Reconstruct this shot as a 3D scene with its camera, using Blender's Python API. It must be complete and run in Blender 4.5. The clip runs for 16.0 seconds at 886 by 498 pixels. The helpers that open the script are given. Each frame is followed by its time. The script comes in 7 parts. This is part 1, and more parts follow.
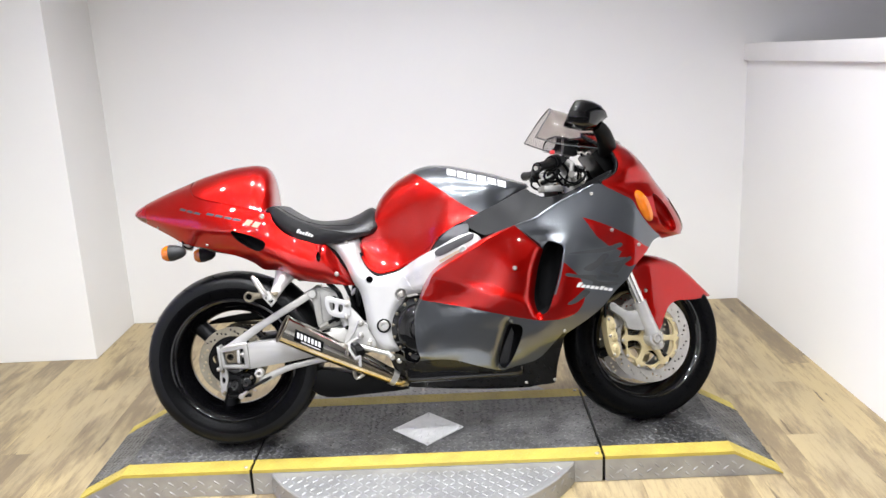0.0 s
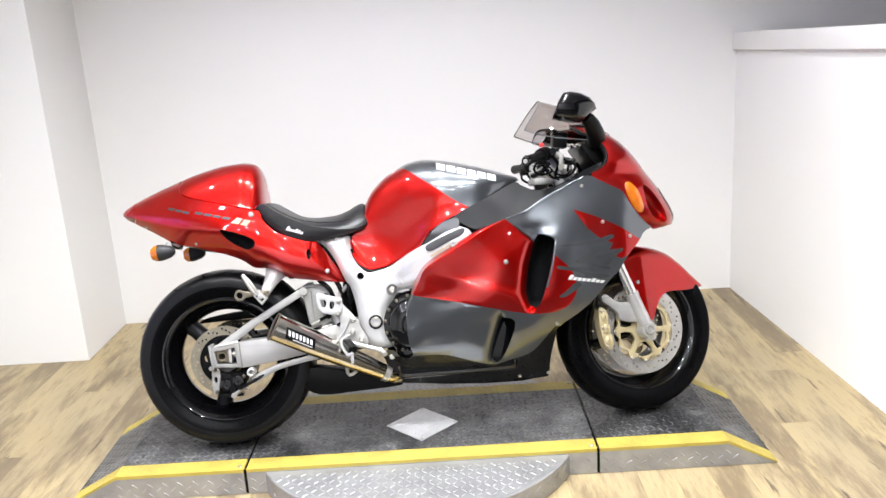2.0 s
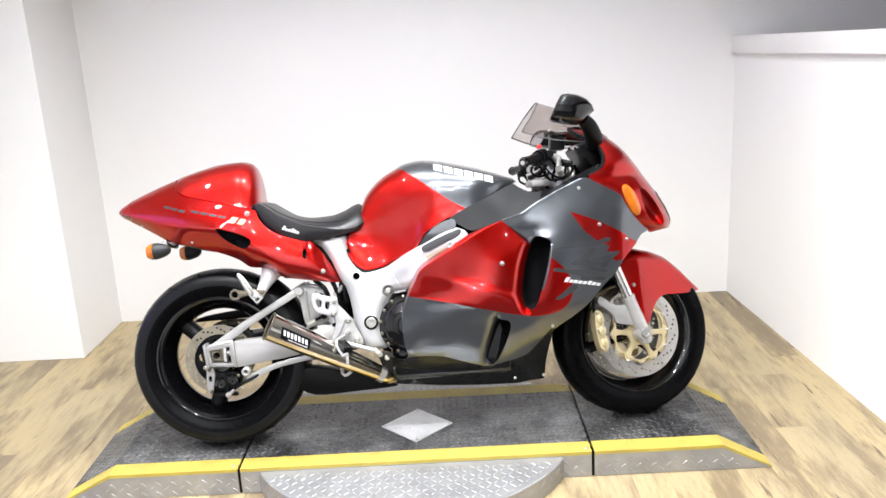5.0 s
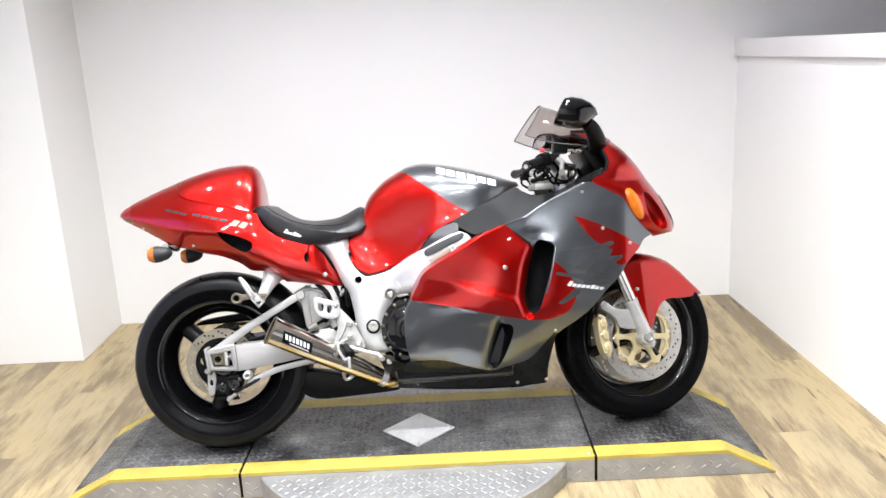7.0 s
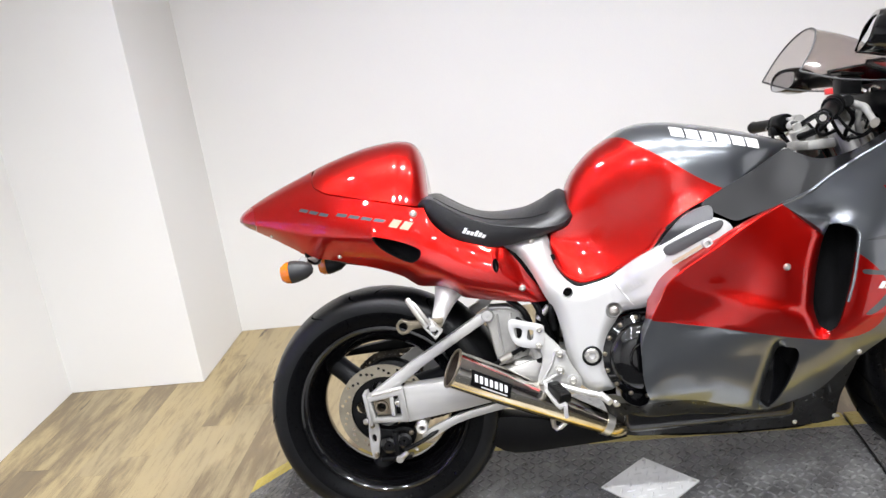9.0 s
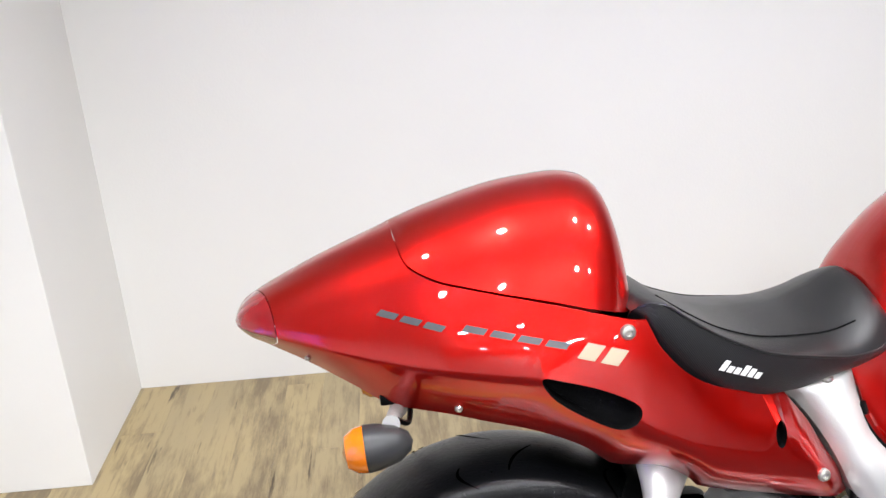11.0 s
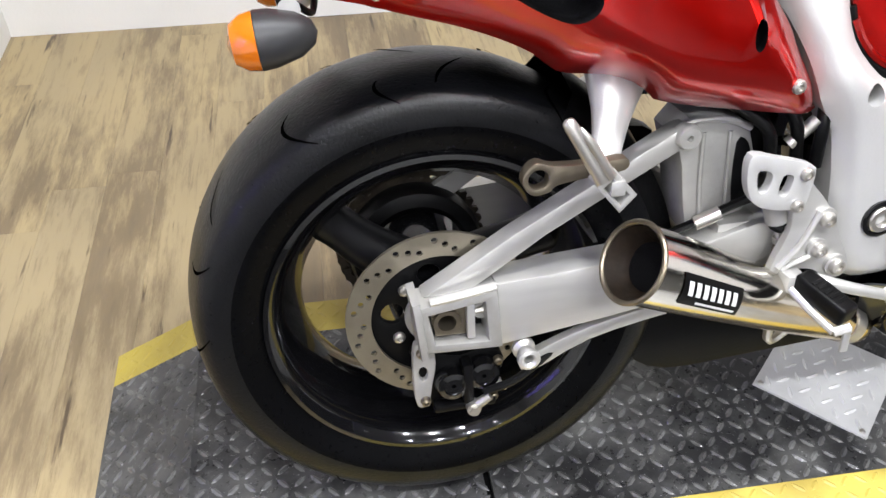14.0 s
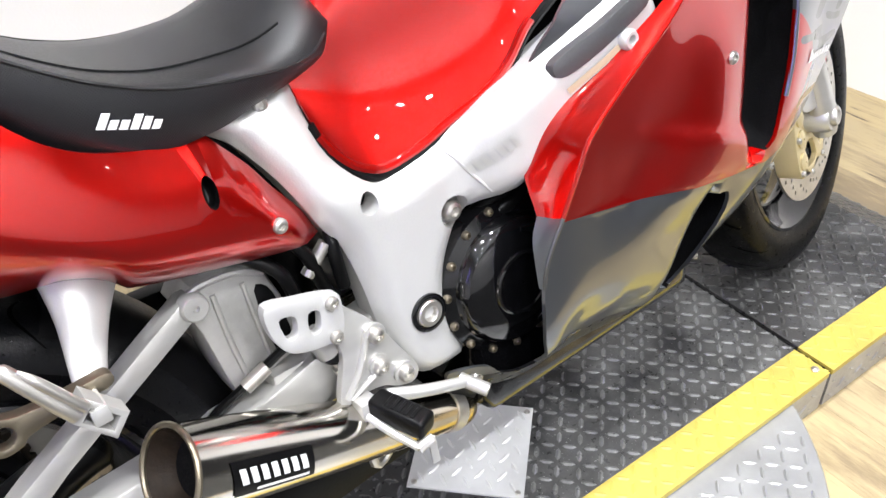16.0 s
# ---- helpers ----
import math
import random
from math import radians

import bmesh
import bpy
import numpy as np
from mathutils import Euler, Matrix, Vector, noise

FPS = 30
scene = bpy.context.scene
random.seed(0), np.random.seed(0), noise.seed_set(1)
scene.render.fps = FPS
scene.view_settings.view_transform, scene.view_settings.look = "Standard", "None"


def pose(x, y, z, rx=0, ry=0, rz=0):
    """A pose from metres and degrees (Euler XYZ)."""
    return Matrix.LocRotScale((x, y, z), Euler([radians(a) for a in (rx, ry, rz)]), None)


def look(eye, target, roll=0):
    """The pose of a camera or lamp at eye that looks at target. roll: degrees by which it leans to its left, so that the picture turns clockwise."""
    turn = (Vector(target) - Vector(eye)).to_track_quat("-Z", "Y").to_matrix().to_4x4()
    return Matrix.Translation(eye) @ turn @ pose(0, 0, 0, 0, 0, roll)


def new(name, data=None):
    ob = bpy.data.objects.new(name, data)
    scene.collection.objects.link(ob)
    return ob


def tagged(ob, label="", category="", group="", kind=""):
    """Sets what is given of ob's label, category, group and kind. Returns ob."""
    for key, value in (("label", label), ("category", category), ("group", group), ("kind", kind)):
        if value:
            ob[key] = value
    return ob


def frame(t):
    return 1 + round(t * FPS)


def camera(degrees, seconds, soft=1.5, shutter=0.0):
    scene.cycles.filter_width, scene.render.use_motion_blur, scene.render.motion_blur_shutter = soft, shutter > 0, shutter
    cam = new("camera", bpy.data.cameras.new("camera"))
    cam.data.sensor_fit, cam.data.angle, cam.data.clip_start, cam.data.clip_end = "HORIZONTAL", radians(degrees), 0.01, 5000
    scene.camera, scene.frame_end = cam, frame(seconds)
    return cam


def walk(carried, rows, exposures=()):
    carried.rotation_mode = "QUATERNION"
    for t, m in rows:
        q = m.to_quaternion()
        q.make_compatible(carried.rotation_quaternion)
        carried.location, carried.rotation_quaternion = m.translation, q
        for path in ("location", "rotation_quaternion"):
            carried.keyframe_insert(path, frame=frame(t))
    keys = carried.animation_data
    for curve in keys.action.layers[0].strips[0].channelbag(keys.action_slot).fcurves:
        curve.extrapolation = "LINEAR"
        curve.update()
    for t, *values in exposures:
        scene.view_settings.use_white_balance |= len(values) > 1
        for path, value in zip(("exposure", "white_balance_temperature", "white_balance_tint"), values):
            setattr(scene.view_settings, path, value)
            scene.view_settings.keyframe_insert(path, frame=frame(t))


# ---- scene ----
cam = camera(55.2, 16.0)
PATH = [
    (0, (0.127, -2.857, 1.531), (0.099, -0.923, 1.021), -2.7),
    (0.5, (0.129, -2.857, 1.532), (0.102, -0.929, 1.001), -2.9),
    (1, (0.126, -2.852, 1.533), (0.108, -0.924, 0.999), -3.0),
    (1.5, (0.131, -2.848, 1.529), (0.109, -0.919, 1.003), -3.5),
    (2, (0.137, -2.846, 1.53), (0.123, -0.916, 1.006), -3.6),
    (2.5, (0.135, -2.845, 1.533), (0.116, -0.917, 1.004), -3.2),
    (3, (0.137, -2.84, 1.527), (0.122, -0.911, 0.997), -3.4),
    (3.5, (0.14, -2.843, 1.53), (0.121, -0.912, 1.011), -3.3),
    (6, (0.146, -2.838, 1.531), (0.143, -0.91, 1.001), -2.8),
    (6.5, (0.141, -2.838, 1.534), (0.148, -0.91, 1.001), -3.0),
    (7, (0.133, -2.825, 1.536), (0.125, -0.894, 1.015), -2.9),
    (7.5, (0.064, -2.764, 1.53), (0.013, -0.836, 0.998), -4.1),
    (8, (-0.003, -2.635, 1.517), (0.047, -0.708, 0.984), -6.4),
    (8.5, (-0.063, -2.336, 1.47), (-0.152, -0.412, 0.932), -6.3),
    (9, (-0.218, -2.012, 1.461), (-0.454, -0.12, 0.858), -8.0),
    (9.5, (-0.426, -1.695, 1.454), (-0.56, 0.222, 0.899), -12.3),
    (9.7, (-0.496, -1.59, 1.443), (-0.617, 0.319, 0.857), -11.3),
    (11.8, (-0.826, -0.753, 1.357), (-0.645, 1.044, 0.498), 0.4),
    (12, (-0.826, -0.754, 1.341), (-0.642, 1.011, 0.419), 1.4),
    (12.5, (-0.816, -0.762, 1.285), (-0.58, 0.894, 0.188), 1.7),
    (13, (-0.796, -0.775, 1.242), (-0.55, 0.733, -0.048), 2.2),
    (13.5, (-0.796, -0.805, 1.213), (-0.574, 0.551, -0.24), 3.1),
    (14, (-0.781, -0.806, 1.207), (-0.55, 0.659, -0.134), 0.3),
    (14.5, (-0.716, -0.784, 1.215), (-0.3, 0.687, -0.075), -0.4),
    (15, (-0.63, -0.755, 1.221), (-0.039, 0.677, -0.043), -2.2),
    (15.5, (-0.56, -0.732, 1.224), (0.175, 0.639, -0.032), -3.7),
    (16, (-0.523, -0.736, 1.217), (0.348, 0.578, -0.014), -3.4),
]
walk(cam, [(t, look(eye, target, roll)) for t, eye, target, roll in PATH], [(0, 0.10), (2, 0.23), (3.7, 0.30), (6, 0.33), (7, 0.29), (8, 0.20), (9, 0.14), (9.7, 0.20), (12, 0.02), (12.5, 0.02), (13.5, 0.04), (14.5, 0.13), (15, 0.16), (16, 0.26)])
LAMP = 21.0

# ---- light ----
world = bpy.data.worlds.new("world")
scene.world = world
world.use_nodes = True
world.node_tree.nodes["Background"].inputs[0].default_value = (0.9, 0.95, 1.0, 1)
world.node_tree.nodes["Background"].inputs[1].default_value = 0.1


# ---- materials ----
def material(name, color, rough=0.5, metal=0.0, coat=0.0, vary=0.12, scale=6.0, bump=0.0, bump_scale=60.0, color2=None, stretch=(1, 1, 1), coords="Object", ior=1.5, specular=0.5, coat_ior=1.5, even=False):
    """A surface with broad variation of its colour, finer variation of its gloss, and a fine relief."""
    m = bpy.data.materials.new(name)
    m.use_nodes = True
    n, l = m.node_tree.nodes, m.node_tree.links
    b = n["Principled BSDF"]
    b.inputs["Metallic"].default_value = metal
    b.inputs["Coat Weight"].default_value = coat
    b.inputs["Coat Roughness"].default_value = 0.02
    b.inputs["Coat IOR"].default_value = coat_ior
    b.inputs["IOR"].default_value = ior
    b.inputs["Specular IOR Level"].default_value = specular
    tc = n.new("ShaderNodeTexCoord")
    mp = n.new("ShaderNodeMapping")
    mp.inputs["Scale"].default_value = stretch
    l.new(tc.outputs[coords], mp.inputs[0])
    big = n.new("ShaderNodeTexNoise")
    big.inputs["Scale"].default_value = scale
    big.inputs["Detail"].default_value = 5
    fine = n.new("ShaderNodeTexNoise")
    fine.inputs["Scale"].default_value = bump_scale
    fine.inputs["Detail"].default_value = 4
    l.new(mp.outputs[0], big.inputs[0])
    l.new(mp.outputs[0], fine.inputs[0])
    mix = n.new("ShaderNodeMix")
    mix.data_type = "RGBA"
    c2 = color2 or [c * (1 - 2 * vary) for c in color]
    mix.inputs[6].default_value = (*color, 1)
    mix.inputs[7].default_value = (*c2, 1)
    ramp = n.new("ShaderNodeMapRange")
    ramp.inputs[1].default_value, ramp.inputs[2].default_value = 0.35, 0.7
    l.new(big.outputs[0], ramp.inputs[0])
    l.new(ramp.outputs[0], mix.inputs[0])
    l.new(mix.outputs[2], b.inputs["Base Color"])
    rr = n.new("ShaderNodeMapRange")
    rr.inputs[1].default_value, rr.inputs[2].default_value = 0.3, 0.7
    rr.inputs[3].default_value, rr.inputs[4].default_value = (rough * 0.99, rough * 1.01) if even else (rough * 0.85, min(1, rough * 1.2))
    l.new(fine.outputs[0], rr.inputs[0])
    l.new(rr.outputs[0], b.inputs["Roughness"])
    if bump:
        bp = n.new("ShaderNodeBump")
        bp.inputs["Strength"].default_value = 1.0
        bp.inputs["Distance"].default_value = bump
        l.new(fine.outputs[0], bp.inputs["Height"])
        l.new(bp.outputs[0], b.inputs["Normal"])
    return m


def glow(name, color, strength):
    m = bpy.data.materials.new(name)
    m.use_nodes = True
    b = m.node_tree.nodes["Principled BSDF"]
    b.inputs["Base Color"].default_value = (*color, 1)
    b.inputs["Emission Color"].default_value = (*color, 1)
    b.inputs["Emission Strength"].default_value = strength
    return m


RED = material("candy_red_paint", (0.46, 0.0042, 0.0025), 0.30, 0.88, 1.0, 0.06, 3, color2=(0.42, 0.0038, 0.0022), specular=0.1, coat_ior=1.5, even=True)
GREY = material("graphite_metallic_paint", (0.138, 0.147, 0.158), 0.28, 0.86, 1.0, 0.03, 3, specular=0.2, coat_ior=1.45, even=True)
DARKGREY = material("dark_metallic_paint", (0.009, 0.009, 0.010), 0.30, 0.4, 0.6, 0.15, 4, specular=0.15, coat_ior=1.33)
DECAL_DARK = material("dark_decal", (0.068, 0.070, 0.073), 0.38, 0.6, 1.0, 0.1, 5)
DECAL_WHITE = material("silver_white_decal", (0.75, 0.75, 0.74), 0.35, 0.1, 0.5, 0.05, 8)
FRAME = material("silver_frame_coating", (0.50, 0.495, 0.482), 0.40, 0.4, 0.2, 0.06, 5, 0.0002, 400)
ALU = material("brushed_aluminium", (0.52, 0.512, 0.49), 0.33, 0.6, 0, 0.06, 8, 0.0001, 90, stretch=(1, 6, 6))
ALU_DULL = material("cast_aluminium", (0.37, 0.363, 0.345), 0.45, 0.4, 0, 0.18, 14, 0.0004, 160)
CHROME = material("polished_steel", (0.82, 0.80, 0.76), 0.1, 1.0, 0, 0.05, 6)
GOLD = material("gold_anodised_aluminium", (0.62, 0.52, 0.30), 0.4, 0.55, 0, 0.08, 14, 0.0002, 200)
DISC_STEEL = material("heat_stained_disc_steel", (0.33, 0.30, 0.23), 0.36, 0.9, 0, 0.2, 22, 0.0001, 220, color2=(0.26, 0.23, 0.18))
SCORCHED = material("scorched_brown_steel", (0.016, 0.010, 0.006), 0.6, 0.2, 0, 0.3, 60, 0.0005, 240, specular=0.15, color2=(0.008, 0.006, 0.004))
BROWN_STEEL = material("browned_steel", (0.25, 0.215, 0.16), 0.33, 0.9, 0, 0.15, 20, 0.0002, 150)
GREASY = material("greasy_chain_steel", (0.06, 0.048, 0.035), 0.42, 0.6, 0, 0.3, 40, 0.0002, 200, color2=(0.018, 0.015, 0.012))
CREAM = material("pale_gold_decal", (0.36, 0.29, 0.20), 0.4, 0.1, 0.5, 0.05, 8)
STEEL = material("brushed_disc_steel", (0.56, 0.54, 0.50), 0.34, 0.9, 0, 0.1, 30, 0.0001, 220)
BLACK = material("black_gloss_enamel", (0.003, 0.003, 0.0035), 0.10, 0.0, 0.6, 0.2, 8, specular=0.3, coat_ior=1.42)
SATIN = material("satin_black_plastic", (0.003, 0.003, 0.0033), 0.36, 0.0, 0, 0.2, 12, 0.0002, 300, specular=0.12)
MESHBLACK = material("black_mesh", (0.0025, 0.0025, 0.003), 0.8, 0.0, 0, 0.2, 30, 0.001, 500, specular=0.1)
# Worn rear tread; its paler tone also holds the sheen on the shoulder.
TREAD_RUBBER = material("worn_sheen_tread", (0.0046, 0.0048, 0.0057), 0.32, 0.0, 0, 0.25, 9, 0.0006, 260, specular=0.24, color2=(0.0016, 0.0017, 0.0021))
RUBBER = material("tyre_rubber", (0.0020, 0.0021, 0.0025), 0.30, 0.0, 0, 0.25, 5, 0.0002, 160, specular=0.06)
GROOVE = material("tyre_groove_shade", (0.0008, 0.0008, 0.0008), 0.9, specular=0.0)
VINYL = material("black_vinyl", (0.007, 0.007, 0.0078), 0.36, 0, 0, 0.15, 8, 0.0003, 700, specular=0.55)
WHITE_STITCH = material("white_embroidery", (0.8, 0.8, 0.78), 0.8, 0, 0, 0.05, 20, 0.0004, 800)
AMBER = material("amber_lens", (0.62, 0.15, 0.004), 0.12, 0, 0.6, 0.12, 40)
REDLENS = material("red_tail_lens", (0.20, 0.003, 0.006), 0.05, 0, 1.0, 0.15, 40)
YELLOW = material("yellow_safety_paint", (0.45, 0.352, 0.062), 0.5, 0, 0, 0.12, 9, 0.0003, 120, color2=(0.36, 0.275, 0.055))
BRIGHT_ALU = material("bright_aluminium_tread_plate", (0.62, 0.62, 0.61), 0.36, 0.25, 0, 0.12, 12, 0.0003, 120)
ALLOY = material("satin_black_alloy", (0.008, 0.008, 0.009), 0.36, 0.3, 0, 0.15, 10, specular=0.2)
TREAD_ALU = material("aluminium_tread_plate", (0.36, 0.36, 0.355), 0.36, 0.5, 0, 0.12, 12, 0.0003, 120)
WALL = material("white_wall_paint", (0.82, 0.815, 0.80), 0.75, 0, 0, 0.015, 1.2, 0.0004, 140)
DARKWALL = material("dark_unseen_wall_paint", (0.07, 0.07, 0.075), 0.8, 0, 0, 0.1, 1.5)
BACKWALL = material("pale_showroom_paint", (0.72, 0.715, 0.705), 0.8, 0, 0, 0.05, 1.5)
CEIL = material("ceiling_paint", (0.88, 0.88, 0.875), 0.85, 0, 0, 0.03, 1.0)
INNER = material("dark_satin_moulding", (0.006, 0.006, 0.0066), 0.42, 0.0, 0, 0.1, 10, specular=0.14, even=True)
KNEE = material("satin_grey_trim", (0.050, 0.051, 0.055), 0.28, 0.0, 0.3, 0.06, 10, even=True)
GREYPAD = material("dark_grey_rubber", (0.05, 0.05, 0.053), 0.5, 0, 0, 0.15, 12, 0.0003, 250)
DARK_SHEET = material("dark_reflection_sheet", (0.065, 0.064, 0.062), 0.95, 0, 0, 0.3, 30, 0.002, 400, specular=0.05)
TRIM = material("white_gloss_trim", (0.80, 0.79, 0.77), 0.4, 0, 0, 0.03, 3)


def carbon_vinyl():
    """Black vinyl with a fine twill weave pressed into it: the strands shine in turn."""
    m = material("carbon_weave_vinyl", (0.006, 0.006, 0.0074), 0.33, 0, 0.05, 0.15, 8, specular=0.65)
    n, l = m.node_tree.nodes, m.node_tree.links
    b = n["Principled BSDF"]
    tc = n.new("ShaderNodeTexCoord")
    waves = []
    for turn in (0.6, -0.9):
        mp, wv = n.new("ShaderNodeMapping"), n.new("ShaderNodeTexWave")
        mp.inputs["Rotation"].default_value = (0, turn, 0)
        wv.inputs["Scale"].default_value, wv.inputs["Distortion"].default_value = 150, 0.2
        l.new(tc.outputs["Object"], mp.inputs[0])
        l.new(mp.outputs[0], wv.inputs[0])
        waves.append(wv.outputs["Fac"])
    mul = n.new("ShaderNodeMath")
    mul.operation = "MULTIPLY"
    l.new(waves[0], mul.inputs[0])
    l.new(waves[1], mul.inputs[1])
    mr = n.new("ShaderNodeMapRange")
    mr.inputs[3].default_value, mr.inputs[4].default_value = 0.40, 0.30
    l.new(mul.outputs[0], mr.inputs[0])
    l.new(mr.outputs[0], b.inputs["Roughness"])
    bp = n.new("ShaderNodeBump")
    bp.inputs["Distance"].default_value = 0.00018
    l.new(mul.outputs[0], bp.inputs["Height"])
    l.new(bp.outputs[0], b.inputs["Normal"])
    return m


CARBON = carbon_vinyl()


def exhaust_metal():
    """Polished steel with straw-gold heat tint along its underside and towards the engine."""
    m = material("heat_tinted_steel", (0.80, 0.77, 0.70), 0.13, 1.0, 0, 0.05, 6)
    n, l = m.node_tree.nodes, m.node_tree.links
    b = n["Principled BSDF"]
    tc = n.new("ShaderNodeTexCoord")
    nz = n.new("ShaderNodeTexNoise")
    nz.inputs["Scale"].default_value = 14
    l.new(tc.outputs["Object"], nz.inputs[0])
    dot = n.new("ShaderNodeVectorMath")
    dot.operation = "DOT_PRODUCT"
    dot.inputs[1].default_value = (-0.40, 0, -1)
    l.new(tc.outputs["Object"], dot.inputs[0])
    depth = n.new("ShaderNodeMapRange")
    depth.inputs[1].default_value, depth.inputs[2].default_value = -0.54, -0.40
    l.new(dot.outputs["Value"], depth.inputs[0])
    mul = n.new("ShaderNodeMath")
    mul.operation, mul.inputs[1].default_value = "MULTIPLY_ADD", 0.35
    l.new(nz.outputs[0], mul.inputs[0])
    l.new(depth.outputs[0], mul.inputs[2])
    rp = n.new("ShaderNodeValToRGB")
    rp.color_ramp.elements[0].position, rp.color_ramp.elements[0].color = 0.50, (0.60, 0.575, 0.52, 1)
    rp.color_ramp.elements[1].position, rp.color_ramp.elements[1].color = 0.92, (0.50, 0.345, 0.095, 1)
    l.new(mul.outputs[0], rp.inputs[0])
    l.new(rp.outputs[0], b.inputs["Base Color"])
    return m


EXHAUST = exhaust_metal()


def wood():
    """Printed oak planks: each plank its own tone, with long grain, knots and worn patches."""
    m = bpy.data.materials.new("limed_oak_plank")
    m.use_nodes = True
    n, l = m.node_tree.nodes, m.node_tree.links
    b = n["Principled BSDF"]
    b.inputs["Roughness"].default_value = 0.42
    tc, oi = n.new("ShaderNodeTexCoord"), n.new("ShaderNodeObjectInfo")
    off = n.new("ShaderNodeVectorMath")
    off.operation = "MULTIPLY_ADD"
    off.inputs[1].default_value = (1, 1, 1)
    cm = n.new("ShaderNodeCombineXYZ")
    mul = n.new("ShaderNodeMath")
    mul.operation, mul.inputs[1].default_value = "MULTIPLY", 37.0
    l.new(oi.outputs["Random"], mul.inputs[0])
    l.new(mul.outputs[0], cm.inputs[0])
    l.new(mul.outputs[0], cm.inputs[1])
    l.new(tc.outputs["Object"], off.inputs[0])
    l.new(cm.outputs[0], off.inputs[2])

    def noise_of(scale, stretch, detail, rough=0.6):
        mp, nz = n.new("ShaderNodeMapping"), n.new("ShaderNodeTexNoise")
        mp.inputs["Scale"].default_value = stretch
        nz.inputs["Scale"].default_value, nz.inputs["Detail"].default_value, nz.inputs["Roughness"].default_value = scale, detail, rough
        l.new(off.outputs[0], mp.inputs[0])
        l.new(mp.outputs[0], nz.inputs[0])
        return nz.outputs[0]

    wash, brush, grain, knot, tone = noise_of(1.9, (2.6, 0.75, 1), 3), noise_of(6.5, (5.5, 0.9, 1), 6, 0.72), noise_of(15, (5, 0.35, 1), 7, 0.75), noise_of(5.0, (5.5, 0.55, 1), 4), noise_of(1.3, (1.5, 0.6, 1), 2)

    def blended(value, lo, hi, under, over):
        """over on under (a socket or a colour) where the value climbs from lo to hi."""
        mr, mx = n.new("ShaderNodeMapRange"), n.new("ShaderNodeMix")
        mx.data_type = "RGBA"
        mr.inputs[1].default_value, mr.inputs[2].default_value = lo, hi
        l.new(value, mr.inputs[0])
        l.new(mr.outputs[0], mx.inputs[0])
        for k, c in ((6, under), (7, over)):
            if isinstance(c, tuple):
                mx.inputs[k].default_value = c
            else:
                l.new(c, mx.inputs[k])
        return mx.outputs[2]

    def summed(*terms):
        last = None
        for value, weight in terms:
            m2 = n.new("ShaderNodeMath")
            m2.operation, m2.inputs[1].default_value = "MULTIPLY_ADD", weight
            l.new(value, m2.inputs[0])
            if last is None:
                m2.inputs[2].default_value = 0.0
            else:
                l.new(last, m2.inputs[2])
            last = m2.outputs[0]
        return last

    cream = blended(tone, 0.40, 0.62, (0.410, 0.318, 0.168, 1), (0.345, 0.274, 0.158, 1))
    patchy = summed((wash, 0.55), (brush, 0.35), (oi.outputs["Random"], 0.05), (grain, 0.10))
    base = blended(patchy, 0.49, 0.59, cream, (0.200, 0.150, 0.086, 1))
    base = blended(patchy, 0.60, 0.68, base, (0.165, 0.125, 0.078, 1))
    base = blended(grain, 0.52, 0.74, base, (0.20, 0.150, 0.088, 1))
    base = blended(knot, 0.635, 0.70, base, (0.085, 0.060, 0.036, 1))
    l.new(base, b.inputs["Base Color"])
    bp = n.new("ShaderNodeBump")
    bp.inputs["Distance"].default_value = 0.0004
    l.new(grain, bp.inputs["Height"])
    l.new(bp.outputs[0], b.inputs["Normal"])
    return m


WOOD = wood()


def scuffed_black(name="black_painted_tread_plate", paint=(0.024, 0.024, 0.025), bare=(0.115, 0.114, 0.110, 1), low=0.45):
    """Black paint on tread plate, scuffed grey in patches and sprinkled with pale grit."""
    m = material(name, paint, 0.30, 0.0, 0, 0.3, 9, 0.0006, 90, specular=0.5)
    n, l = m.node_tree.nodes, m.node_tree.links
    b = n["Principled BSDF"]
    tc = n.new("ShaderNodeTexCoord")
    base = b.inputs["Base Color"].links[0].from_socket
    for scale, lo, hi, tint in ((2.2, 0.52, 0.62, (0.036, 0.035, 0.034, 1)), (6.0, low, 0.70, bare), (48.0, 0.60, 0.70, (0.10, 0.10, 0.095, 1)), (210.0, 0.645, 0.69, (0.36, 0.36, 0.35, 1))):
        nz, mr, mx = n.new("ShaderNodeTexNoise"), n.new("ShaderNodeMapRange"), n.new("ShaderNodeMix")
        nz.inputs["Scale"].default_value, nz.inputs["Detail"].default_value, nz.inputs["Roughness"].default_value = scale, 7, 0.65
        mr.inputs[1].default_value, mr.inputs[2].default_value = lo, hi
        mx.data_type = "RGBA"
        mx.inputs[7].default_value = tint
        l.new(tc.outputs["Object"], nz.inputs[0])
        l.new(nz.outputs[0], mr.inputs[0])
        l.new(mr.outputs[0], mx.inputs[0])
        l.new(base, mx.inputs[6])
        base = mx.outputs[2]
    l.new(base, b.inputs["Base Color"])
    return m


MAT_BLACK = scuffed_black()
# Worn bars, with the bright glints on their tops also put into the colour.
MAT_WORN_GLINT = scuffed_black("worn_glinting_bars", (0.044, 0.044, 0.045), (0.20, 0.20, 0.195, 1), 0.43)


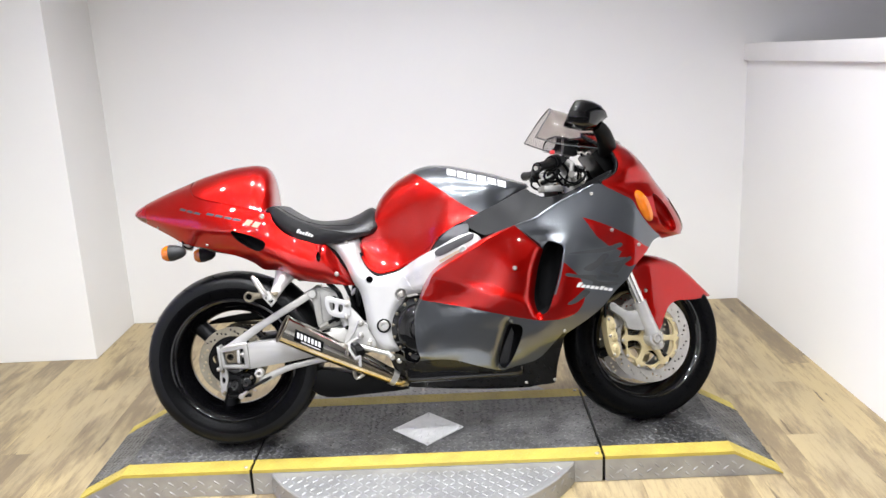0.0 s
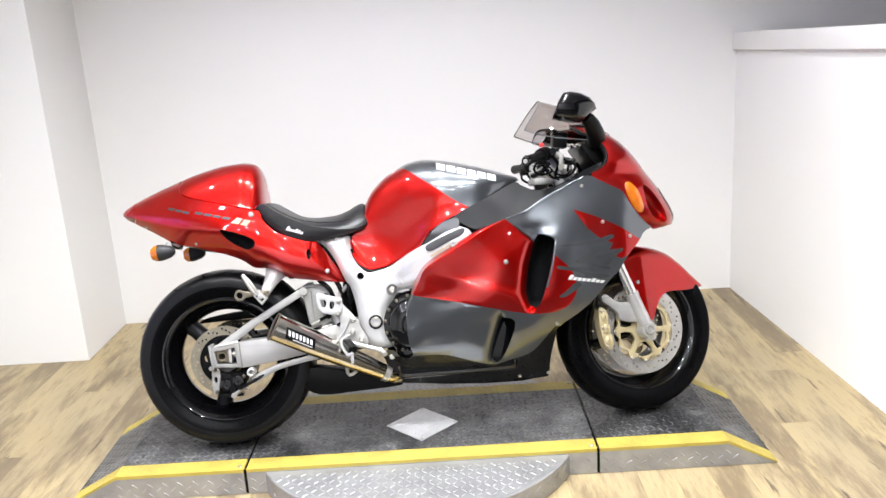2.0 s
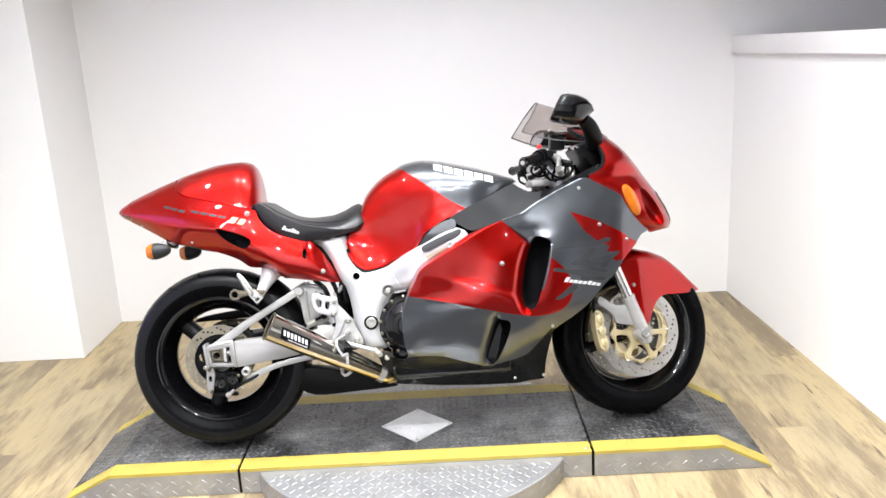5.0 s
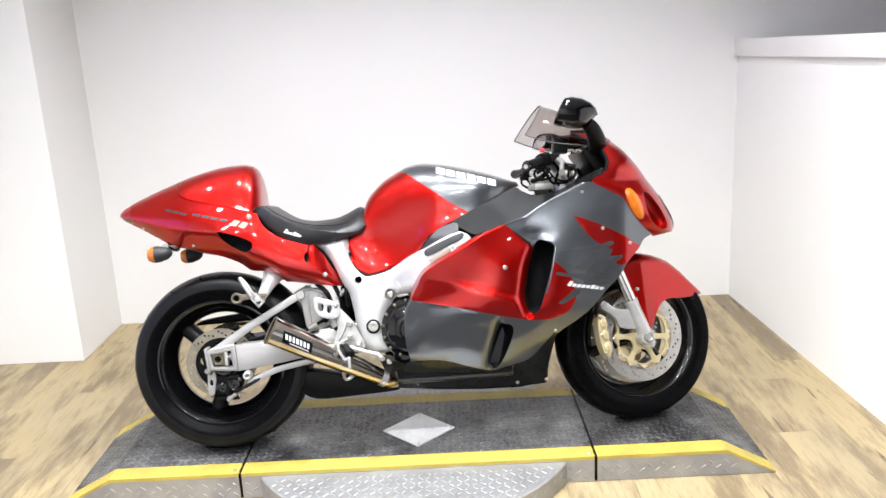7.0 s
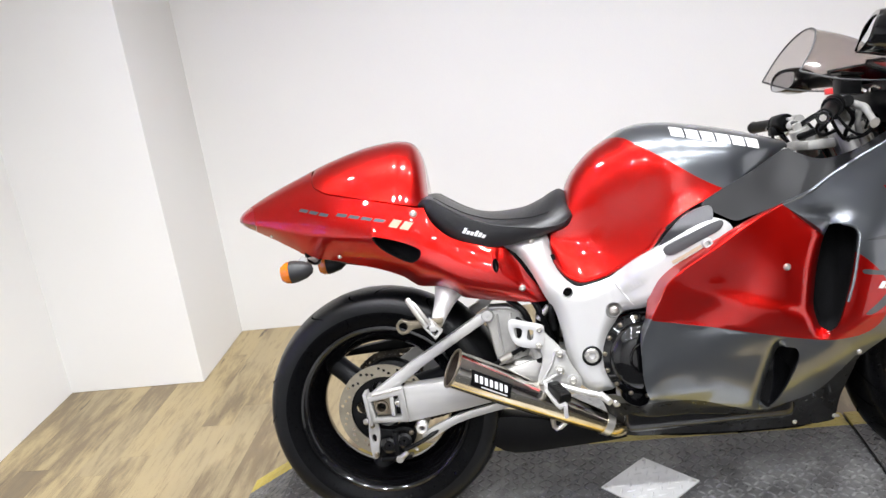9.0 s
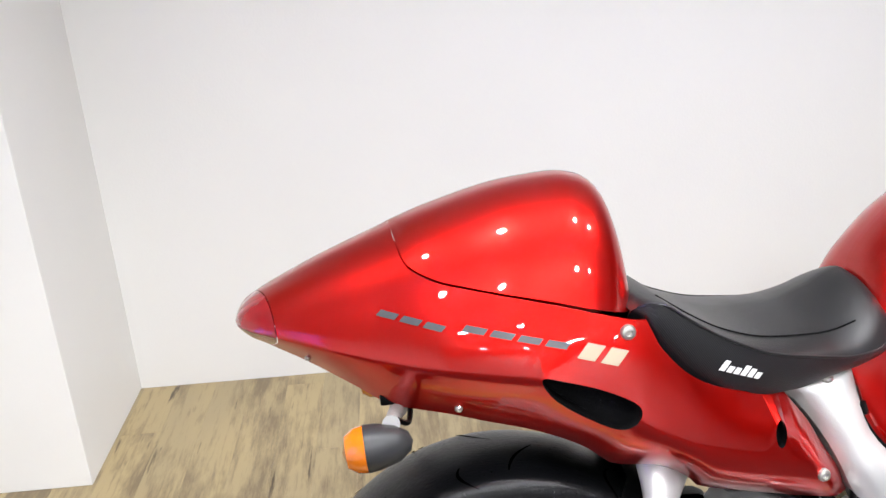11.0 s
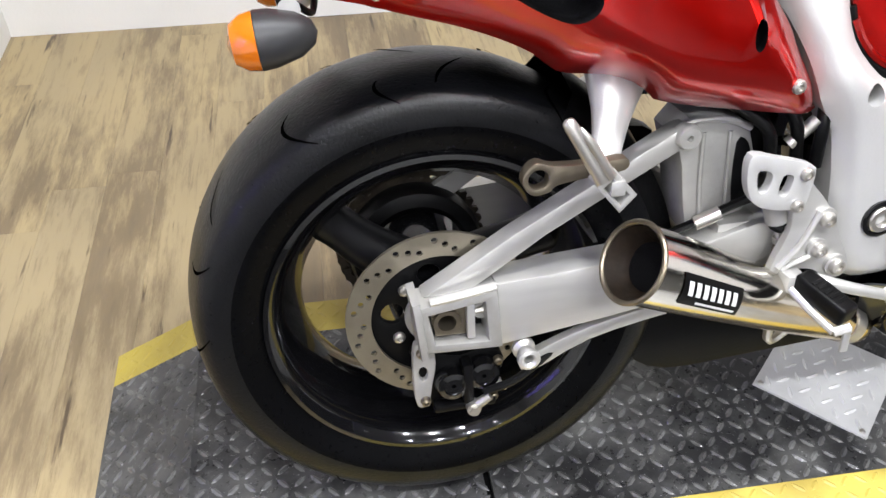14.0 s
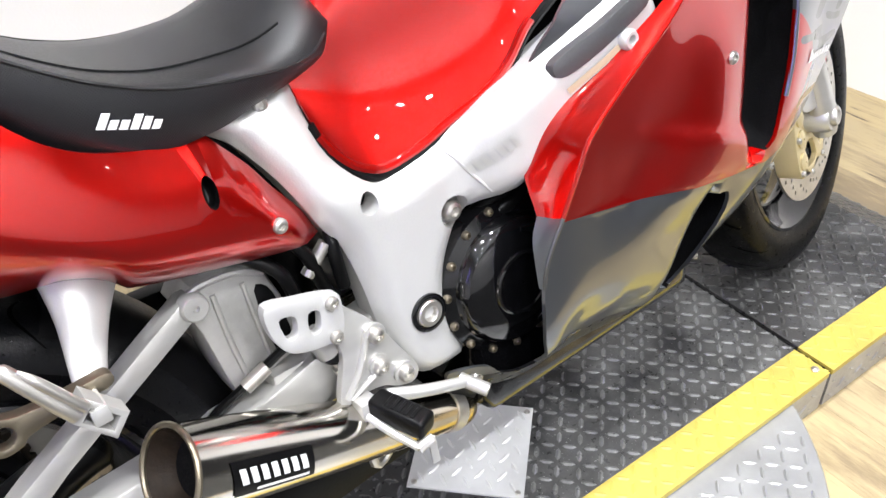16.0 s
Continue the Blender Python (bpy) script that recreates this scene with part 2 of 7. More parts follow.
def smoked():
    m = bpy.data.materials.new("smoked_acrylic")
    m.use_nodes = True
    b = m.node_tree.nodes["Principled BSDF"]
    b.inputs["Base Color"].default_value = (0.70, 0.655, 0.635, 1)
    b.inputs["Roughness"].default_value = 0.03
    b.inputs["Transmission Weight"].default_value = 1.0
    b.inputs["IOR"].default_value = 1.02
    b.inputs["Coat Weight"].default_value = 0.5
    return m


SMOKED = smoked()
CLEAR = smoked()
CLEAR.name = "clear_window_glass"
CLEAR.node_tree.nodes["Principled BSDF"].inputs["Base Color"].default_value = (0.97, 0.98, 0.98, 1)
DAYLIGHT = glow("daylight_outside", (0.42, 0.36, 1.0), 1.9)
MIRROR_GLASS = material("mirror_glass", (0.85, 0.86, 0.87), 0.02, 1.0)


# ---- building helpers ----
def part(name, bm, mat, parent=None, label="", smooth=True, sharp=40):
    """Links a bmesh as one mesh object under its thing."""
    me = bpy.data.meshes.new(name)
    if smooth:
        for f in bm.faces:
            f.smooth = True
        for e in bm.edges:
            if len(e.link_faces) == 2 and e.calc_face_angle(0) > radians(sharp):
                e.smooth = False
    bm.to_mesh(me)
    bm.free()
    for m in mat if isinstance(mat, (list, tuple)) else (mat,):
        me.materials.append(m)
    ob = new(name, me)
    if parent:
        ob.parent = parent
    if label:
        ob["label"] = label
    return ob


def raw(verts, faces):
    bm = bmesh.new()
    vs = [bm.verts.new(v) for v in verts]
    for f in faces:
        if len(set(f)) > 2:
            try:
                bm.faces.new([vs[i] for i in f])
            except ValueError:
                pass
    return bm


def flipped(bm):
    """The same shape on the other side of the machine."""
    other = bm.copy()
    for v in other.verts:
        v.co.y = -v.co.y
    bmesh.ops.reverse_faces(other, faces=other.faces)
    return other


def both(name, bm, mat, parent, label=""):
    twin = flipped(bm)
    return part(name, bm, mat, parent, label), part(name, twin, mat, parent, label)


def box(x0, x1, y0, y1, z0, z1, bevel=0.0, seg=2):
    bm = bmesh.new()
    bmesh.ops.create_cube(bm, size=1.0)
    for v in bm.verts:
        v.co = Vector(((x0 + x1) / 2 + v.co.x * (x1 - x0), (y0 + y1) / 2 + v.co.y * (y1 - y0), (z0 + z1) / 2 + v.co.z * (z1 - z0)))
    if bevel:
        bmesh.ops.bevel(bm, geom=bm.edges[:], offset=bevel, segments=seg, affect="EDGES", profile=0.6)
    return bm


def join(*bms):
    out = bms[0]
    for other in bms[1:]:
        me = bpy.data.meshes.new("tmp")
        other.to_mesh(me)
        out.from_mesh(me)
        bpy.data.meshes.remove(me)
        other.free()
    return out


def moved(bm, m):
    bmesh.ops.transform(bm, matrix=m, verts=bm.verts)
    return bm


def spline(points, n=6, closed=False):
    """A smooth curve through points of any dimension."""
    p = [np.array(q, float) for q in points]
    k = len(p)
    out = []
    for i in range(k if closed else k - 1):
        a, b, c, d = (p[(i + j) % k] if closed else p[min(max(i + j, 0), k - 1)] for j in (-1, 0, 1, 2))
        for t in np.arange(n) / n:
            out.append(0.5 * (2 * b + (c - a) * t + (2 * a - 5 * b + 4 * c - d) * t * t + (3 * b - a - 3 * c + d) * t ** 3))
    if not closed:
        out.append(p[-1])
    return out


def table(*pairs):
    """A smooth function through (x, value) pairs."""
    xs, ys = np.array([q[0] for q in pairs], float), np.array([q[1] for q in pairs], float)
    d = np.diff(ys) / np.diff(xs)
    m = np.r_[d[0], [0 if a * b <= 0 else 2 * a * b / (a + b) for a, b in zip(d[:-1], d[1:])], d[-1]]

    def f(x):
        x = min(max(x, xs[0]), xs[-1])
        i = min(int(np.searchsorted(xs, x, "right")) - 1, len(xs) - 2)
        h = xs[i + 1] - xs[i]
        t = (x - xs[i]) / h
        return float((2 * t ** 3 - 3 * t * t + 1) * ys[i] + (t ** 3 - 2 * t * t + t) * h * m[i] + (3 * t * t - 2 * t ** 3) * ys[i + 1] + (t ** 3 - t * t) * h * m[i + 1])

    return f


def surface(*points):
    """A smooth height field (thin plate) through (x, z, height) points."""
    p = np.array(points, float)

    def u(r2):
        return r2 * np.log(r2 + 1e-9)

    k = u(((p[:, None, :2] - p[None, :, :2]) ** 2).sum(-1)) + 1.2e-3 * np.eye(len(p))
    q = np.c_[np.ones(len(p)), p[:, :2]]
    a = np.block([[k, q], [q.T, np.zeros((3, 3))]])
    w = np.linalg.solve(a, np.r_[p[:, 2], 0, 0, 0])
    return lambda x, z: float(u((p[:, 0] - x) ** 2 + (p[:, 1] - z) ** 2) @ w[:-3] + w[-3] + w[-2] * x + w[-1] * z)


def inside(px, py, poly):
    hit = np.zeros(np.shape(px), bool)
    q = np.array(poly, float)
    for (x0, y0), (x1, y1) in zip(q, np.roll(q, -1, 0)):
        c = (y0 > py) != (y1 > py)
        with np.errstate(divide="ignore", invalid="ignore"):
            hit ^= c & (px < (x1 - x0) * (py - y0) / (y1 - y0) + x0)
    return hit


def near(px, py, poly):
    """Distance of points from a polygon's outline."""
    q = np.array(poly, float)
    best = np.full(np.shape(px), 9.0)
    for a, b in zip(q, np.roll(q, -1, 0)):
        d = b - a
        t = np.clip(((px - a[0]) * d[0] + (py - a[1]) * d[1]) / max(d @ d, 1e-12), 0, 1)
        best = np.minimum(best, np.hypot(px - a[0] - t * d[0], py - a[1] - t * d[1]))
    return best


def patch(outline, fn, cell=0.012, holes=(), regions=(), thick=0.004):
    """A skin over a flat outline: fn(u, v) gives (x, out, z), out to the machine's right. regions: outlines of colour areas.
    Its rim is turned inwards by thick."""
    from mathutils.geometry import delaunay_2d_cdt
    loops = [list(map(tuple, outline))] + [list(map(tuple, h)) for h in holes] + [list(map(tuple, r)) for r in regions]
    verts, edges = [], []
    for lp in loops:
        b = len(verts)
        verts += [Vector(q[:2]) for q in lp]
        edges += [(b + i, b + (i + 1) % len(lp)) for i in range(len(lp))]
    o = np.array(outline, float)
    gx, gy = np.meshgrid(np.arange(o[:, 0].min(), o[:, 0].max(), cell), np.arange(o[:, 1].min(), o[:, 1].max(), cell * 0.9))
    gx[::2] += cell / 2
    gx, gy = gx.ravel(), gy.ravel()
    ok = inside(gx, gy, outline) & (near(gx, gy, outline) > cell * 0.4)
    for h in holes:
        ok &= ~inside(gx, gy, h) & (near(gx, gy, h) > cell * 0.4)
    for r in regions:
        ok &= near(gx, gy, r) > cell * 0.35
    verts += [Vector((float(a), float(b))) for a, b in zip(gx[ok], gy[ok])]
    vs, _, fs, *_ = delaunay_2d_cdt(verts, edges, [], 0, 1e-6)
    c = np.array([np.mean([vs[i][:2] for i in f], 0) for f in fs])
    keep = inside(c[:, 0], c[:, 1], outline)
    for h in holes:
        keep &= ~inside(c[:, 0], c[:, 1], h)
    tone = np.zeros(len(fs), int)
    for k, r in enumerate(regions):
        tone[inside(c[:, 0], c[:, 1], r)] = k + 1
    bm = bmesh.new()
    bv = {}
    for f, good, k in zip(fs, keep, tone):
        if not good:
            continue
        for i in f:
            if i not in bv:
                x, out, z = fn(vs[i][0], vs[i][1])
                bv[i] = bm.verts.new((x, -out, z))
        try:
            face = bm.faces.new([bv[i] for i in f])
            face.material_index = int(k)
        except ValueError:
            pass
    bmesh.ops.recalc_face_normals(bm, faces=bm.faces)
    if sum(f.normal.y * f.calc_area() for f in bm.faces) > 0:
        bmesh.ops.reverse_faces(bm, faces=bm.faces)
    if thick:
        rim = [e for e in bm.edges if e.is_boundary]
        ex = bmesh.ops.extrude_edge_only(bm, edges=rim)["geom"]
        for v in ex:
            if isinstance(v, bmesh.types.BMVert):
                v.co.y += thick
        for e in rim:
            e.smooth = False
    return bm


def lathe(profile, seg=64, centre=(0, 0, 0)):
    """Turns (radius, y) points round the y axis; the profile is closed on itself."""
    verts, faces = [], []
    k = len(profile)
    for i in range(seg):
        a = 2 * math.pi * i / seg
        verts += [(centre[0] + r * math.cos(a), centre[1] + y, centre[2] + r * math.sin(a)) for r, y in profile]
    for i in range(seg):
        for j in range(k):
            a, b = i * k + j, i * k + (j + 1) % k
            c, d = ((i + 1) % seg) * k + (j + 1) % k, ((i + 1) % seg) * k + j
            faces.append((a, b, c, d))
    bm = raw(verts, faces)
    bmesh.ops.recalc_face_normals(bm, faces=bm.faces)
    return bm


def tube(points, radii, seg=12, n=5, flat=1.0, caps=True):
    """A round bar along a smooth path; radii one for all or one a point; flat: width of the section across the machine."""
    r = radii if isinstance(radii, (list, tuple)) else [radii] * len(points)
    path = spline([(*p, q) for p, q in zip(points, r)], n) if len(points) > 2 else [np.array((*p, q), float) for p, q in zip(points, r)]
    verts, faces = [], []
    for i, q in enumerate(path):
        a, b = path[max(i - 1, 0)][:3], path[min(i + 1, len(path) - 1)][:3]
        way = Vector(b - a).normalized()
        side = Vector((0, 1, 0)) - way * way.y
        side = side.normalized() if side.length > 1e-3 else Vector((1, 0, 0))
        up = way.cross(side)
        for k in range(seg):
            t = 2 * math.pi * k / seg
            verts.append(Vector(q[:3]) + side * (q[3] * flat * math.cos(t)) + up * (q[3] * math.sin(t)))
    for i in range(len(path) - 1):
        for k in range(seg):
            faces.append((i * seg + k, i * seg + (k + 1) % seg, (i + 1) * seg + (k + 1) % seg, (i + 1) * seg + k))
    if caps:
        faces += [tuple(range(seg))[::-1], tuple(range((len(path) - 1) * seg, len(path) * seg))]
    bm = raw(verts, faces)
    bmesh.ops.recalc_face_normals(bm, faces=bm.faces)
    return bm


def plate(outline, s0, s1, bevel=0.004, holes=(), n=0):
    """A flat casting of the outline (x, z), from s0 to s1 to the machine's right, with rounded edges and holes right through."""
    from mathutils.geometry import delaunay_2d_cdt
    o = [tuple(q) for q in (spline(outline, n, True) if n else outline)]
    loops = [o] + [[tuple(q) for q in h] for h in holes]
    verts, edges = [], []
    for lp in loops:
        b = len(verts)
        verts += [Vector(q) for q in lp]
        edges += [(b + i, b + (i + 1) % len(lp)) for i in range(len(lp))]
    vs, _, fs, *_ = delaunay_2d_cdt(verts, edges, [], 0, 1e-6)
    c = np.array([np.mean([vs[i][:2] for i in f], 0) for f in fs])
    keep = inside(c[:, 0], c[:, 1], o)
    for h in loops[1:]:
        keep &= ~inside(c[:, 0], c[:, 1], h)
    bm = bmesh.new()
    bv = [bm.verts.new((v[0], -s1, v[1])) for v in vs]
    for f, good in zip(fs, keep):
        if good:
            bm.faces.new([bv[i] for i in f])
    bmesh.ops.delete(bm, geom=[v for v in bm.verts if not v.link_faces], context="VERTS")
    bmesh.ops.recalc_face_normals(bm, faces=bm.faces)
    if sum(f.normal.y * f.calc_area() for f in bm.faces) > 0:
        bmesh.ops.reverse_faces(bm, faces=bm.faces)
    front = bm.faces[:]
    rim = [e for e in bm.edges if e.is_boundary]
    back = bmesh.ops.duplicate(bm, geom=bm.verts[:] + bm.edges[:] + bm.faces[:])
    vm = back["vert_map"]
    for v in back["geom"]:
        if isinstance(v, bmesh.types.BMVert):
            v.co.y = -s0
        if isinstance(v, bmesh.types.BMFace):
            v.normal_flip()
    for e in rim:
        a, b = e.verts
        bm.faces.new((a, b, vm[b], vm[a]))
    bmesh.ops.recalc_face_normals(bm, faces=bm.faces)
    if bevel:
        bmesh.ops.bevel(bm, geom=rim, offset=bevel, segments=2, affect="EDGES", profile=0.5, clamp_overlap=True)
    return bm


def ring_of(cx, cz, rx, rz=None, n=20):
    rz = rz or rx
    return [(cx + rx * math.cos(2 * math.pi * i / n), cz + rz * math.sin(2 * math.pi * i / n)) for i in range(n)]


def bolt(x, s, z, r=0.008, h=0.006, socket=True):
    """A domed button-head screw facing right, with its socket."""
    prof = [(r, 0), (r, -h * 0.45), (r * 0.82, -h * 0.85), (r * 0.48, -h)] + ([(r * 0.42, -h * 0.5), (0.0004, -h * 0.5)] if socket else [(0.0004, -h)]) + [(0.0004, 0)]
    return lathe(prof, 14, (x, -s, z))


def inset(hole, fn, depth, shrink=0.85, push=(0, 0)):
    """The blind duct behind an opening in a skin: walls that run inwards from its edge, and a floor."""
    c = np.mean(np.array(hole), 0)
    verts, k = [], len(hole)
    for d, f in ((0.0, 1.0), (depth * 0.4, 0.97), (depth, shrink)):
        for q in hole:
            x, out, z = fn(*q)
            verts.append((x + (c[0] - q[0]) * (1 - f) + push[0] * d, -out + d, z + (c[1] - q[1]) * (1 - f) + push[1] * d))
    faces = [(r * k + i, r * k + (i + 1) % k, (r + 1) * k + (i + 1) % k, (r + 1) * k + i) for r in range(2) for i in range(k)]
    faces.append(tuple(range(2 * k, 3 * k)))
    return raw(verts, faces)


def thing(name, m, label, category, group="", kind=""):
    ob = new(name)
    ob.matrix_basis = m
    ob.empty_display_size = 0.1
    return tagged(ob, label, category, group, kind)


# ---- the room ----
X0, X1, XR, Y0, Y1, ZC = -2.27, 1.70, 3.9, -4.3, 1.612, 2.75
PX, PY = -1.68, 1.088


def wall(name, bm, label, paint=None):
    return tagged(part(name, bm, paint or WALL, smooth=False), label, "wall", kind="structure")


wall("wall_north", box(PX, XR + 0.12, Y1, Y1 + 0.12, 0, ZC), "white painted plasterboard wall behind the motorcycle")
WY0, WY1, WZ0, WZ1 = -1.85, -0.65, 0.95, 2.15
wall("wall_west", join(box(X0 - 0.12, X0, Y0, WY0, 0, ZC), box(X0 - 0.12, X0, WY1, PY, 0, ZC), box(X0 - 0.12, X0, WY0, WY1, 0, WZ0), box(X0 - 0.12, X0, WY0, WY1, WZ1, ZC)), "white painted side wall with a window")
wall("wall_pillar", box(X0 - 0.12, PX, PY, Y1 + 0.12, 0, ZC, 0.003), "white boxed-out wall corner beside the motorcycle")
wall("wall_south", box(X0 - 0.12, XR + 0.12, Y0 - 0.12, Y0, 0, ZC), "pale painted wall at the far end of the showroom", BACKWALL)
# Added out of view, near black so that little bounce reaches the machine.
wall("wall_east", box(XR, XR + 0.12, Y0, Y1, 0, ZC), "unseen dark wall behind the half wall, added to cut reflections", DARKWALL)


def side_window():
    """Two panes of daylight beside a mullion, in a white frame."""
    w = thing("window_1", pose(X0 - 0.06, (WY0 + WY1) / 2, WZ0), "white two-pane window with bluish daylight behind it", "window", kind="structure")
    half, high = (WY1 - WY0) / 2, WZ1 - WZ0
    for name, b in (("window_frame", join(box(-0.03, 0.03, -half + 0.001, -half + 0.05, 0.001, high - 0.001, 0.004), box(-0.03, 0.03, half - 0.05, half - 0.001, 0.001, high - 0.001, 0.004), box(-0.03, 0.03, -half + 0.05, half - 0.05, 0.001, 0.05, 0.004), box(-0.03, 0.03, -half + 0.05, half - 0.05, high - 0.05, high - 0.001, 0.004))),
                    ("mullion", box(-0.028, 0.028, -0.035, 0.035, 0.051, high - 0.051, 0.004)), ("window_sill", box(0.062, 0.11, -half - 0.03, half + 0.03, -0.02, 0.004, 0.004))):
        part(name, b, TRIM, w)
    for y0, y1 in ((-half + 0.051, -0.036), (0.036, half - 0.051)):
        pane = part("pane", box(-0.003, 0.003, y0, y1, 0.051, high - 0.051), CLEAR, w, smooth=False)
        pane.visible_shadow = False


side_window()
tagged(part("backdrop", box(X0 - 0.42, X0 - 0.40, WY0 - 0.5, WY1 + 0.5, WZ0 - 0.5, WZ1 + 0.4), DAYLIGHT, smooth=False), "plain bluish daylight outside the window", "backdrop", kind="structure")


def rising(bm, base):
    """The half wall's top climbs a little away from the corner."""
    for v in bm.verts:
        if v.co.z > base:
            v.co.z += 0.033 * (Y1 - v.co.y)
    return bm


TURN = Matrix.Translation((1.675, Y1, 0)) @ Matrix.Rotation(radians(2.2), 4, "Z") @ Matrix.Translation((-1.675, -Y1, 0))
X1 = 1.675
wall("wall_half", moved(rising(box(X1, X1 + 0.10, -0.9, Y1, 0, 1.285), 0.5), TURN), "low white half wall beside the display platform")
tagged(part("trim_cap", moved(rising(box(X1 - 0.022, X1 + 0.122, -0.92, Y1 - 0.003, 1.2855, 1.372, 0.004), 0.5), TURN), TRIM), "white painted wooden cap on the half wall", "trim", kind="structure")
tagged(part("ceiling", box(X0 - 0.12, XR + 0.12, Y0 - 0.12, Y1 + 0.12, ZC, ZC + 0.1), CEIL, smooth=False), "white painted ceiling", "ceiling", kind="structure")
floor = tagged(part("floor", box(X0 - 0.12, XR + 0.12, Y0 - 0.12, Y1 + 0.12, -0.1, -0.006), SATIN, smooth=False), "limed oak plank floor with a worn grain", "floor", kind="structure")
# Past the visible planks: an added dark floor sheet that deepens the paint's reflections.
PLANK_END = -0.62
tagged(part("floor_carpet", box(X0 - 0.12, XR + 0.12, Y0 - 0.12, PLANK_END - 0.001, -0.006, 0.001), DARK_SHEET, smooth=False), "unseen dark sheet beside the planks, added to darken reflections", "carpet", kind="structure")

# ---- lamps of the ceiling ----
def downlight(x, y, power, name="ceiling_spotlight"):
    t = thing(name, pose(x, y, ZC), "round white recessed ceiling spotlight, switched on", "lamp", "ceiling spotlights")
    part("trim_ring", moved(lathe([(0.05, 0), (0.085, 0.0), (0.083, 0.006), (0.055, 0.012)], 32), Matrix.Rotation(radians(-90), 4, "X")), TRIM, t)
    lamp = bpy.data.lights.new("spotlight", "AREA")
    lamp.shape, lamp.size, lamp.energy, lamp.color = "DISK", 0.10, power, (0.965, 0.985, 1.022)
    lamp.spread = radians(140)
    o = new("bulb", lamp)
    o.location = (0, 0, -0.014)
    o.parent = t


for lx, part_of in ((-1.40, 0.36), (-0.70, 1.0), (0.05, 1.12), (0.80, 1.0)):
    # The row at y=-3.75 is added, unseen, to brighten the south wall for reflections.
    for ly, share in ((-0.15, 0.80), (-1.35, 0.90), (-2.55, 0.82), (-3.75, 1.0)):
        downlight(lx, ly, LAMP * share * part_of)
downlight(2.8, -2.4, LAMP * 0.2)

# ---- the display platform ----
PZ, PY0, PY1, STRIPE, JOINT, KINK, TIP = 0.094, -0.256, 0.302, 0.073, 0.602, 1.045, 1.212
rng = random.Random(4)


def bars(spots, length, width, height):
    """Raised lens-shaped bars: spots are (place, way along, way up)."""
    verts, faces = [], []
    for p, along, up in spots:
        side = up.cross(along)
        b = len(verts)
        l, w = along * (length / 2), side * (width / 2)
        verts += [p - l, p - l * 0.45 - w, p + l * 0.45 - w, p + l, p + l * 0.45 + w, p - l * 0.45 + w, p - l * 0.55 + up * height, p + l * 0.55 + up * height]
        faces += [(b, b + 1, b + 6), (b + 1, b + 2, b + 7, b + 6), (b + 2, b + 3, b + 7), (b + 3, b + 4, b + 7), (b + 4, b + 5, b + 6, b + 7), (b + 5, b, b + 6)]
    return raw(verts, faces)


def deck_z(x):
    return PZ if abs(x) < KINK else PZ + (abs(x) - KINK) / (TIP - KINK) * (0.006 - PZ)


def tread_on_top(x0, x1, y0, y1, pitch=0.0245, lift=0.0):
    out, row = [], 0
    y = y0 + pitch / 2
    while y < y1 - 0.004:
        x = x0 + pitch / 2
        col = 0
        while x < x1 - 0.004:
            slope = 0.0 if abs(x) < KINK else math.copysign(math.atan2(PZ - 0.006, TIP - KINK), x)
            turn = Matrix.Rotation(slope, 3, "Y")
            a = radians(45 if (row + col) % 2 else -45)
            out.append((Vector((x, y, deck_z(x) + lift - 0.0002)), turn @ Vector((math.cos(a), math.sin(a), 0)), turn @ Vector((0, 0, 1))))
            x += pitch
            col += 1
        y += pitch
        row += 1
    return out


def slab(xs, y0, y1, drop=0.012):
    """A sheet that follows the deck's height through the given x places."""
    verts, faces = [], []
    for x in xs:
        z = deck_z(x)
        verts += [(x, y0, z), (x, y1, z), (x, y1, max(z - drop, 0.001)), (x, y0, max(z - drop, 0.001))]
    for i in range(len(xs) - 1):
        a, b = 4 * i, 4 * i + 4
        faces += [(a, b, b + 1, a + 1), (a + 1, b + 1, b + 2, a + 2), (a + 2, b + 2, b + 3, a + 3), (a + 3, b + 3, b, a)]
    faces += [(0, 1, 2, 3), tuple(4 * len(xs) - 4 + k for k in (3, 2, 1, 0))]
    bm = raw(verts, faces)
    bmesh.ops.recalc_face_normals(bm, faces=bm.faces)
    return bm


def side_plate(xs, y, out):
    verts, faces = [], []
    for x in xs:
        z = max(deck_z(x) - 0.0125, 0.0015)
        verts += [(x, y, z), (x, y - out * 0.006, z), (x, y - out * 0.006, 0.001), (x, y, 0.001)]
    for i in range(len(xs) - 1):
        a, b = 4 * i, 4 * i + 4
        faces += [(a, b, b + 1, a + 1), (a + 1, b + 1, b + 2, a + 2), (a + 2, b + 2, b + 3, a + 3), (a + 3, b + 3, b, a)]
    faces += [(0, 1, 2, 3), tuple(4 * len(xs) - 4 + k for k in (3, 2, 1, 0))]
    bm = raw(verts, faces)
    bmesh.ops.recalc_face_normals(bm, faces=bm.faces)
    return bm


def side_bars(x0, x1, y, out):
    spots, k = [], 0
    x = x0 + 0.02
    while x < x1 - 0.01:
        top = deck_z(x) - 0.016
        z = 0.016 + (k % 2) * 0.018
        while z < top - 0.008:
            a = radians(38 if k % 2 else -38)
            spots.append((Vector((x, y, z)), Vector((math.cos(a), 0, math.sin(a))), Vector((0, out, 0))))
            z += 0.036
        x += 0.026
        k += 1
    return spots


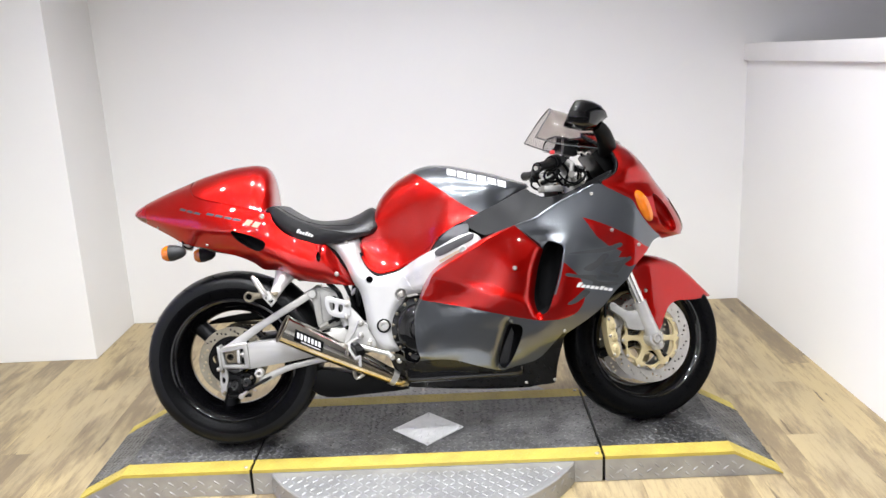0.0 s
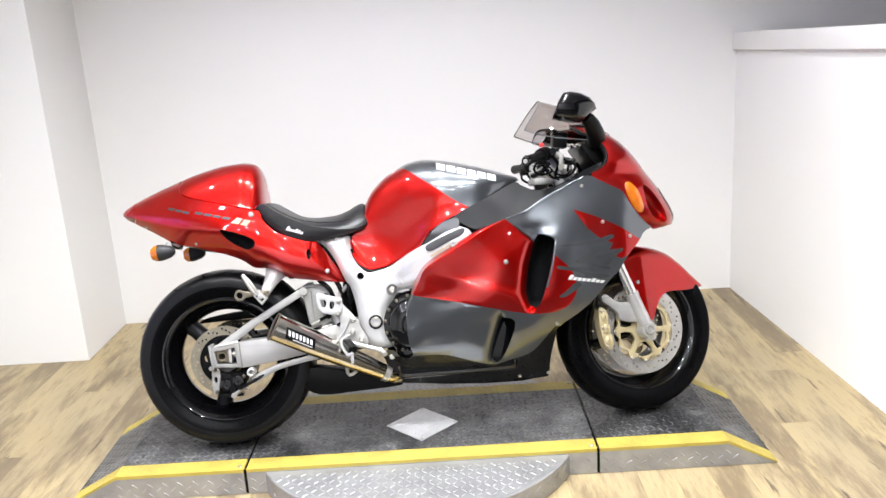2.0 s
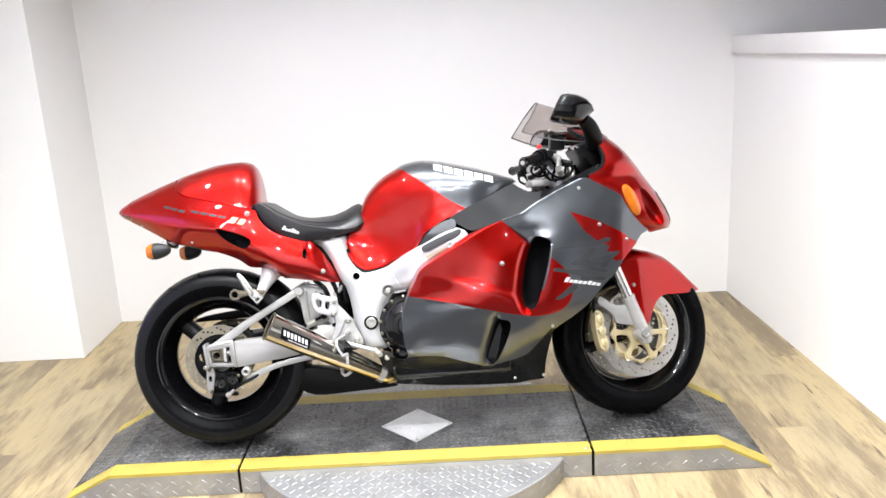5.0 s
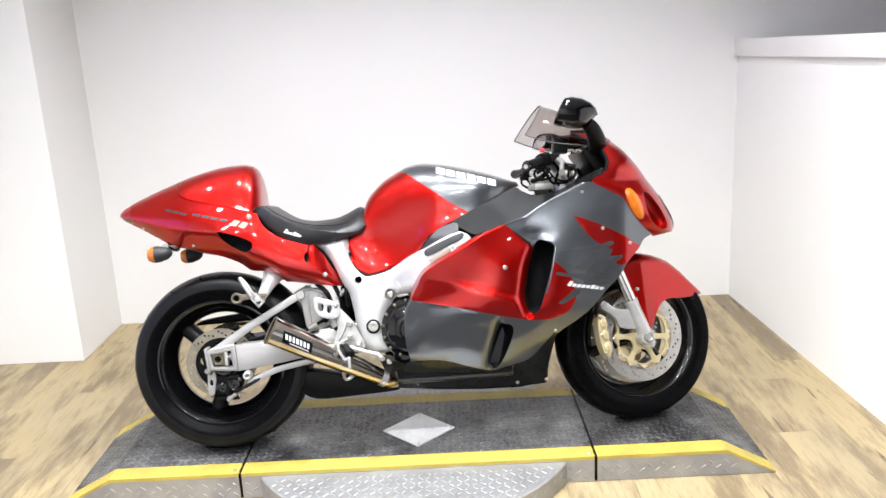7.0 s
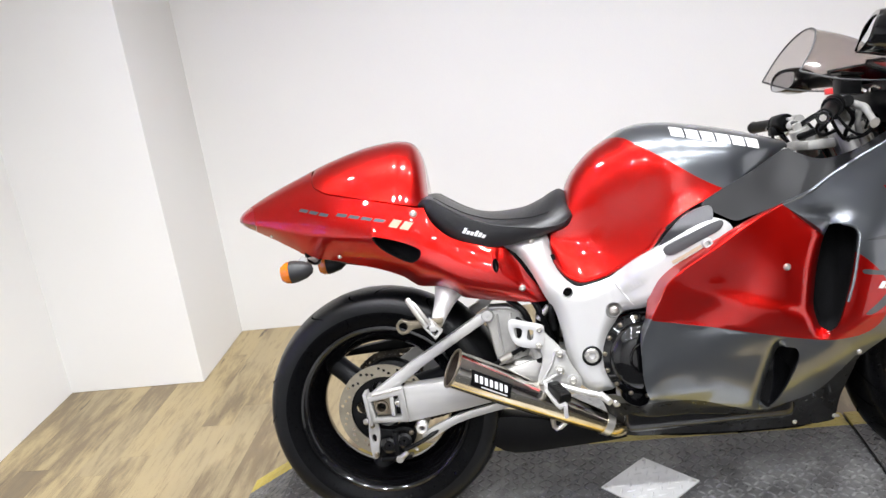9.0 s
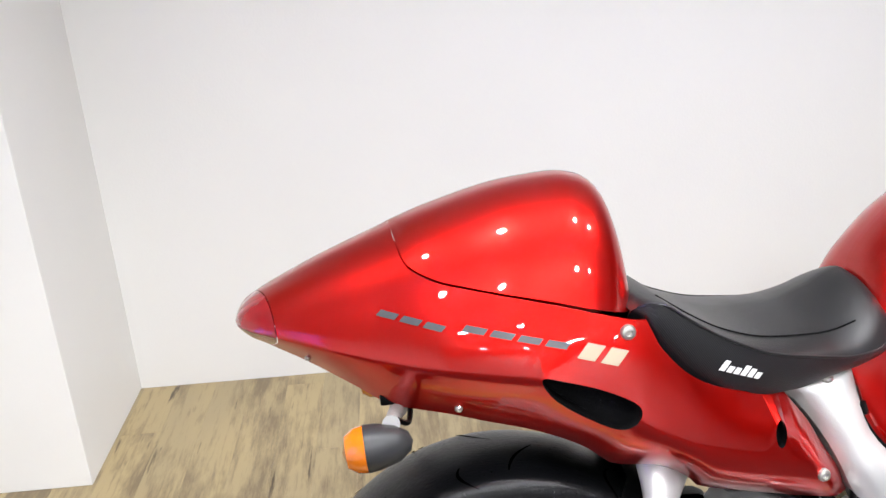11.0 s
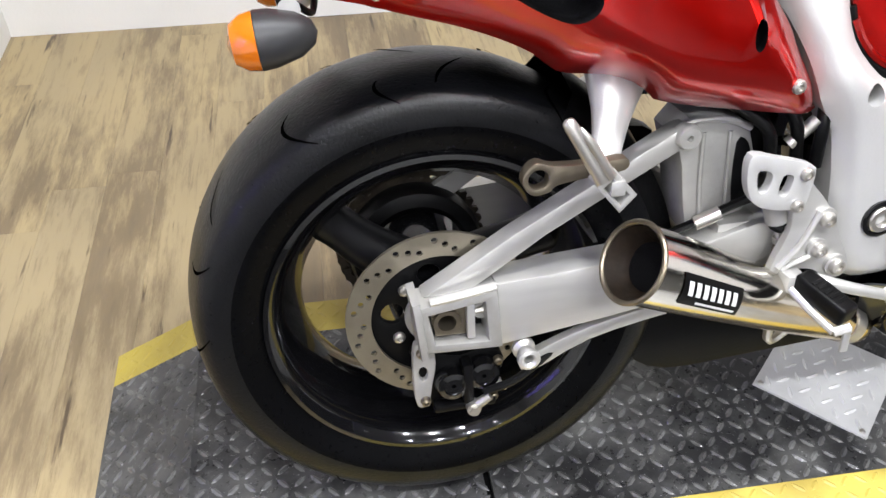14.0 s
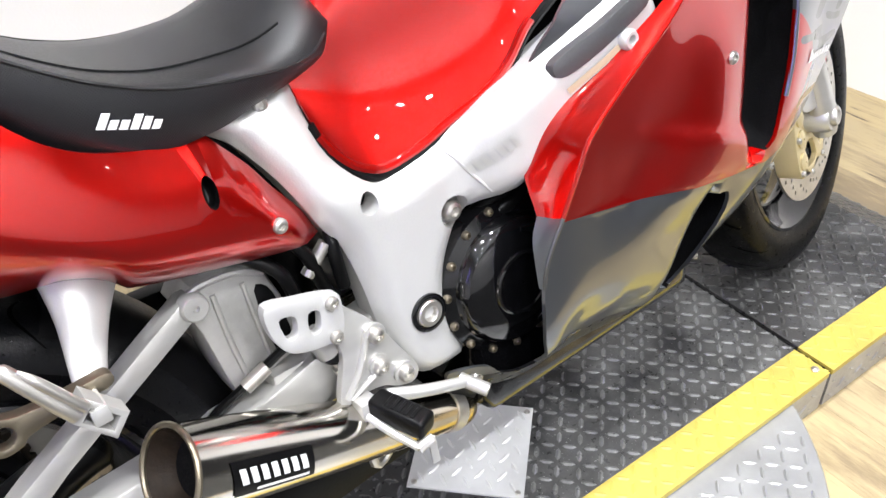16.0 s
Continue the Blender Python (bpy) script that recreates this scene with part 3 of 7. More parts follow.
platform = thing("display_platform", pose(0, 0, 0), "black tread-plate motorcycle platform with yellow edges and end ramps", "platform")
for name, xs in (("ramp", [-TIP, -KINK, -JOINT - 0.005]), ("deck", [-JOINT + 0.005, JOINT - 0.005]), ("ramp", [JOINT + 0.005, KINK, TIP])):
    sec = part(name, slab(xs, PY0 + STRIPE, PY1 - STRIPE), MAT_BLACK, platform, "black painted tread plate, scuffed grey", smooth=False)
    t = part("raised_tread", bars(tread_on_top(xs[0], xs[-1], PY0 + STRIPE, PY1 - STRIPE), 0.0255, 0.0088, 0.0022), MAT_WORN_GLINT, sec, "worn raised tread bars, coloured paler for their glints", smooth=False)
    t["kind"] = "stuff"
    for ya, yb in ((PY0, PY0 + STRIPE), (PY1 - STRIPE, PY1)):
        s = part("edge_stripe", slab(xs, ya, yb), YELLOW, platform, "yellow painted tread edge", smooth=False)
        t = part("raised_tread", bars(tread_on_top(xs[0], xs[-1], ya, yb), 0.0255, 0.0088, 0.0014), YELLOW, s, smooth=False)
        t["kind"] = "stuff"
    for y, out in ((PY0 + 0.001, -1), (PY1 - 0.001, 1)):
        s = part("side_plate", side_plate(xs, y, out), TREAD_ALU, platform, "bare aluminium tread side plate", smooth=False)
        t = part("raised_tread", bars(side_bars(xs[0], xs[-1], y, out), 0.026, 0.007, 0.0022), TREAD_ALU, s, smooth=False)
        t["kind"] = "stuff"
for x in (-JOINT, JOINT):
    part("joint_strip", box(x - 0.0045, x + 0.0045, PY0 + 0.004, PY1 - 0.004, 0.002, PZ - 0.006), SATIN, platform, "dark rubber joint between platform sections", smooth=False)
    for y in (PY0 + 0.02, PY1 - 0.02):
        part("joint_bolt", moved(lathe([(0.007, 0), (0.007, 0.003), (0.004, 0.005), (0.0003, 0.005), (0.0003, 0)], 12), Matrix.Translation((x - 0.02, y, PZ)) @ Matrix.Rotation(radians(90), 4, "X")), STEEL, platform)

H = 0.131
diamond = part("centre_plate", raw([(-H, 0, PZ + 0.004), (0, -H, PZ + 0.004), (H, 0, PZ + 0.004), (0, H, PZ + 0.004), (-H, 0, PZ - 0.004), (0, -H, PZ - 0.004), (H, 0, PZ - 0.004), (0, H, PZ - 0.004)],
                                   [(0, 1, 2, 3), (0, 4, 5, 1), (1, 5, 6, 2), (2, 6, 7, 3), (3, 7, 4, 0)]), BRIGHT_ALU, platform, "bare aluminium diamond-shaped tread plate", smooth=False)
spots = [(Vector((x, y, PZ + 0.0039)), Vector((math.cos(a), math.sin(a), 0)), Vector((0, 0, 1)))
         for i in range(-5, 6) for j in range(-5, 6) for x, y, a in [(i * 0.026, j * 0.026, radians(12 if (i + j) % 2 else 78))] if abs(x) + abs(y) < H - 0.016]
part("raised_tread", bars(spots, 0.027, 0.0075, 0.002), BRIGHT_ALU, diamond, smooth=False)["kind"] = "stuff"
for x, y in ((-H + 0.014, 0), (H - 0.014, 0), (0, H - 0.014), (0, -H + 0.014)):
    part("rivet", moved(lathe([(0.005, 0), (0.004, 0.002), (0.0003, 0.003), (0.0003, 0)], 12), Matrix.Translation((x, y, PZ + 0.004)) @ Matrix.Rotation(radians(90), 4, "X")), STEEL, diamond)

DX, DY, DR, DZ = -0.015, 0.017, 0.585, 0.078
disc_prof = [(0.02, 0.002), (DR, 0.002), (DR, DZ - 0.004), (DR - 0.004, DZ), (0.02, DZ)]
turntable = thing("turntable", pose(DX, DY, 0), "round bare aluminium tread-plate turntable under the platform", "turntable")
part("table_top", moved(lathe(disc_prof, 96), Matrix.Rotation(radians(90), 4, "X")), TREAD_ALU, turntable)
spots = []
for i in range(-24, 25):
    for j in range(-24, 25):
        x, y = i * 0.0255, j * 0.0255
        if math.hypot(x, y) < DR - 0.016 and not (PY0 - DY - 0.02 < y < PY1 - DY + 0.02):
            a = radians(45 if (i + j) % 2 else -45)
            spots.append((Vector((x, y, DZ - 0.0002)), Vector((math.cos(a), math.sin(a), 0)), Vector((0, 0, 1))))
for k in range(144):
    a = 2 * math.pi * k / 144
    b = radians(40 if k % 2 else -40)
    spots.append((Vector((DR * math.cos(a), DR * math.sin(a), 0.026 + 0.026 * (k % 2))), Vector((-math.sin(a) * math.cos(b), math.cos(a) * math.cos(b), math.sin(b))), Vector((math.cos(a), math.sin(a), 0))))
part("raised_tread", bars(spots, 0.027, 0.0075, 0.0022), TREAD_ALU, turntable, smooth=False)["kind"] = "stuff"


# ---- the motorcycle: forward is +x, its right side faces -y ----
bike = thing("motorcycle", pose(-0.67, -0.052, PZ - 0.0005, -12.0, 0, 3.0), "red and graphite sport motorcycle with a black solo seat, leaning slightly", "motorcycle")
REAR, FRONT = (0.0, 0.0, 0.318), (1.485, 0.0, 0.298)


# wheels
def tyre(r, half, bead, bead_half):
    a = [(bead, bead_half), (bead + 0.012, bead_half + 0.006), (bead + (r - bead) * 0.42, half), (r - (r - bead) * 0.22, half * 0.93), (r - (r - bead) * 0.075, half * 0.62), (r - (r - bead) * 0.012, half * 0.26), (r, 0)]
    up = spline(a, 4)
    return [tuple(q) for q in up] + [(q[0], -q[1]) for q in up[-2::-1]] + [(bead - 0.004, -bead_half + 0.004), (bead - 0.004, bead_half - 0.004)]


def treaded(ob, centre, r):
    """Gives the running surface outside the radius r its own rubber."""
    for f in ob.data.polygons:
        if math.hypot(f.center.x - centre[0], f.center.z - centre[2]) > r:
            f.material_index = 1
    return ob


def rim(r, half, well):
    h = [(r + 0.004, half), (r + 0.006, half - 0.006), (r - 0.004, half - 0.012), (r - 0.014, half - 0.022), (well, half * 0.35), (well - 0.006, 0)]
    low = [(r - 0.002, half + 0.001), (r - 0.012, half - 0.006), (r - 0.022, half - 0.022), (well - 0.014, half * 0.3), (well - 0.018, 0)]
    return h + [(a, -b) for a, b in h[-2::-1]] + [(a, -b) for a, b in low] + low[-2::-1]


def grooves(centre, r, half, count, reach):
    """Curved rain grooves across the tyre's shoulders: strips laid on top, the grooves' shade put into their colour."""
    verts, faces = [], []
    prof = spline([(r, 0), (r - 0.0012, half * 0.26), (r - 0.0055, half * 0.62), (r - 0.0185, half * 0.93), (r - 0.045, half)], 6)
    arc = np.r_[0, np.cumsum([np.hypot(*(b - a)) for a, b in zip(prof[:-1], prof[1:])])]
    for side in (-1, 1):
        for k in range(count):
            base = 2 * math.pi * (k + (0.5 if side > 0 else 0)) / count
            span = reach[k % len(reach)]
            b = len(verts)
            for i in range(9):
                f = i / 8
                d = (span[0] + (span[1] - span[0]) * f) * arc[-1]
                pr, py = np.interp(d, arc, [p[0] for p in prof]), np.interp(d, arc, [p[1] for p in prof])
                ang = base + span[2] * f + span[3] * f * f
                w = 0.0019 * (0.4 + math.sin(math.pi * min(max(f, 0.08), 0.92))) / r
                for q in (ang - w, ang + w):
                    verts.append((centre[0] + (pr + 0.0006) * math.cos(q), side * (py + 0.0003), centre[2] + (pr + 0.0006) * math.sin(q)))
            faces += [(b + 2 * i, b + 2 * i + 1, b + 2 * i + 3, b + 2 * i + 2) for i in range(8)]
    return raw(verts, faces)


def hollow_disc(centre, y, r0, r1, thick, holes, hole_r, mat, parent, label, name="brake_disc"):
    """A drilled brake disc: the ring is cut right through by its holes."""
    outer = ring_of(0, 0, r1, n=72)
    inner = ring_of(0, 0, r0, n=60)
    cuts = [ring_of(rr * math.cos(a), rr * math.sin(a), hole_r, n=8) for rr, a in holes]
    bm = plate(outer, -thick / 2, thick / 2, 0, [inner] + cuts)
    return part(name, moved(bm, Matrix.Translation((centre[0], y, centre[2]))), mat, parent, label, sharp=30)


def drillings(r0, r1, groups, per=3):
    out = []
    for g in range(groups):
        for k in range(per):
            f = (k + 0.5) / per
            out.append((r0 + (r1 - r0) * (0.2 + 0.6 * f), 2 * math.pi * (g + 0.28 * k) / groups))
    return out


rear = part("rear_wheel", lathe(rim(0.216, 0.088, 0.186), 96, REAR), BLACK, bike, "black three-spoke cast rear wheel")
treaded(part("tyre", lathe(tyre(0.311, 0.097, 0.219, 0.082), 128, REAR), (RUBBER, TREAD_RUBBER), rear, "wide worn black road tyre"), REAR, 0.259)
part("tread_groove", grooves(REAR, 0.311, 0.097, 18, [(0.30, 0.86, 0.20, -0.26), (0.10, 0.62, 0.24, -0.10), (0.44, 0.80, 0.10, -0.16)]), GROOVE, rear)["kind"] = "stuff"
part("hub", lathe([(0.02, -0.07), (0.05, -0.07), (0.058, -0.05), (0.062, 0), (0.075, 0.05), (0.075, 0.075), (0.02, 0.075)], 40, REAR), BLACK, rear)
for k in range(3):
    a = radians(138 + 120 * k)
    bm = tube([(0.05, 0, 0), (0.10, 0, 0.004), (0.15, 0, 0.002), (0.194, 0, 0)], [0.036, 0.031, 0.028, 0.034], 14, 5, 1.1)
    part("spoke", moved(bm, Matrix.Translation(REAR) @ Matrix.Rotation(-a, 4, "Y")), ALLOY, rear)
hollow_disc(REAR, -0.088, 0.088, 0.120, 0.005, drillings(0.088, 0.120, 14, 3), 0.0042, DISC_STEEL, rear, "drilled rear brake disc with heat marks")
bm = plate(ring_of(0, 0, 0.0895, n=60), 0.076, 0.084, 0.002, [ring_of(0, 0, 0.036, n=30)] + [ring_of(0.060 * math.cos(a), 0.060 * math.sin(a), 0.015, 0.015, 12) for a in (0.5, 1.75, 3.0, 4.25, 5.5)])
part("disc_carrier", moved(bm, Matrix.Translation(REAR)), SATIN, rear)
for k in range(5):
    a = 1.1 + 2 * math.pi * k / 5
    part("disc_bolt", bolt(REAR[0] + 0.060 * math.cos(a), 0.0845, REAR[2] + 0.060 * math.sin(a), 0.008, 0.006), STEEL, rear)


part("hub_seal", lathe([(0.030, 0), (0.046, 0), (0.044, -0.010), (0.034, -0.012), (0.030, -0.008)], 36, (0, -0.078, REAR[2])), ALU_DULL, rear, "grey wheel bearing collar")


def sprocket(r, teeth):
    out = []
    for k in range(teeth):
        for f, d in ((0.0, -0.006), (0.28, 0.0), (0.5, 0.0), (0.78, -0.006)):
            a = 2 * math.pi * (k + f) / teeth
            out.append(((r + d) * math.cos(a), (r + d) * math.sin(a)))
    return out


bm = plate(sprocket(0.106, 40), -0.118, -0.110, 0, [ring_of(0, 0, 0.05, n=30)] + [ring_of(0.078 * math.cos(a), 0.078 * math.sin(a), 0.011, 0.017, 12) for a in np.arange(5) * 1.2566])
part("sprocket", moved(bm, Matrix.Translation(REAR)), GREASY, bike, "greasy dark steel rear sprocket")


def chain():
    """Roller chain: link plates round the rear sprocket and along both runs to the engine."""
    r, links, pts = 0.108, [], []
    fx, fz, fr = 0.62, 0.36, 0.042
    for k in range(60):
        f = k / 59
        pts.append((f * fx, REAR[2] + r + f * (fz + fr - REAR[2] - r)))
    for k in range(18):
        a = math.pi / 2 - math.pi * k / 17
        pts.append((fx + fr * math.cos(a), fz + fr * math.sin(a)))
    for k in range(60):
        f = 1 - k / 59
        pts.append((f * fx, REAR[2] - r + f * (fz - fr - REAR[2] + r)))
    for k in range(30):
        a = -math.pi / 2 - math.pi * k / 29
        pts.append((r * math.cos(a), REAR[2] + r * math.sin(a)))
    verts, faces = [], []
    q = np.array(pts)
    arc = np.r_[0, np.cumsum(np.hypot(*np.diff(q, axis=0).T))]
    for i, d in enumerate(np.arange(0, arc[-1], 0.0159)):
        x, z = np.interp(d, arc, q[:, 0]), np.interp(d, arc, q[:, 1])
        x2, z2 = np.interp(d + 0.004, arc, q[:, 0]), np.interp(d + 0.004, arc, q[:, 1])
        w = np.array([x2 - x, z2 - z])
        w = w / (np.hypot(*w) or 1)
        u = np.array([-w[1], w[0]])
        for y0 in ((0.104, 0.107), (0.118, 0.121)) if i % 2 else ((0.107, 0.110), (0.115, 0.118)):
            b = len(verts)
            shape = [(-0.011, 0), (-0.008, 0.0065), (0, 0.0048), (0.008, 0.0065), (0.011, 0), (0.008, -0.0065), (0, -0.0048), (-0.008, -0.0065)]
            for y in y0:
                verts += [(x + a * w[0] + c * u[0], y, z + a * w[1] + c * u[1]) for a, c in shape]
            faces += [tuple(b + j for j in range(8)), tuple(b + 15 - j for j in range(8))]
            faces += [(b + j, b + (j + 1) % 8, b + 8 + (j + 1) % 8, b + 8 + j) for j in range(8)]
    return raw(verts, faces)


part("cush_drive", lathe([(0.02, 0.068), (0.070, 0.066), (0.092, 0.074), (0.097, 0.086), (0.095, 0.108), (0.02, 0.109)], 48, REAR), ALLOY, rear, "black sprocket carrier")
part("drive_chain", chain(), GREASY, bike, "greasy steel drive chain", smooth=False)

front = part("front_wheel", lathe(rim(0.216, 0.052, 0.188), 96, FRONT), BLACK, bike, "black three-spoke cast front wheel")
# The front tread takes the dark sidewall rubber, without the sheen tone.
treaded(part("tyre", lathe(tyre(0.300, 0.060, 0.219, 0.050), 128, FRONT), (RUBBER, RUBBER), front, "worn black road tyre"), FRONT, 0.256)
part("tread_groove", grooves(FRONT, 0.300, 0.060, 24, [(0.25, 0.85, 0.16, 0.1), (0.1, 0.55, 0.12, 0.0)]), GROOVE, front)["kind"] = "stuff"
part("hub", lathe([(0.018, -0.055), (0.04, -0.055), (0.045, 0), (0.04, 0.055), (0.018, 0.055)], 36, FRONT), BLACK, front)
for k in range(3):
    bm = tube([(0.035, 0, 0), (0.10, 0, 0.003), (0.192, 0, 0)], [0.024, 0.018, 0.022], 14, 5, 1.1)
    part("spoke", moved(bm, Matrix.Translation(FRONT) @ Matrix.Rotation(-radians(75 + 120 * k), 4, "Y")), BLACK, front)
for side in (-1, 1):
    hollow_disc(FRONT, side * 0.070, 0.118, 0.160, 0.005, drillings(0.120, 0.158, 16, 3), 0.0042, STEEL, front, "drilled steel front brake disc")
    wins = []
    for k in range(6):
        a0 = 2 * math.pi * k / 6 + 0.15
        wins.append([(r * math.cos(a0 + t), r * math.sin(a0 + t)) for r, t in ((0.050, 0.02), (0.070, -0.10), (0.092, -0.10), (0.097, 0.10), (0.098, 0.30), (0.097, 0.50), (0.092, 0.70), (0.070, 0.70), (0.050, 0.58), (0.046, 0.30))])
    scallop = [((0.108 + 0.007 * math.cos(12 * t)) * math.cos(t), (0.108 + 0.007 * math.cos(12 * t)) * math.sin(t)) for t in np.arange(96) * 2 * math.pi / 96]
    bm = plate(scallop, -0.005, 0.005, 0.0015, [ring_of(0, 0, 0.03, n=24)] + wins)
    part("disc_carrier", moved(bm, Matrix.Translation((FRONT[0], side * 0.072, FRONT[2]))), GOLD, front, "gold anodised disc carrier")
    for k in range(12):
        a = 2 * math.pi * k / 12
        bm = bolt(FRONT[0] + 0.113 * math.cos(a), 0.0775, FRONT[2] + 0.113 * math.sin(a), 0.0065, 0.004)
        part("bobbin", bm if side < 0 else flipped(bm), STEEL, front)

# ---- bodywork ----
K = 0.30


class Shell:
    """A symmetrical body along x: each station has a crown height, a widest height and half-width, and a lower edge."""

    def __init__(self, top, mid, low, wide, foot, round_=0.9, belly=1.6, dent=None, crease=None):
        self.top, self.mid, self.low, self.wide, self.foot, self.e, self.belly, self.dent = top, mid, low, wide, foot, round_, belly, dent
        self.crease = crease or (lambda x: 0.0)

    def at(self, x, v):
        v = v / K
        lo, mi, to = self.low(x), self.mid(x), self.top(x)
        mi = max(mi, lo + 0.002)
        to = max(to, mi + 0.002)
        if v < 0.5:
            t = max(v, 0) / 0.5
            z, out = lo + (mi - lo) * t, self.wide(x) - (self.wide(x) - self.foot(x)) * (1 - t) ** (self.belly(x) if callable(self.belly) else self.belly)
        else:
            a0 = self.crease(x)
            a = a0 + min((v - 0.5) / 0.5, 1) * (math.pi / 2 - a0)
            f = max(math.sin(a) - math.sin(a0), 0) / (1 - math.sin(a0))
            z, out = mi + (to - mi) * f ** self.e, self.wide(x) * (max(math.cos(a), 0) / math.cos(a0)) ** self.e
        if self.dent:
            out -= self.dent(x, z)
        return x, out, z

    def v_of(self, x, z):
        lo, mi, to = self.low(x), self.mid(x), self.top(x)
        mi = max(mi, lo + 0.002)
        to = max(to, mi + 0.002)
        if z <= mi:
            return K * 0.5 * max((z - lo) / (mi - lo), 0)
        a0 = self.crease(x)
        f = min((z - mi) / (to - mi), 1) ** (1 / self.e)
        return K * (0.5 + 0.5 * (math.asin(min(math.sin(a0) + f * (1 - math.sin(a0)), 1)) - a0) / (math.pi / 2 - a0))

    def uv(self, pts):
        return [(x, self.v_of(x, z)) for x, z in pts]

    def out(self, x, z, lift=0.0):
        return self.at(x, self.v_of(x, z))[1] + lift


def both_sides(name, bm, mat, label=""):
    """The right half and its twin, joined along the crown into one skin."""
    ob = part(name, join(bm, flipped(bm)), mat, bike, label)
    bm2 = bmesh.new()
    bm2.from_mesh(ob.data)
    bmesh.ops.remove_doubles(bm2, verts=[v for v in bm2.verts if abs(v.co.y) < 2e-3], dist=0.0015)
    bm2.to_mesh(ob.data)
    bm2.free()
    return ob


# tail
def rolled(lines, r, deep):
    """How far a skin turns in towards the edge that runs along the lines."""
    p = np.array([q for line in lines for q in spline(line, 4)])
    a, b = p[:-1], p[1:]
    d = b - a

    def f(x, z):
        t = np.clip(((x - a[:, 0]) * d[:, 0] + (z - a[:, 1]) * d[:, 1]) / np.maximum((d * d).sum(1), 1e-9), 0, 1)
        g = float(np.hypot(x - a[:, 0] - t * d[:, 0], z - a[:, 1] - t * d[:, 1]).min())
        return deep * max(1 - g / r, 0) ** 2

    return f


seat_line = [(0.178, 0.815), (0.187, 0.795), (0.213, 0.765), (0.25, 0.741), (0.306, 0.721), (0.353, 0.714)]
front_edge = [(0.365, 0.698), (0.388, 0.667), (0.405, 0.637), (0.431, 0.597), (0.4445, 0.566)]
tail_roll = rolled([seat_line[2:], front_edge], 0.036, 0.034)
tail = Shell(
    table((-0.3245, 0.852), (-0.320, 0.862), (-0.311, 0.871), (-0.297, 0.880), (-0.256, 0.900), (-0.20, 0.924), (-0.144, 0.945), (-0.063, 0.974), (0.048, 0.999), (0.108, 1.002), (0.16, 0.985), (0.22, 0.94), (0.445, 0.9)),
    table((-0.3245, 0.848), (-0.30, 0.842), (-0.26, 0.834), (-0.20, 0.818), (-0.144, 0.806), (-0.063, 0.790), (0.048, 0.772), (0.108, 0.752), (0.16, 0.716), (0.22, 0.678), (0.30, 0.650), (0.36, 0.634), (0.445, 0.604)),
    table((-0.3245, 0.844), (-0.320, 0.837), (-0.305, 0.829), (-0.281, 0.817), (-0.271, 0.811), (-0.235, 0.791), (-0.18, 0.761), (-0.134, 0.735), (-0.068, 0.722), (-0.03, 0.71), (0.045, 0.686), (0.101, 0.661), (0.138, 0.635), (0.185, 0.63), (0.222, 0.616), (0.24, 0.598), (0.353, 0.576), (0.445, 0.563)),
    table((-0.3245, 0.030), (-0.318, 0.054), (-0.30, 0.074), (-0.26, 0.092), (-0.20, 0.116), (-0.144, 0.136), (-0.063, 0.164), (0.048, 0.186), (0.108, 0.193), (0.16, 0.198), (0.22, 0.197), (0.30, 0.192), (0.36, 0.185), (0.445, 0.170)),
    table((-0.3245, 0.02), (-0.30, 0.048), (-0.25, 0.052), (-0.18, 0.080), (-0.12, 0.101), (-0.055, 0.117), (0.048, 0.120), (0.108, 0.126), (0.16, 0.132), (0.22, 0.140), (0.30, 0.146), (0.36, 0.154), (0.445, 0.163)),
    0.90, table((-0.325, 1.25), (0.0, 1.3), (0.10, 1.7), (0.18, 2.3), (0.26, 2.7), (0.445, 2.7)), lambda x, z: 0.006 * math.exp(-((x - 0.10) / 0.07) ** 2 - ((z - 0.735) / 0.035) ** 2) + tail_roll(x, z) * min(max((x - 0.21) / 0.14, 0), 1), table((-0.325, 0.18), (-0.25, 0.50), (-0.1, 0.66), (0.05, 0.66), (0.12, 0.42), (0.18, 0.20), (0.26, 0.06), (0.445, 0.03)))
seam = [(-0.116, 0.9545), (-0.112, 0.936), (-0.102, 0.909), (-0.069, 0.89), (-0.032, 0.88), (0.062, 0.857), (0.146, 0.834), (0.172, 0.830)]
upper = [tuple(q) for q in spline(seam, 5)] + [tuple(q) for q in spline(seat_line, 4)] + [tuple(q) for q in spline(front_edge, 4)]
lens_edge = -0.297
edge_at = lambda f: lens_edge + 0.016 * f + 0.021 * math.sin(math.pi * f)
rows = [(-0.281 + 0.726 * i / 60, 0.0) for i in range(61)]
outline = rows + tail.uv(upper)[::-1] + [(x, K) for x in np.linspace(-0.118, lens_edge, 20)] + [(edge_at(f), K * (1 - f)) for f in np.linspace(0, 1, 14)[1:-1]]
vent = [tuple(q) for q in spline([(0.040, 0.774), (0.068, 0.769), (0.110, 0.755), (0.146, 0.737), (0.155, 0.724), (0.146, 0.708), (0.125, 0.702), (0.088, 0.719), (0.055, 0.745)], 5, True)]
slot = ring_of(0.330, 0.672, 0.0075, 0.017, 16)
both_sides("tail_fairing", patch(outline, tail.at, 0.012, [tail.uv(vent), tail.uv(slot)]), RED, "candy red tail fairing")
both("tail_vent", inset(tail.uv(vent), tail.at, 0.03, 0.92), MESHBLACK, bike, "black mesh in the tail vent")
both("tail_slot", inset(tail.uv(slot), tail.at, 0.02, 0.95), SATIN, bike)
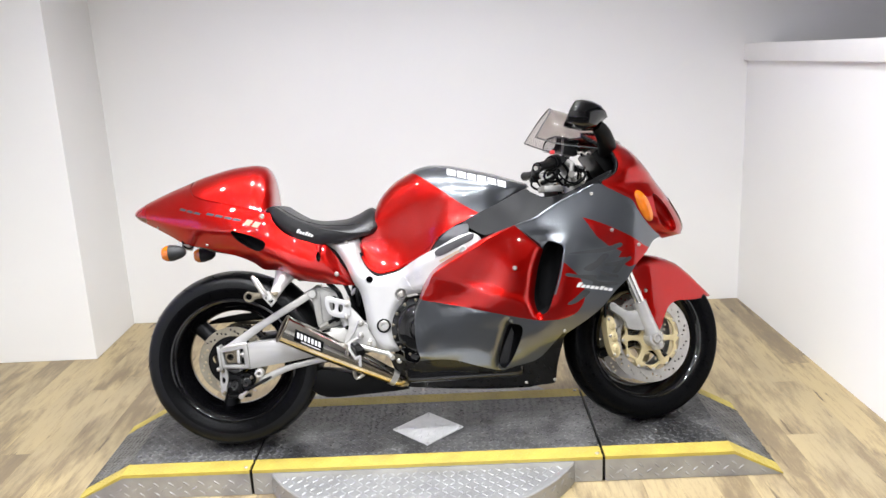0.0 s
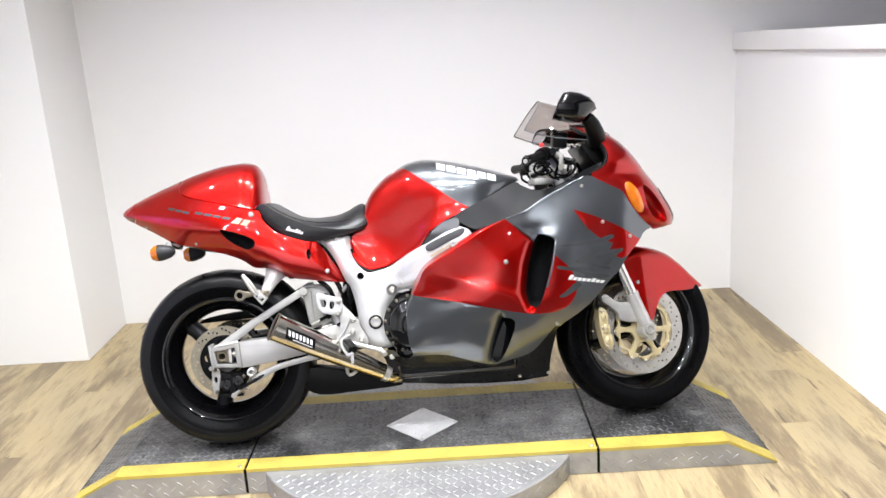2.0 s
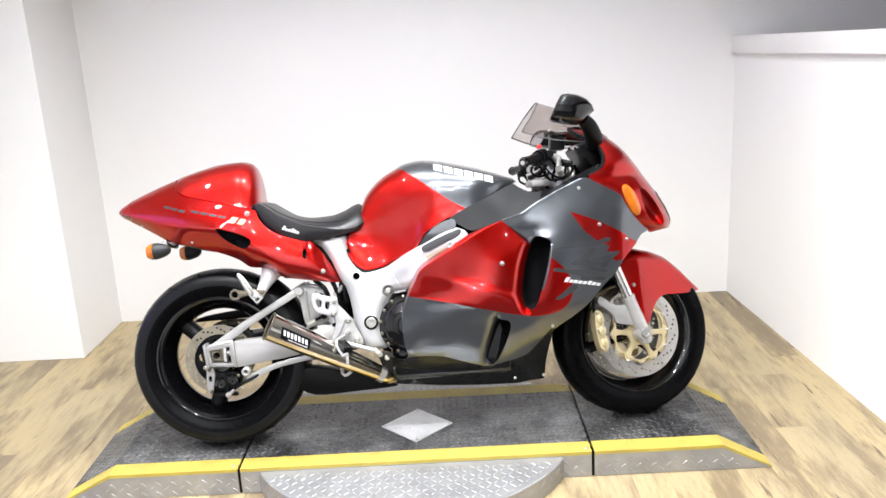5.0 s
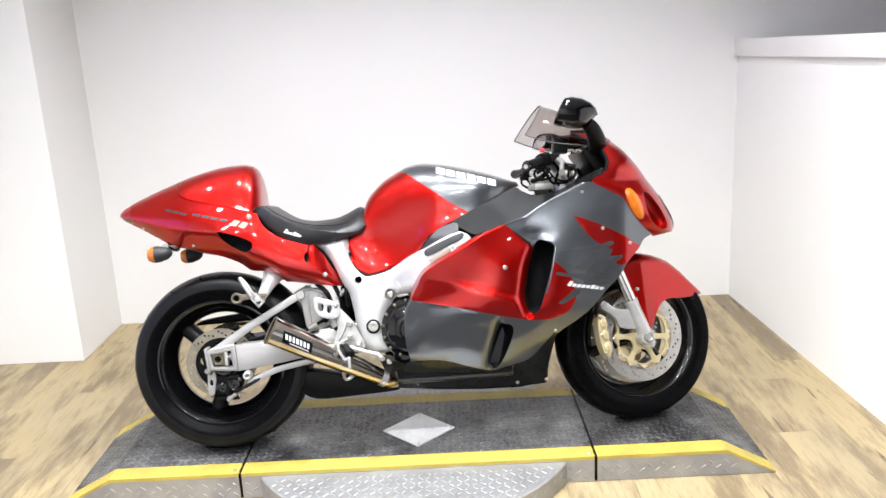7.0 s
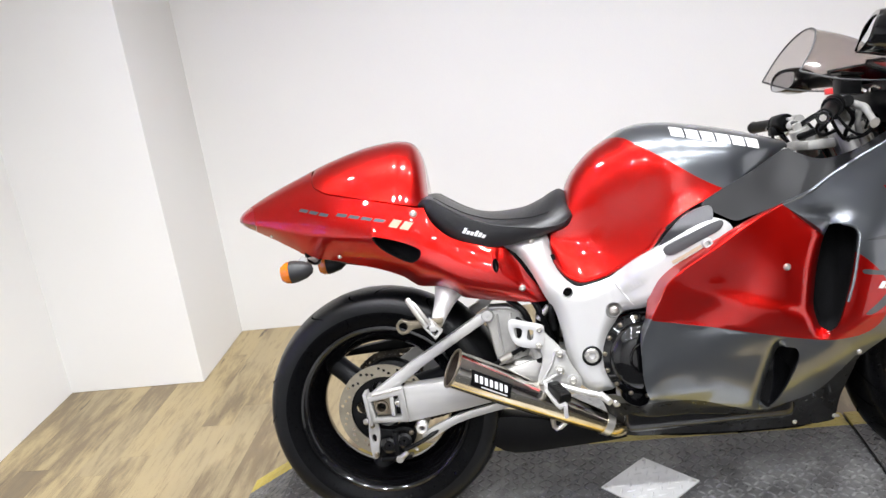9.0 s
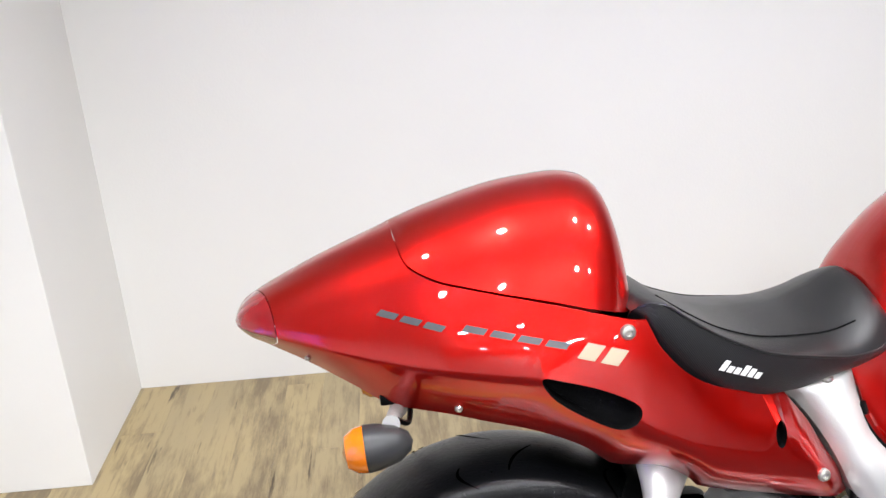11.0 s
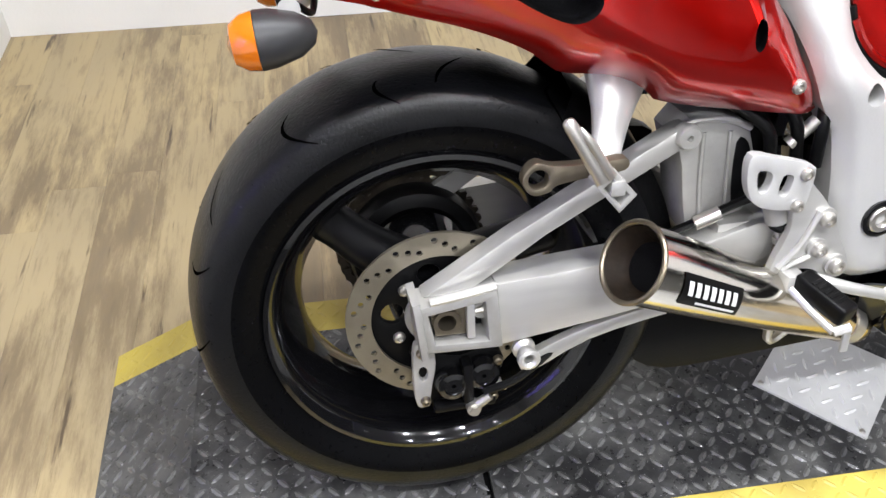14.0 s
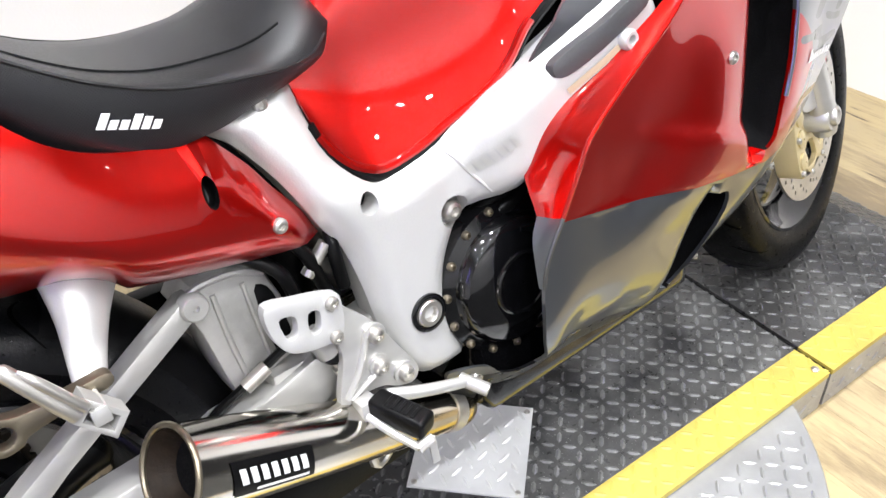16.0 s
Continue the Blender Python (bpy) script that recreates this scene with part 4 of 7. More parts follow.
lens = [(-0.3243, K * f) for f in np.linspace(0.02, 0.98, 12)] + [(edge_at(f) - 0.0012, K * (1 - f)) for f in np.linspace(0, 1, 14)]
both_sides("tail_light", patch(lens, tail.at, 0.008, thick=0.002), REDLENS, "red domed tail light lens")
hump_x = table((-0.118, -0.118), (0.12, 0.12), (0.15, 0.149), (0.18, 0.1695), (0.21, 0.177), (0.24, 0.1795), (0.27, 0.180))
hump = Shell(
    table((-0.118, 0.9555), (-0.063, 0.974), (0.048, 0.999), (0.108, 1.003), (0.140, 0.997), (0.160, 0.983), (0.1705, 0.960), (0.1765, 0.932), (0.1795, 0.885), (0.180, 0.836)),
    tail.mid, tail.low,
    table((-0.118, 0.146), (-0.063, 0.164), (0.048, 0.180), (0.108, 0.181), (0.14, 0.174), (0.16, 0.161), (0.172, 0.144), (0.1765, 0.126), (0.180, 0.106)), tail.foot, 0.90, 1.25, None, tail.crease)
hs = [(u, hump_x(u)) for u in np.linspace(-0.1165, 0.27, 70)]
seam_z = table(*[(float(a), float(b)) for a, b in spline(seam, 5)], (0.19, 0.826))
hump_low = [(u, hump.v_of(x, seam_z(x) + 0.0028)) for u, x in hs]
hump_out = [q for q in hump_low if q[1] < K * 0.985]
hump_skin = lambda u, v: hump.at(hump_x(u), v)
both_sides("seat_hump", patch(hump_out + [(u, K) for u in np.linspace(0.27, -0.1165, 40)], hump_skin, 0.012), RED, "candy red rear seat hump")
def undertray():
    verts, faces = [], []
    xs = np.linspace(-0.28, 0.20, 24)
    for x in xs:
        z, w = tail.low(x) + 0.012, tail.foot(x) - 0.006
        verts += [(x, -w, z), (x, -w * 0.6, z - 0.004 - 0.02 * max(0, 1 - abs(x + 0.05) / 0.2)), (x, w * 0.6, z - 0.004 - 0.02 * max(0, 1 - abs(x + 0.05) / 0.2)), (x, w, z)]
    for i in range(len(xs) - 1):
        faces += [(4 * i + k, 4 * i + k + 1, 4 * i + k + 5, 4 * i + k + 4) for k in range(3)]
    return raw(verts, faces)


part("undertray", undertray(), SATIN, bike, "black plastic tail undertray")
for x, z, r in ((0.388, 0.609, 0.0085), (0.147, 0.819, 0.0095), (-0.055, 0.732, 0.005), (-0.235, 0.80, 0.004)):
    both("tail_bolt", bolt(x, tail.out(x, z) - 0.001, z, r, 0.007), STEEL, bike)


def decal(corners, fn, lift=0.0012, n=6):
    """A thin sticker that follows the skin; corners in (x, z)."""
    c = [np.array(q, float) for q in corners]
    verts, faces = [], []
    for i in range(n + 1):
        for j in range(n + 1):
            a, b = i / n, j / n
            q = c[0] * (1 - a) * (1 - b) + c[1] * a * (1 - b) + c[2] * a * b + c[3] * (1 - a) * b
            verts.append((q[0], -(fn(q[0], q[1]) + lift), q[1]))
    for i in range(n):
        for j in range(n):
            k = i * (n + 1) + j
            faces.append((k, k + n + 1, k + n + 2, k + 1))
    bm = raw(verts, faces)
    bmesh.ops.recalc_face_normals(bm, faces=bm.faces)
    return bm


def bar_row(name, p, q, height, count, gap, fn, mat, label, slant=0.0, tall=()):
    """Lettering as plain bars along a line from p to q; tall: the share of the height that each bar has."""
    p, q = np.array(p, float), np.array(q, float)
    d = (q - p) / np.hypot(*(q - p))
    u = np.array([-d[1], d[0]])
    u = (u + d * slant) * height
    whole = []
    for k in range(count):
        a, b = p + (q - p) * (k / count), p + (q - p) * ((k + 1 - gap) / count)
        h = u * (tall[k] if tall else 1.0)
        whole.append(decal([a, b, b + h, a + h], fn))
    return both(name, join(*whole), mat, bike, label)


bar_row("model_lettering", (-0.145, 0.857), (-0.065, 0.834), 0.008, 3, 0.2, lambda x, z: tail.out(x, z), DECAL_DARK, "dark grey model lettering as plain bars", 0.6)
bar_row("model_lettering", (-0.047, 0.8355), (0.078, 0.805), 0.008, 4, 0.2, lambda x, z: tail.out(x, z), DECAL_DARK, "dark grey model lettering as plain bars", 0.6)
bar_row("model_lettering", (0.083, 0.796), (0.137, 0.780), 0.020, 2, 0.25, lambda x, z: tail.out(x, z), CREAM, "pale gold model letter as a plain bar", 0.5)

# seat
seat = Shell(
    table((0.158, 0.842), (0.170, 0.855), (0.190, 0.855), (0.235, 0.828), (0.293, 0.800), (0.353, 0.790), (0.413, 0.793), (0.465, 0.809), (0.496, 0.825), (0.514, 0.830), (0.528, 0.821), (0.533, 0.80)),
    table((0.158, 0.838), (0.176, 0.850), (0.190, 0.848), (0.212, 0.833), (0.235, 0.817), (0.258, 0.802), (0.285, 0.788), (0.330, 0.769), (0.40, 0.753), (0.457, 0.744), (0.50, 0.746), (0.533, 0.765)),
    table((0.158, 0.828), (0.178, 0.808), (0.188, 0.79), (0.214, 0.758), (0.269, 0.727), (0.326, 0.713), (0.364, 0.713), (0.422, 0.722), (0.48, 0.730), (0.515, 0.738), (0.528, 0.752), (0.533, 0.76)),
    table((0.158, 0.158), (0.187, 0.181), (0.26, 0.178), (0.36, 0.164), (0.45, 0.146), (0.50, 0.130), (0.533, 0.104)),
    table((0.158, 0.145), (0.187, 0.166), (0.26, 0.166), (0.36, 0.152), (0.45, 0.136), (0.50, 0.120), (0.533, 0.10)), 1.28, 2.2)
xs = np.linspace(0.1585, 0.5325, 60)
side = [(x, 0.0) for x in xs] + [(x, K * 0.515) for x in xs[::-1]]
top = [(x, K * 0.517) for x in xs] + [(x, K) for x in xs[::-1]]
both("seat_side", patch(side, seat.at, 0.012), CARBON, bike, "black carbon-weave vinyl seat side")
both_sides("seat_top", patch(top, seat.at, 0.012), VINYL, "black vinyl solo seat")
both("seat_piping", tube([(x, -seat.at(x, K * 0.516)[1] - 0.0005, seat.at(x, K * 0.516)[2]) for x in xs[1:-1:4]], 0.0018, 8, 3), VINYL, bike)
both("seat_seam", tube([(x, -seat.at(x, K * 0.70)[1] - 0.0003, seat.at(x, K * 0.70)[2] + 0.0003) for x in xs[6:-6:4]], 0.0014, 8, 3), SATIN, bike)
bar_row("seat_lettering", (0.258, 0.7585), (0.313, 0.7385), 0.0145, 6, 0.22, lambda x, z: seat.out(x, z), WHITE_STITCH, "white embroidered maker's name as plain bars", 0.3, (1.0, 0.6, 0.6, 0.95, 0.8, 0.6))

# tank: upright flanks above, flaring out to the flange below
tank = Shell(
    table((0.468, 0.724), (0.49, 0.745), (0.512, 0.772), (0.522, 0.812), (0.539, 0.852), (0.571, 0.89), (0.604, 0.918), (0.646, 0.942), (0.687, 0.962), (0.739, 0.970), (0.789, 0.966), (0.849, 0.954), (0.95, 0.928), (1.01, 0.908), (1.075, 0.884)),
    table((0.468, 0.715), (0.512, 0.738), (0.55, 0.738), (0.60, 0.748), (0.70, 0.780), (0.80, 0.822), (0.90, 0.838), (1.0, 0.862), (1.075, 0.8745)),
    table((0.468, 0.70), (0.472, 0.675), (0.484, 0.643), (0.511, 0.612), (0.539, 0.601), (0.587, 0.609), (0.627, 0.626), (0.676, 0.648), (0.706, 0.672), (0.738, 0.712), (0.808, 0.757), (0.887, 0.784), (1.056, 0.864), (1.075, 0.872)),
    table((0.468, 0.092), (0.512, 0.097), (0.55, 0.102), (0.60, 0.114), (0.65, 0.131), (0.70, 0.150), (0.80, 0.180), (0.90, 0.176), (1.0, 0.140), (1.075, 0.085)),
    table((0.468, 0.126), (0.512, 0.138), (0.60, 0.146), (0.70, 0.172), (0.80, 0.190), (0.90, 0.18), (1.0, 0.138), (1.075, 0.085)), 0.78, 2.0)
xs = np.linspace(0.4685, 1.0745, 70)
border = [(0.560, 0.930), (0.640, 0.9415), (0.675, 0.9395), (0.703, 0.919), (0.759, 0.877), (0.815, 0.834), (0.870, 0.799), (0.91, 0.780)]
bz = spline(border, 5)
grey_area = [(float(q[0]), tank.v_of(float(q[0]), float(q[1]))) for q in bz[5:]] + [(0.93, -0.02), (1.09, -0.02), (1.09, K + 0.02), (0.60, K + 0.02)]
both_sides("fuel_tank", patch([(x, 0.0) for x in xs] + [(x, K) for x in xs[::-1]], tank.at, 0.012, [], [grey_area]), [RED, GREY], "red and graphite painted fuel tank")
bar_row("tank_lettering", (0.785, 0.929), (0.992, 0.871), 0.022, 6, 0.16, lambda x, z: tank.out(x, z), DECAL_WHITE, "white maker's lettering as plain bars", -0.2)
both("tank_lip", tube([(x, -tank.at(x, 0.003)[1] - 0.0035, tank.at(x, 0.003)[2] - 0.001) for x in np.linspace(0.476, 0.74, 30)], 0.0056, 8, 2), RED, bike, "red flange along the bottom of the tank")
both("tank_seam", tube([(x, -tank.at(x, 0.001)[1] - 0.0005, tank.at(x, 0.0)[2] - 0.0075) for x in np.linspace(0.4705, 0.80, 40)], 0.0062, 8, 2), SATIN, bike, "black rubber edge under the tank")

# steering: the front end is turned a little to the left
STEER = Matrix.Translation((1.391, 0.014, 0.55)) @ Matrix.Rotation(radians(14), 4, Vector((-0.36, 0, 0.93)).normalized()) @ Matrix.Translation((-1.40, 0, -0.55))
front.matrix_basis = STEER


def steered(bm):
    return moved(bm, STEER)


# ---- main fairing ----
fair_base = surface(
    (0.673, 0.517, 0.277), (0.697, 0.560, 0.281), (0.717, 0.597, 0.285), (0.761, 0.626, 0.283), (0.814, 0.654, 0.279), (0.859, 0.678, 0.277), (0.900, 0.701, 0.270), (0.950, 0.723, 0.256), (0.999, 0.741, 0.238), (0.80, 0.58, 0.276), (0.908, 0.66, 0.270),
    (0.988, 0.601, 0.268), (0.96, 0.52, 0.272), (0.85, 0.46, 0.266), (0.80, 0.52, 0.262), (0.90, 0.57, 0.268),
    (1.060, 0.50, 0.249), (1.075, 0.58, 0.246), (1.095, 0.65, 0.241), (1.07, 0.44, 0.252), (1.155, 0.63, 0.250), (1.135, 0.54, 0.258), (1.105, 0.46, 0.258), (1.19, 0.50, 0.240),
    (1.26, 0.558, 0.220), (1.347, 0.501, 0.188), (1.42, 0.584, 0.184), (1.234, 0.401, 0.196), (1.153, 0.357, 0.200), (1.30, 0.65, 0.210),
    (1.071, 0.761, 0.215), (1.13, 0.796, 0.212), (1.218, 0.838, 0.208), (1.303, 0.868, 0.204), (1.30, 0.75, 0.214), (1.412, 0.807, 0.194), (1.457, 0.737, 0.181), (1.504, 0.689, 0.147), (1.45, 0.65, 0.180),
    (0.645, 0.436, 0.260), (0.646, 0.38, 0.254), (0.653, 0.32, 0.236), (0.70, 0.44, 0.264), (0.76, 0.40, 0.254), (0.90, 0.37, 0.238), (0.94, 0.34, 0.226), (1.01, 0.36, 0.235), (1.00, 0.42, 0.250), (1.08, 0.34, 0.212), (0.70, 0.335, 0.230), (0.79, 0.345, 0.234),
    (0.66, 0.29, 0.200), (0.80, 0.295, 0.205), (0.93, 0.25, 0.180), (1.06, 0.27, 0.160), (0.90, 0.29, 0.212),
    (0.56, 0.31, 0.160), (0.60, 0.25, 0.145), (0.62, 0.19, 0.105), (0.75, 0.18, 0.10), (0.90, 0.167, 0.09), (1.04, 0.161, 0.08), (1.13, 0.165, 0.07), (1.14, 0.24, 0.11), (0.75, 0.25, 0.165), (1.0, 0.21, 0.125))


def ridge(x, z, a, b, w):
    """1 on the line from a to b, falling off over w to both sides."""
    dx, dz = b[0] - a[0], b[1] - a[1]
    t = min(max(((x - a[0]) * dx + (z - a[1]) * dz) / (dx * dx + dz * dz), 0), 1)
    return math.exp(-((x - a[0] - t * dx) ** 2 + (z - a[1] - t * dz) ** 2) / w ** 2)


def hollow(x, z, cx, cz, wx, wz):
    return math.exp(-((x - cx) / wx) ** 2 - ((z - cz) / wz) ** 2)


lip_up = [(1.112, 0.690), (1.100, 0.665), (1.090, 0.645), (1.070, 0.581), (1.056, 0.505), (1.057, 0.467), (1.066, 0.443)]
lip_low = [(0.966, 0.414), (0.958, 0.395), (0.945, 0.357), (0.927, 0.285), (0.932, 0.258)]
tuck_up, tuck_low = rolled([lip_up], 0.042, 0.030), rolled([lip_low], 0.036, 0.022)
lip_up_x, lip_low_x = table(*[(z, x) for x, z in lip_up[::-1]]), table(*[(z, x) for x, z in lip_low[:4][::-1]])


def fair(x, z):
    """The side of the fairing: behind both scoops it turns in, and a shelf runs out to the foot of the upper one."""
    out = fair_base(x, z)
    line = 0.572 - 0.36 * (x - 0.80)
    fade = min(max((x - 0.74) / 0.14, 0), 1) * min(max((1.12 - x) / 0.08, 0), 1)
    out += 0.010 * fade * (1 / (1 + math.exp((z - line) / 0.0045))) * min(max((z - 0.40) / 0.06, 0), 1)
    out += 0.003 * ridge(x, z, (0.67, 0.316), (0.785, 0.326), 0.020) + 0.003 * ridge(x, z, (0.82, 0.275), (0.93, 0.246), 0.018)
    out -= 0.002 * hollow(x, z, 0.85, 0.292, 0.055, 0.022) + 0.012 * hollow(x, z, 1.100, 0.703, 0.045, 0.017)
    if x < lip_up_x(z) + 0.006:
        out -= tuck_up(x, z) * min(max((0.72 - z) / 0.08, 0), 1)
    if x < lip_low_x(z) + 0.006:
        out -= tuck_low(x, z)
    return x, out, z


def smooth_loop(points, n=3):
    return [tuple(map(float, q)) for q in spline(points, n, True)]


edge = smooth_loop([(0.673, 0.517), (0.697, 0.560), (0.717, 0.596), (0.717, 0.596), (0.761, 0.626), (0.814, 0.654), (0.859, 0.678), (0.900, 0.701), (0.950, 0.723), (0.999, 0.741), (1.071, 0.761), (1.13, 0.796), (1.218, 0.838), (1.28, 0.865), (1.303, 0.868), (1.315, 0.862), (1.36, 0.836), (1.412, 0.807), (1.43, 0.777), (1.457, 0.737),
                    (1.504, 0.689), (1.521, 0.675), (1.49, 0.661), (1.463, 0.627), (1.42, 0.584), (1.388, 0.537), (1.347, 0.501), (1.295, 0.445), (1.234, 0.401), (1.165, 0.360), (1.153, 0.323), (1.142, 0.234), (1.139, 0.178), (1.125, 0.162), (1.029, 0.163), (0.891, 0.167),
                    (0.715, 0.181), (0.63, 0.187), (0.600, 0.196), (0.581, 0.215), (0.565, 0.265), (0.552, 0.308), (0.560, 0.318), (0.591, 0.321), (0.612, 0.298), (0.642, 0.290), (0.657, 0.310), (0.648, 0.345), (0.644, 0.390), (0.646, 0.440), (0.656, 0.483)])
scoop_up = smooth_loop([(1.100, 0.670), (1.114, 0.683), (1.142, 0.677), (1.160, 0.660), (1.155, 0.633), (1.136, 0.558), (1.104, 0.466), (1.087, 0.442), (1.068, 0.443), (1.057, 0.467), (1.056, 0.505), (1.070, 0.581), (1.090, 0.645)])
scoop_low = smooth_loop([(0.961, 0.404), (0.977, 0.412), (1.003, 0.402), (1.006, 0.372), (0.980, 0.296), (0.958, 0.257), (0.940, 0.252), (0.927, 0.280), (0.945, 0.357)])
red_mid = [(0.60, 0.528), (0.682, 0.511), (0.807, 0.482), (0.901, 0.458), (0.995, 0.433)] + [tuple(q) for q in spline([(1.071, 0.416), (1.147, 0.417), (1.196, 0.433), (1.223, 0.466), (1.229, 0.504), (1.212, 0.553), (1.176, 0.593), (1.15, 0.615)], 4)] + [(1.12, 0.64), (1.093, 0.656), (1.012, 0.731), (0.999, 0.741), (0.98, 0.82), (0.62, 0.80)]
belly = [(0.5, 0.298)] + [tuple(q) for q in spline([(0.635, 0.299), (0.70, 0.300), (0.775, 0.292), (0.853, 0.266), (0.929, 0.243), (0.987, 0.252), (1.066, 0.271), (1.117, 0.325), (1.148, 0.362)], 4)] + [(1.2, 0.36), (1.2, 0.1), (0.5, 0.1)]
flash = [tuple(q) for q in spline([(1.235, 0.757), (1.267, 0.746), (1.324, 0.723), (1.400, 0.684), (1.452, 0.648)], 4)] + [(1.470, 0.640), (1.440, 0.590), (1.395, 0.577), (1.376, 0.588), (1.384, 0.612), (1.355, 0.612), (1.368, 0.632), (1.321, 0.655), (1.280, 0.690)]
brush = [smooth_loop(q, 3) for q in (
    [(1.177, 0.638), (1.238, 0.644), (1.299, 0.647), (1.339, 0.657), (1.365, 0.663), (1.370, 0.651), (1.333, 0.639), (1.290, 0.633), (1.228, 0.634)],
    [(1.300, 0.628), (1.271, 0.605), (1.238, 0.591), (1.226, 0.580), (1.254, 0.573), (1.282, 0.587), (1.322, 0.622)],
    [(1.307, 0.594), (1.359, 0.600), (1.396, 0.614), (1.402, 0.604), (1.374, 0.586), (1.352, 0.560), (1.330, 0.562), (1.346, 0.582), (1.310, 0.584)],
    [(1.290, 0.570), (1.325, 0.558), (1.352, 0.552), (1.350, 0.543), (1.320, 0.549), (1.290, 0.560)],
    [(1.165, 0.573), (1.213, 0.563), (1.270, 0.557), (1.276, 0.537), (1.340, 0.527), (1.345, 0.516), (1.262, 0.522), (1.258, 0.536), (1.212, 0.552), (1.165, 0.562)],
    [(1.226, 0.511), (1.247, 0.499), (1.191, 0.466), (1.163, 0.468), (1.194, 0.488)])]
whole = patch(edge, fair, 0.010, [scoop_up, scoop_low], [red_mid, belly, flash] + brush, 0.006)
for f in whole.faces:
    if f.material_index > 3:
        f.material_index = 4
both("side_fairing", whole, [GREY, RED, DARKGREY, RED, DECAL_DARK], bike, "graphite and red side fairing with dark belly")


def return_face(pairs, n=5):
    """The inner face of the fairing's rear edge: from the crease (x, z) in to (x, out, z)."""
    rows = [[Vector((x + (a - x) * k / n, -(fair(x, z)[1] + (o - fair(x, z)[1]) * k / n + 0.004 * math.sin(math.pi * k / n)), z + (b - z) * k / n)) for k in range(n + 1)]
            for x, z, a, o, b in spline(pairs, 4)]
    verts = [v for r in rows for v in r]
    bm = raw(verts, [(i * (n + 1) + k, (i + 1) * (n + 1) + k, (i + 1) * (n + 1) + k + 1, i * (n + 1) + k + 1) for i in range(len(rows) - 1) for k in range(n)])
    bmesh.ops.recalc_face_normals(bm, faces=bm.faces)
    return bm


RED_RETURN = [(0.673, 0.517, 0.664, 0.240, 0.514), (0.697, 0.560, 0.682, 0.205, 0.560), (0.717, 0.596, 0.706, 0.200, 0.600), (0.761, 0.626, 0.740, 0.228, 0.626), (0.814, 0.654, 0.800, 0.244, 0.661), (0.859, 0.678, 0.848, 0.254, 0.686),
              (0.900, 0.701, 0.892, 0.254, 0.708), (0.950, 0.723, 0.946, 0.244, 0.728), (0.999, 0.741, 0.998, 0.230, 0.743)]
GREY_RETURN = [(0.6455, 0.430, 0.644, 0.250, 0.430), (0.650, 0.462, 0.6465, 0.246, 0.461), (0.660, 0.492, 0.653, 0.240, 0.490), (0.673, 0.517, 0.664, 0.240, 0.514)]
for name, pairs, paint in (("red_edge", RED_RETURN, RED), ("grey_edge", GREY_RETURN, GREY)):
    both(name, return_face(pairs), paint, bike, "turned-in rear edge of the fairing")
    both("edge_bead", tube([(x, -fair(x, z)[1] + 0.0022, z) for x, z, *_ in pairs], 0.0026, 8, 4), paint, bike)
both("grey_edge", tube([(fair(*q)[0], -fair(*q)[1] + 0.003, q[1]) for q in [(1.001, 0.742), (1.071, 0.762), (1.13, 0.797), (1.218, 0.839), (1.28, 0.866)]], 0.0042, 8, 5), GREY, bike)
both("scoop_lip", tube([(fair(*q)[0] + 0.003, -fair(*q)[1] + 0.001, q[1]) for q in ((1.128, 0.682), (1.150, 0.673), (1.161, 0.658), (1.156, 0.633), (1.137, 0.558), (1.118, 0.503))], 0.0038, 8, 4), GREY, bike)
both("fairing_scoop", inset(scoop_up, fair, 0.075, 0.88, (0.35, 0)), MESHBLACK, bike, "deep black side scoop")
both("fairing_scoop", inset(scoop_low, fair, 0.06, 0.88, (0.35, 0)), MESHBLACK, bike, "deep black lower scoop")
part("belly_pan", raw([(x, y, z) for x, z, w in ((0.60, 0.19, 0.10), (0.75, 0.172, 0.095), (0.9, 0.160, 0.085), (1.04, 0.155, 0.075), (1.13, 0.165, 0.065)) for y in (-w, 0, w)],
                      [(3 * i + k, 3 * i + 3 + k, 3 * i + 4 + k, 3 * i + 1 + k) for i in range(4) for k in range(2)]), DARKGREY, bike, "dark grey belly pan")
for x, z, r in ((0.988, 0.601, 0.0085), (1.135, 0.178, 0.006), (1.03, 0.178, 0.006), (1.155, 0.372, 0.006), (1.334, 0.708, 0.0065), (1.431, 0.652, 0.0065), (1.27, 0.835, 0.006), (0.585, 0.297, 0.010)):
    both("fairing_bolt", bolt(x, fair(x, z)[1], z, r, 0.006), STEEL, bike)
bar_row("model_lettering", (1.196, 0.524), (1.330, 0.496), 0.017, 8, 0.2, lambda x, z: fair(x, z)[1], DECAL_WHITE, "white script lettering as plain bars", 0.5, (1.0, 0.6, 0.6, 0.6, 0.6, 0.8, 0.6, 0.6))
# The belly's oval slot, its dark opening painted on as a flat patch.
bar_row("warning_label", (0.86, 0.235), (0.905, 0.232), 0.006, 1, 0.0, lambda x, z: fair(x, z)[1], SATIN, "flat black patch standing in for an oval slot", 0)

# nose
nose_s = table((0.664, 1.54), (0.675, 1.521), (0.689, 1.504), (0.737, 1.457), (0.777, 1.43), (0.807, 1.412), (0.836, 1.36), (0.862, 1.315), (0.872, 1.305), (0.888, 1.338), (0.906, 1.362), (0.934, 1.370), (0.973, 1.358), (1.0, 1.325), (1.016, 1.30), (1.045, 1.262))
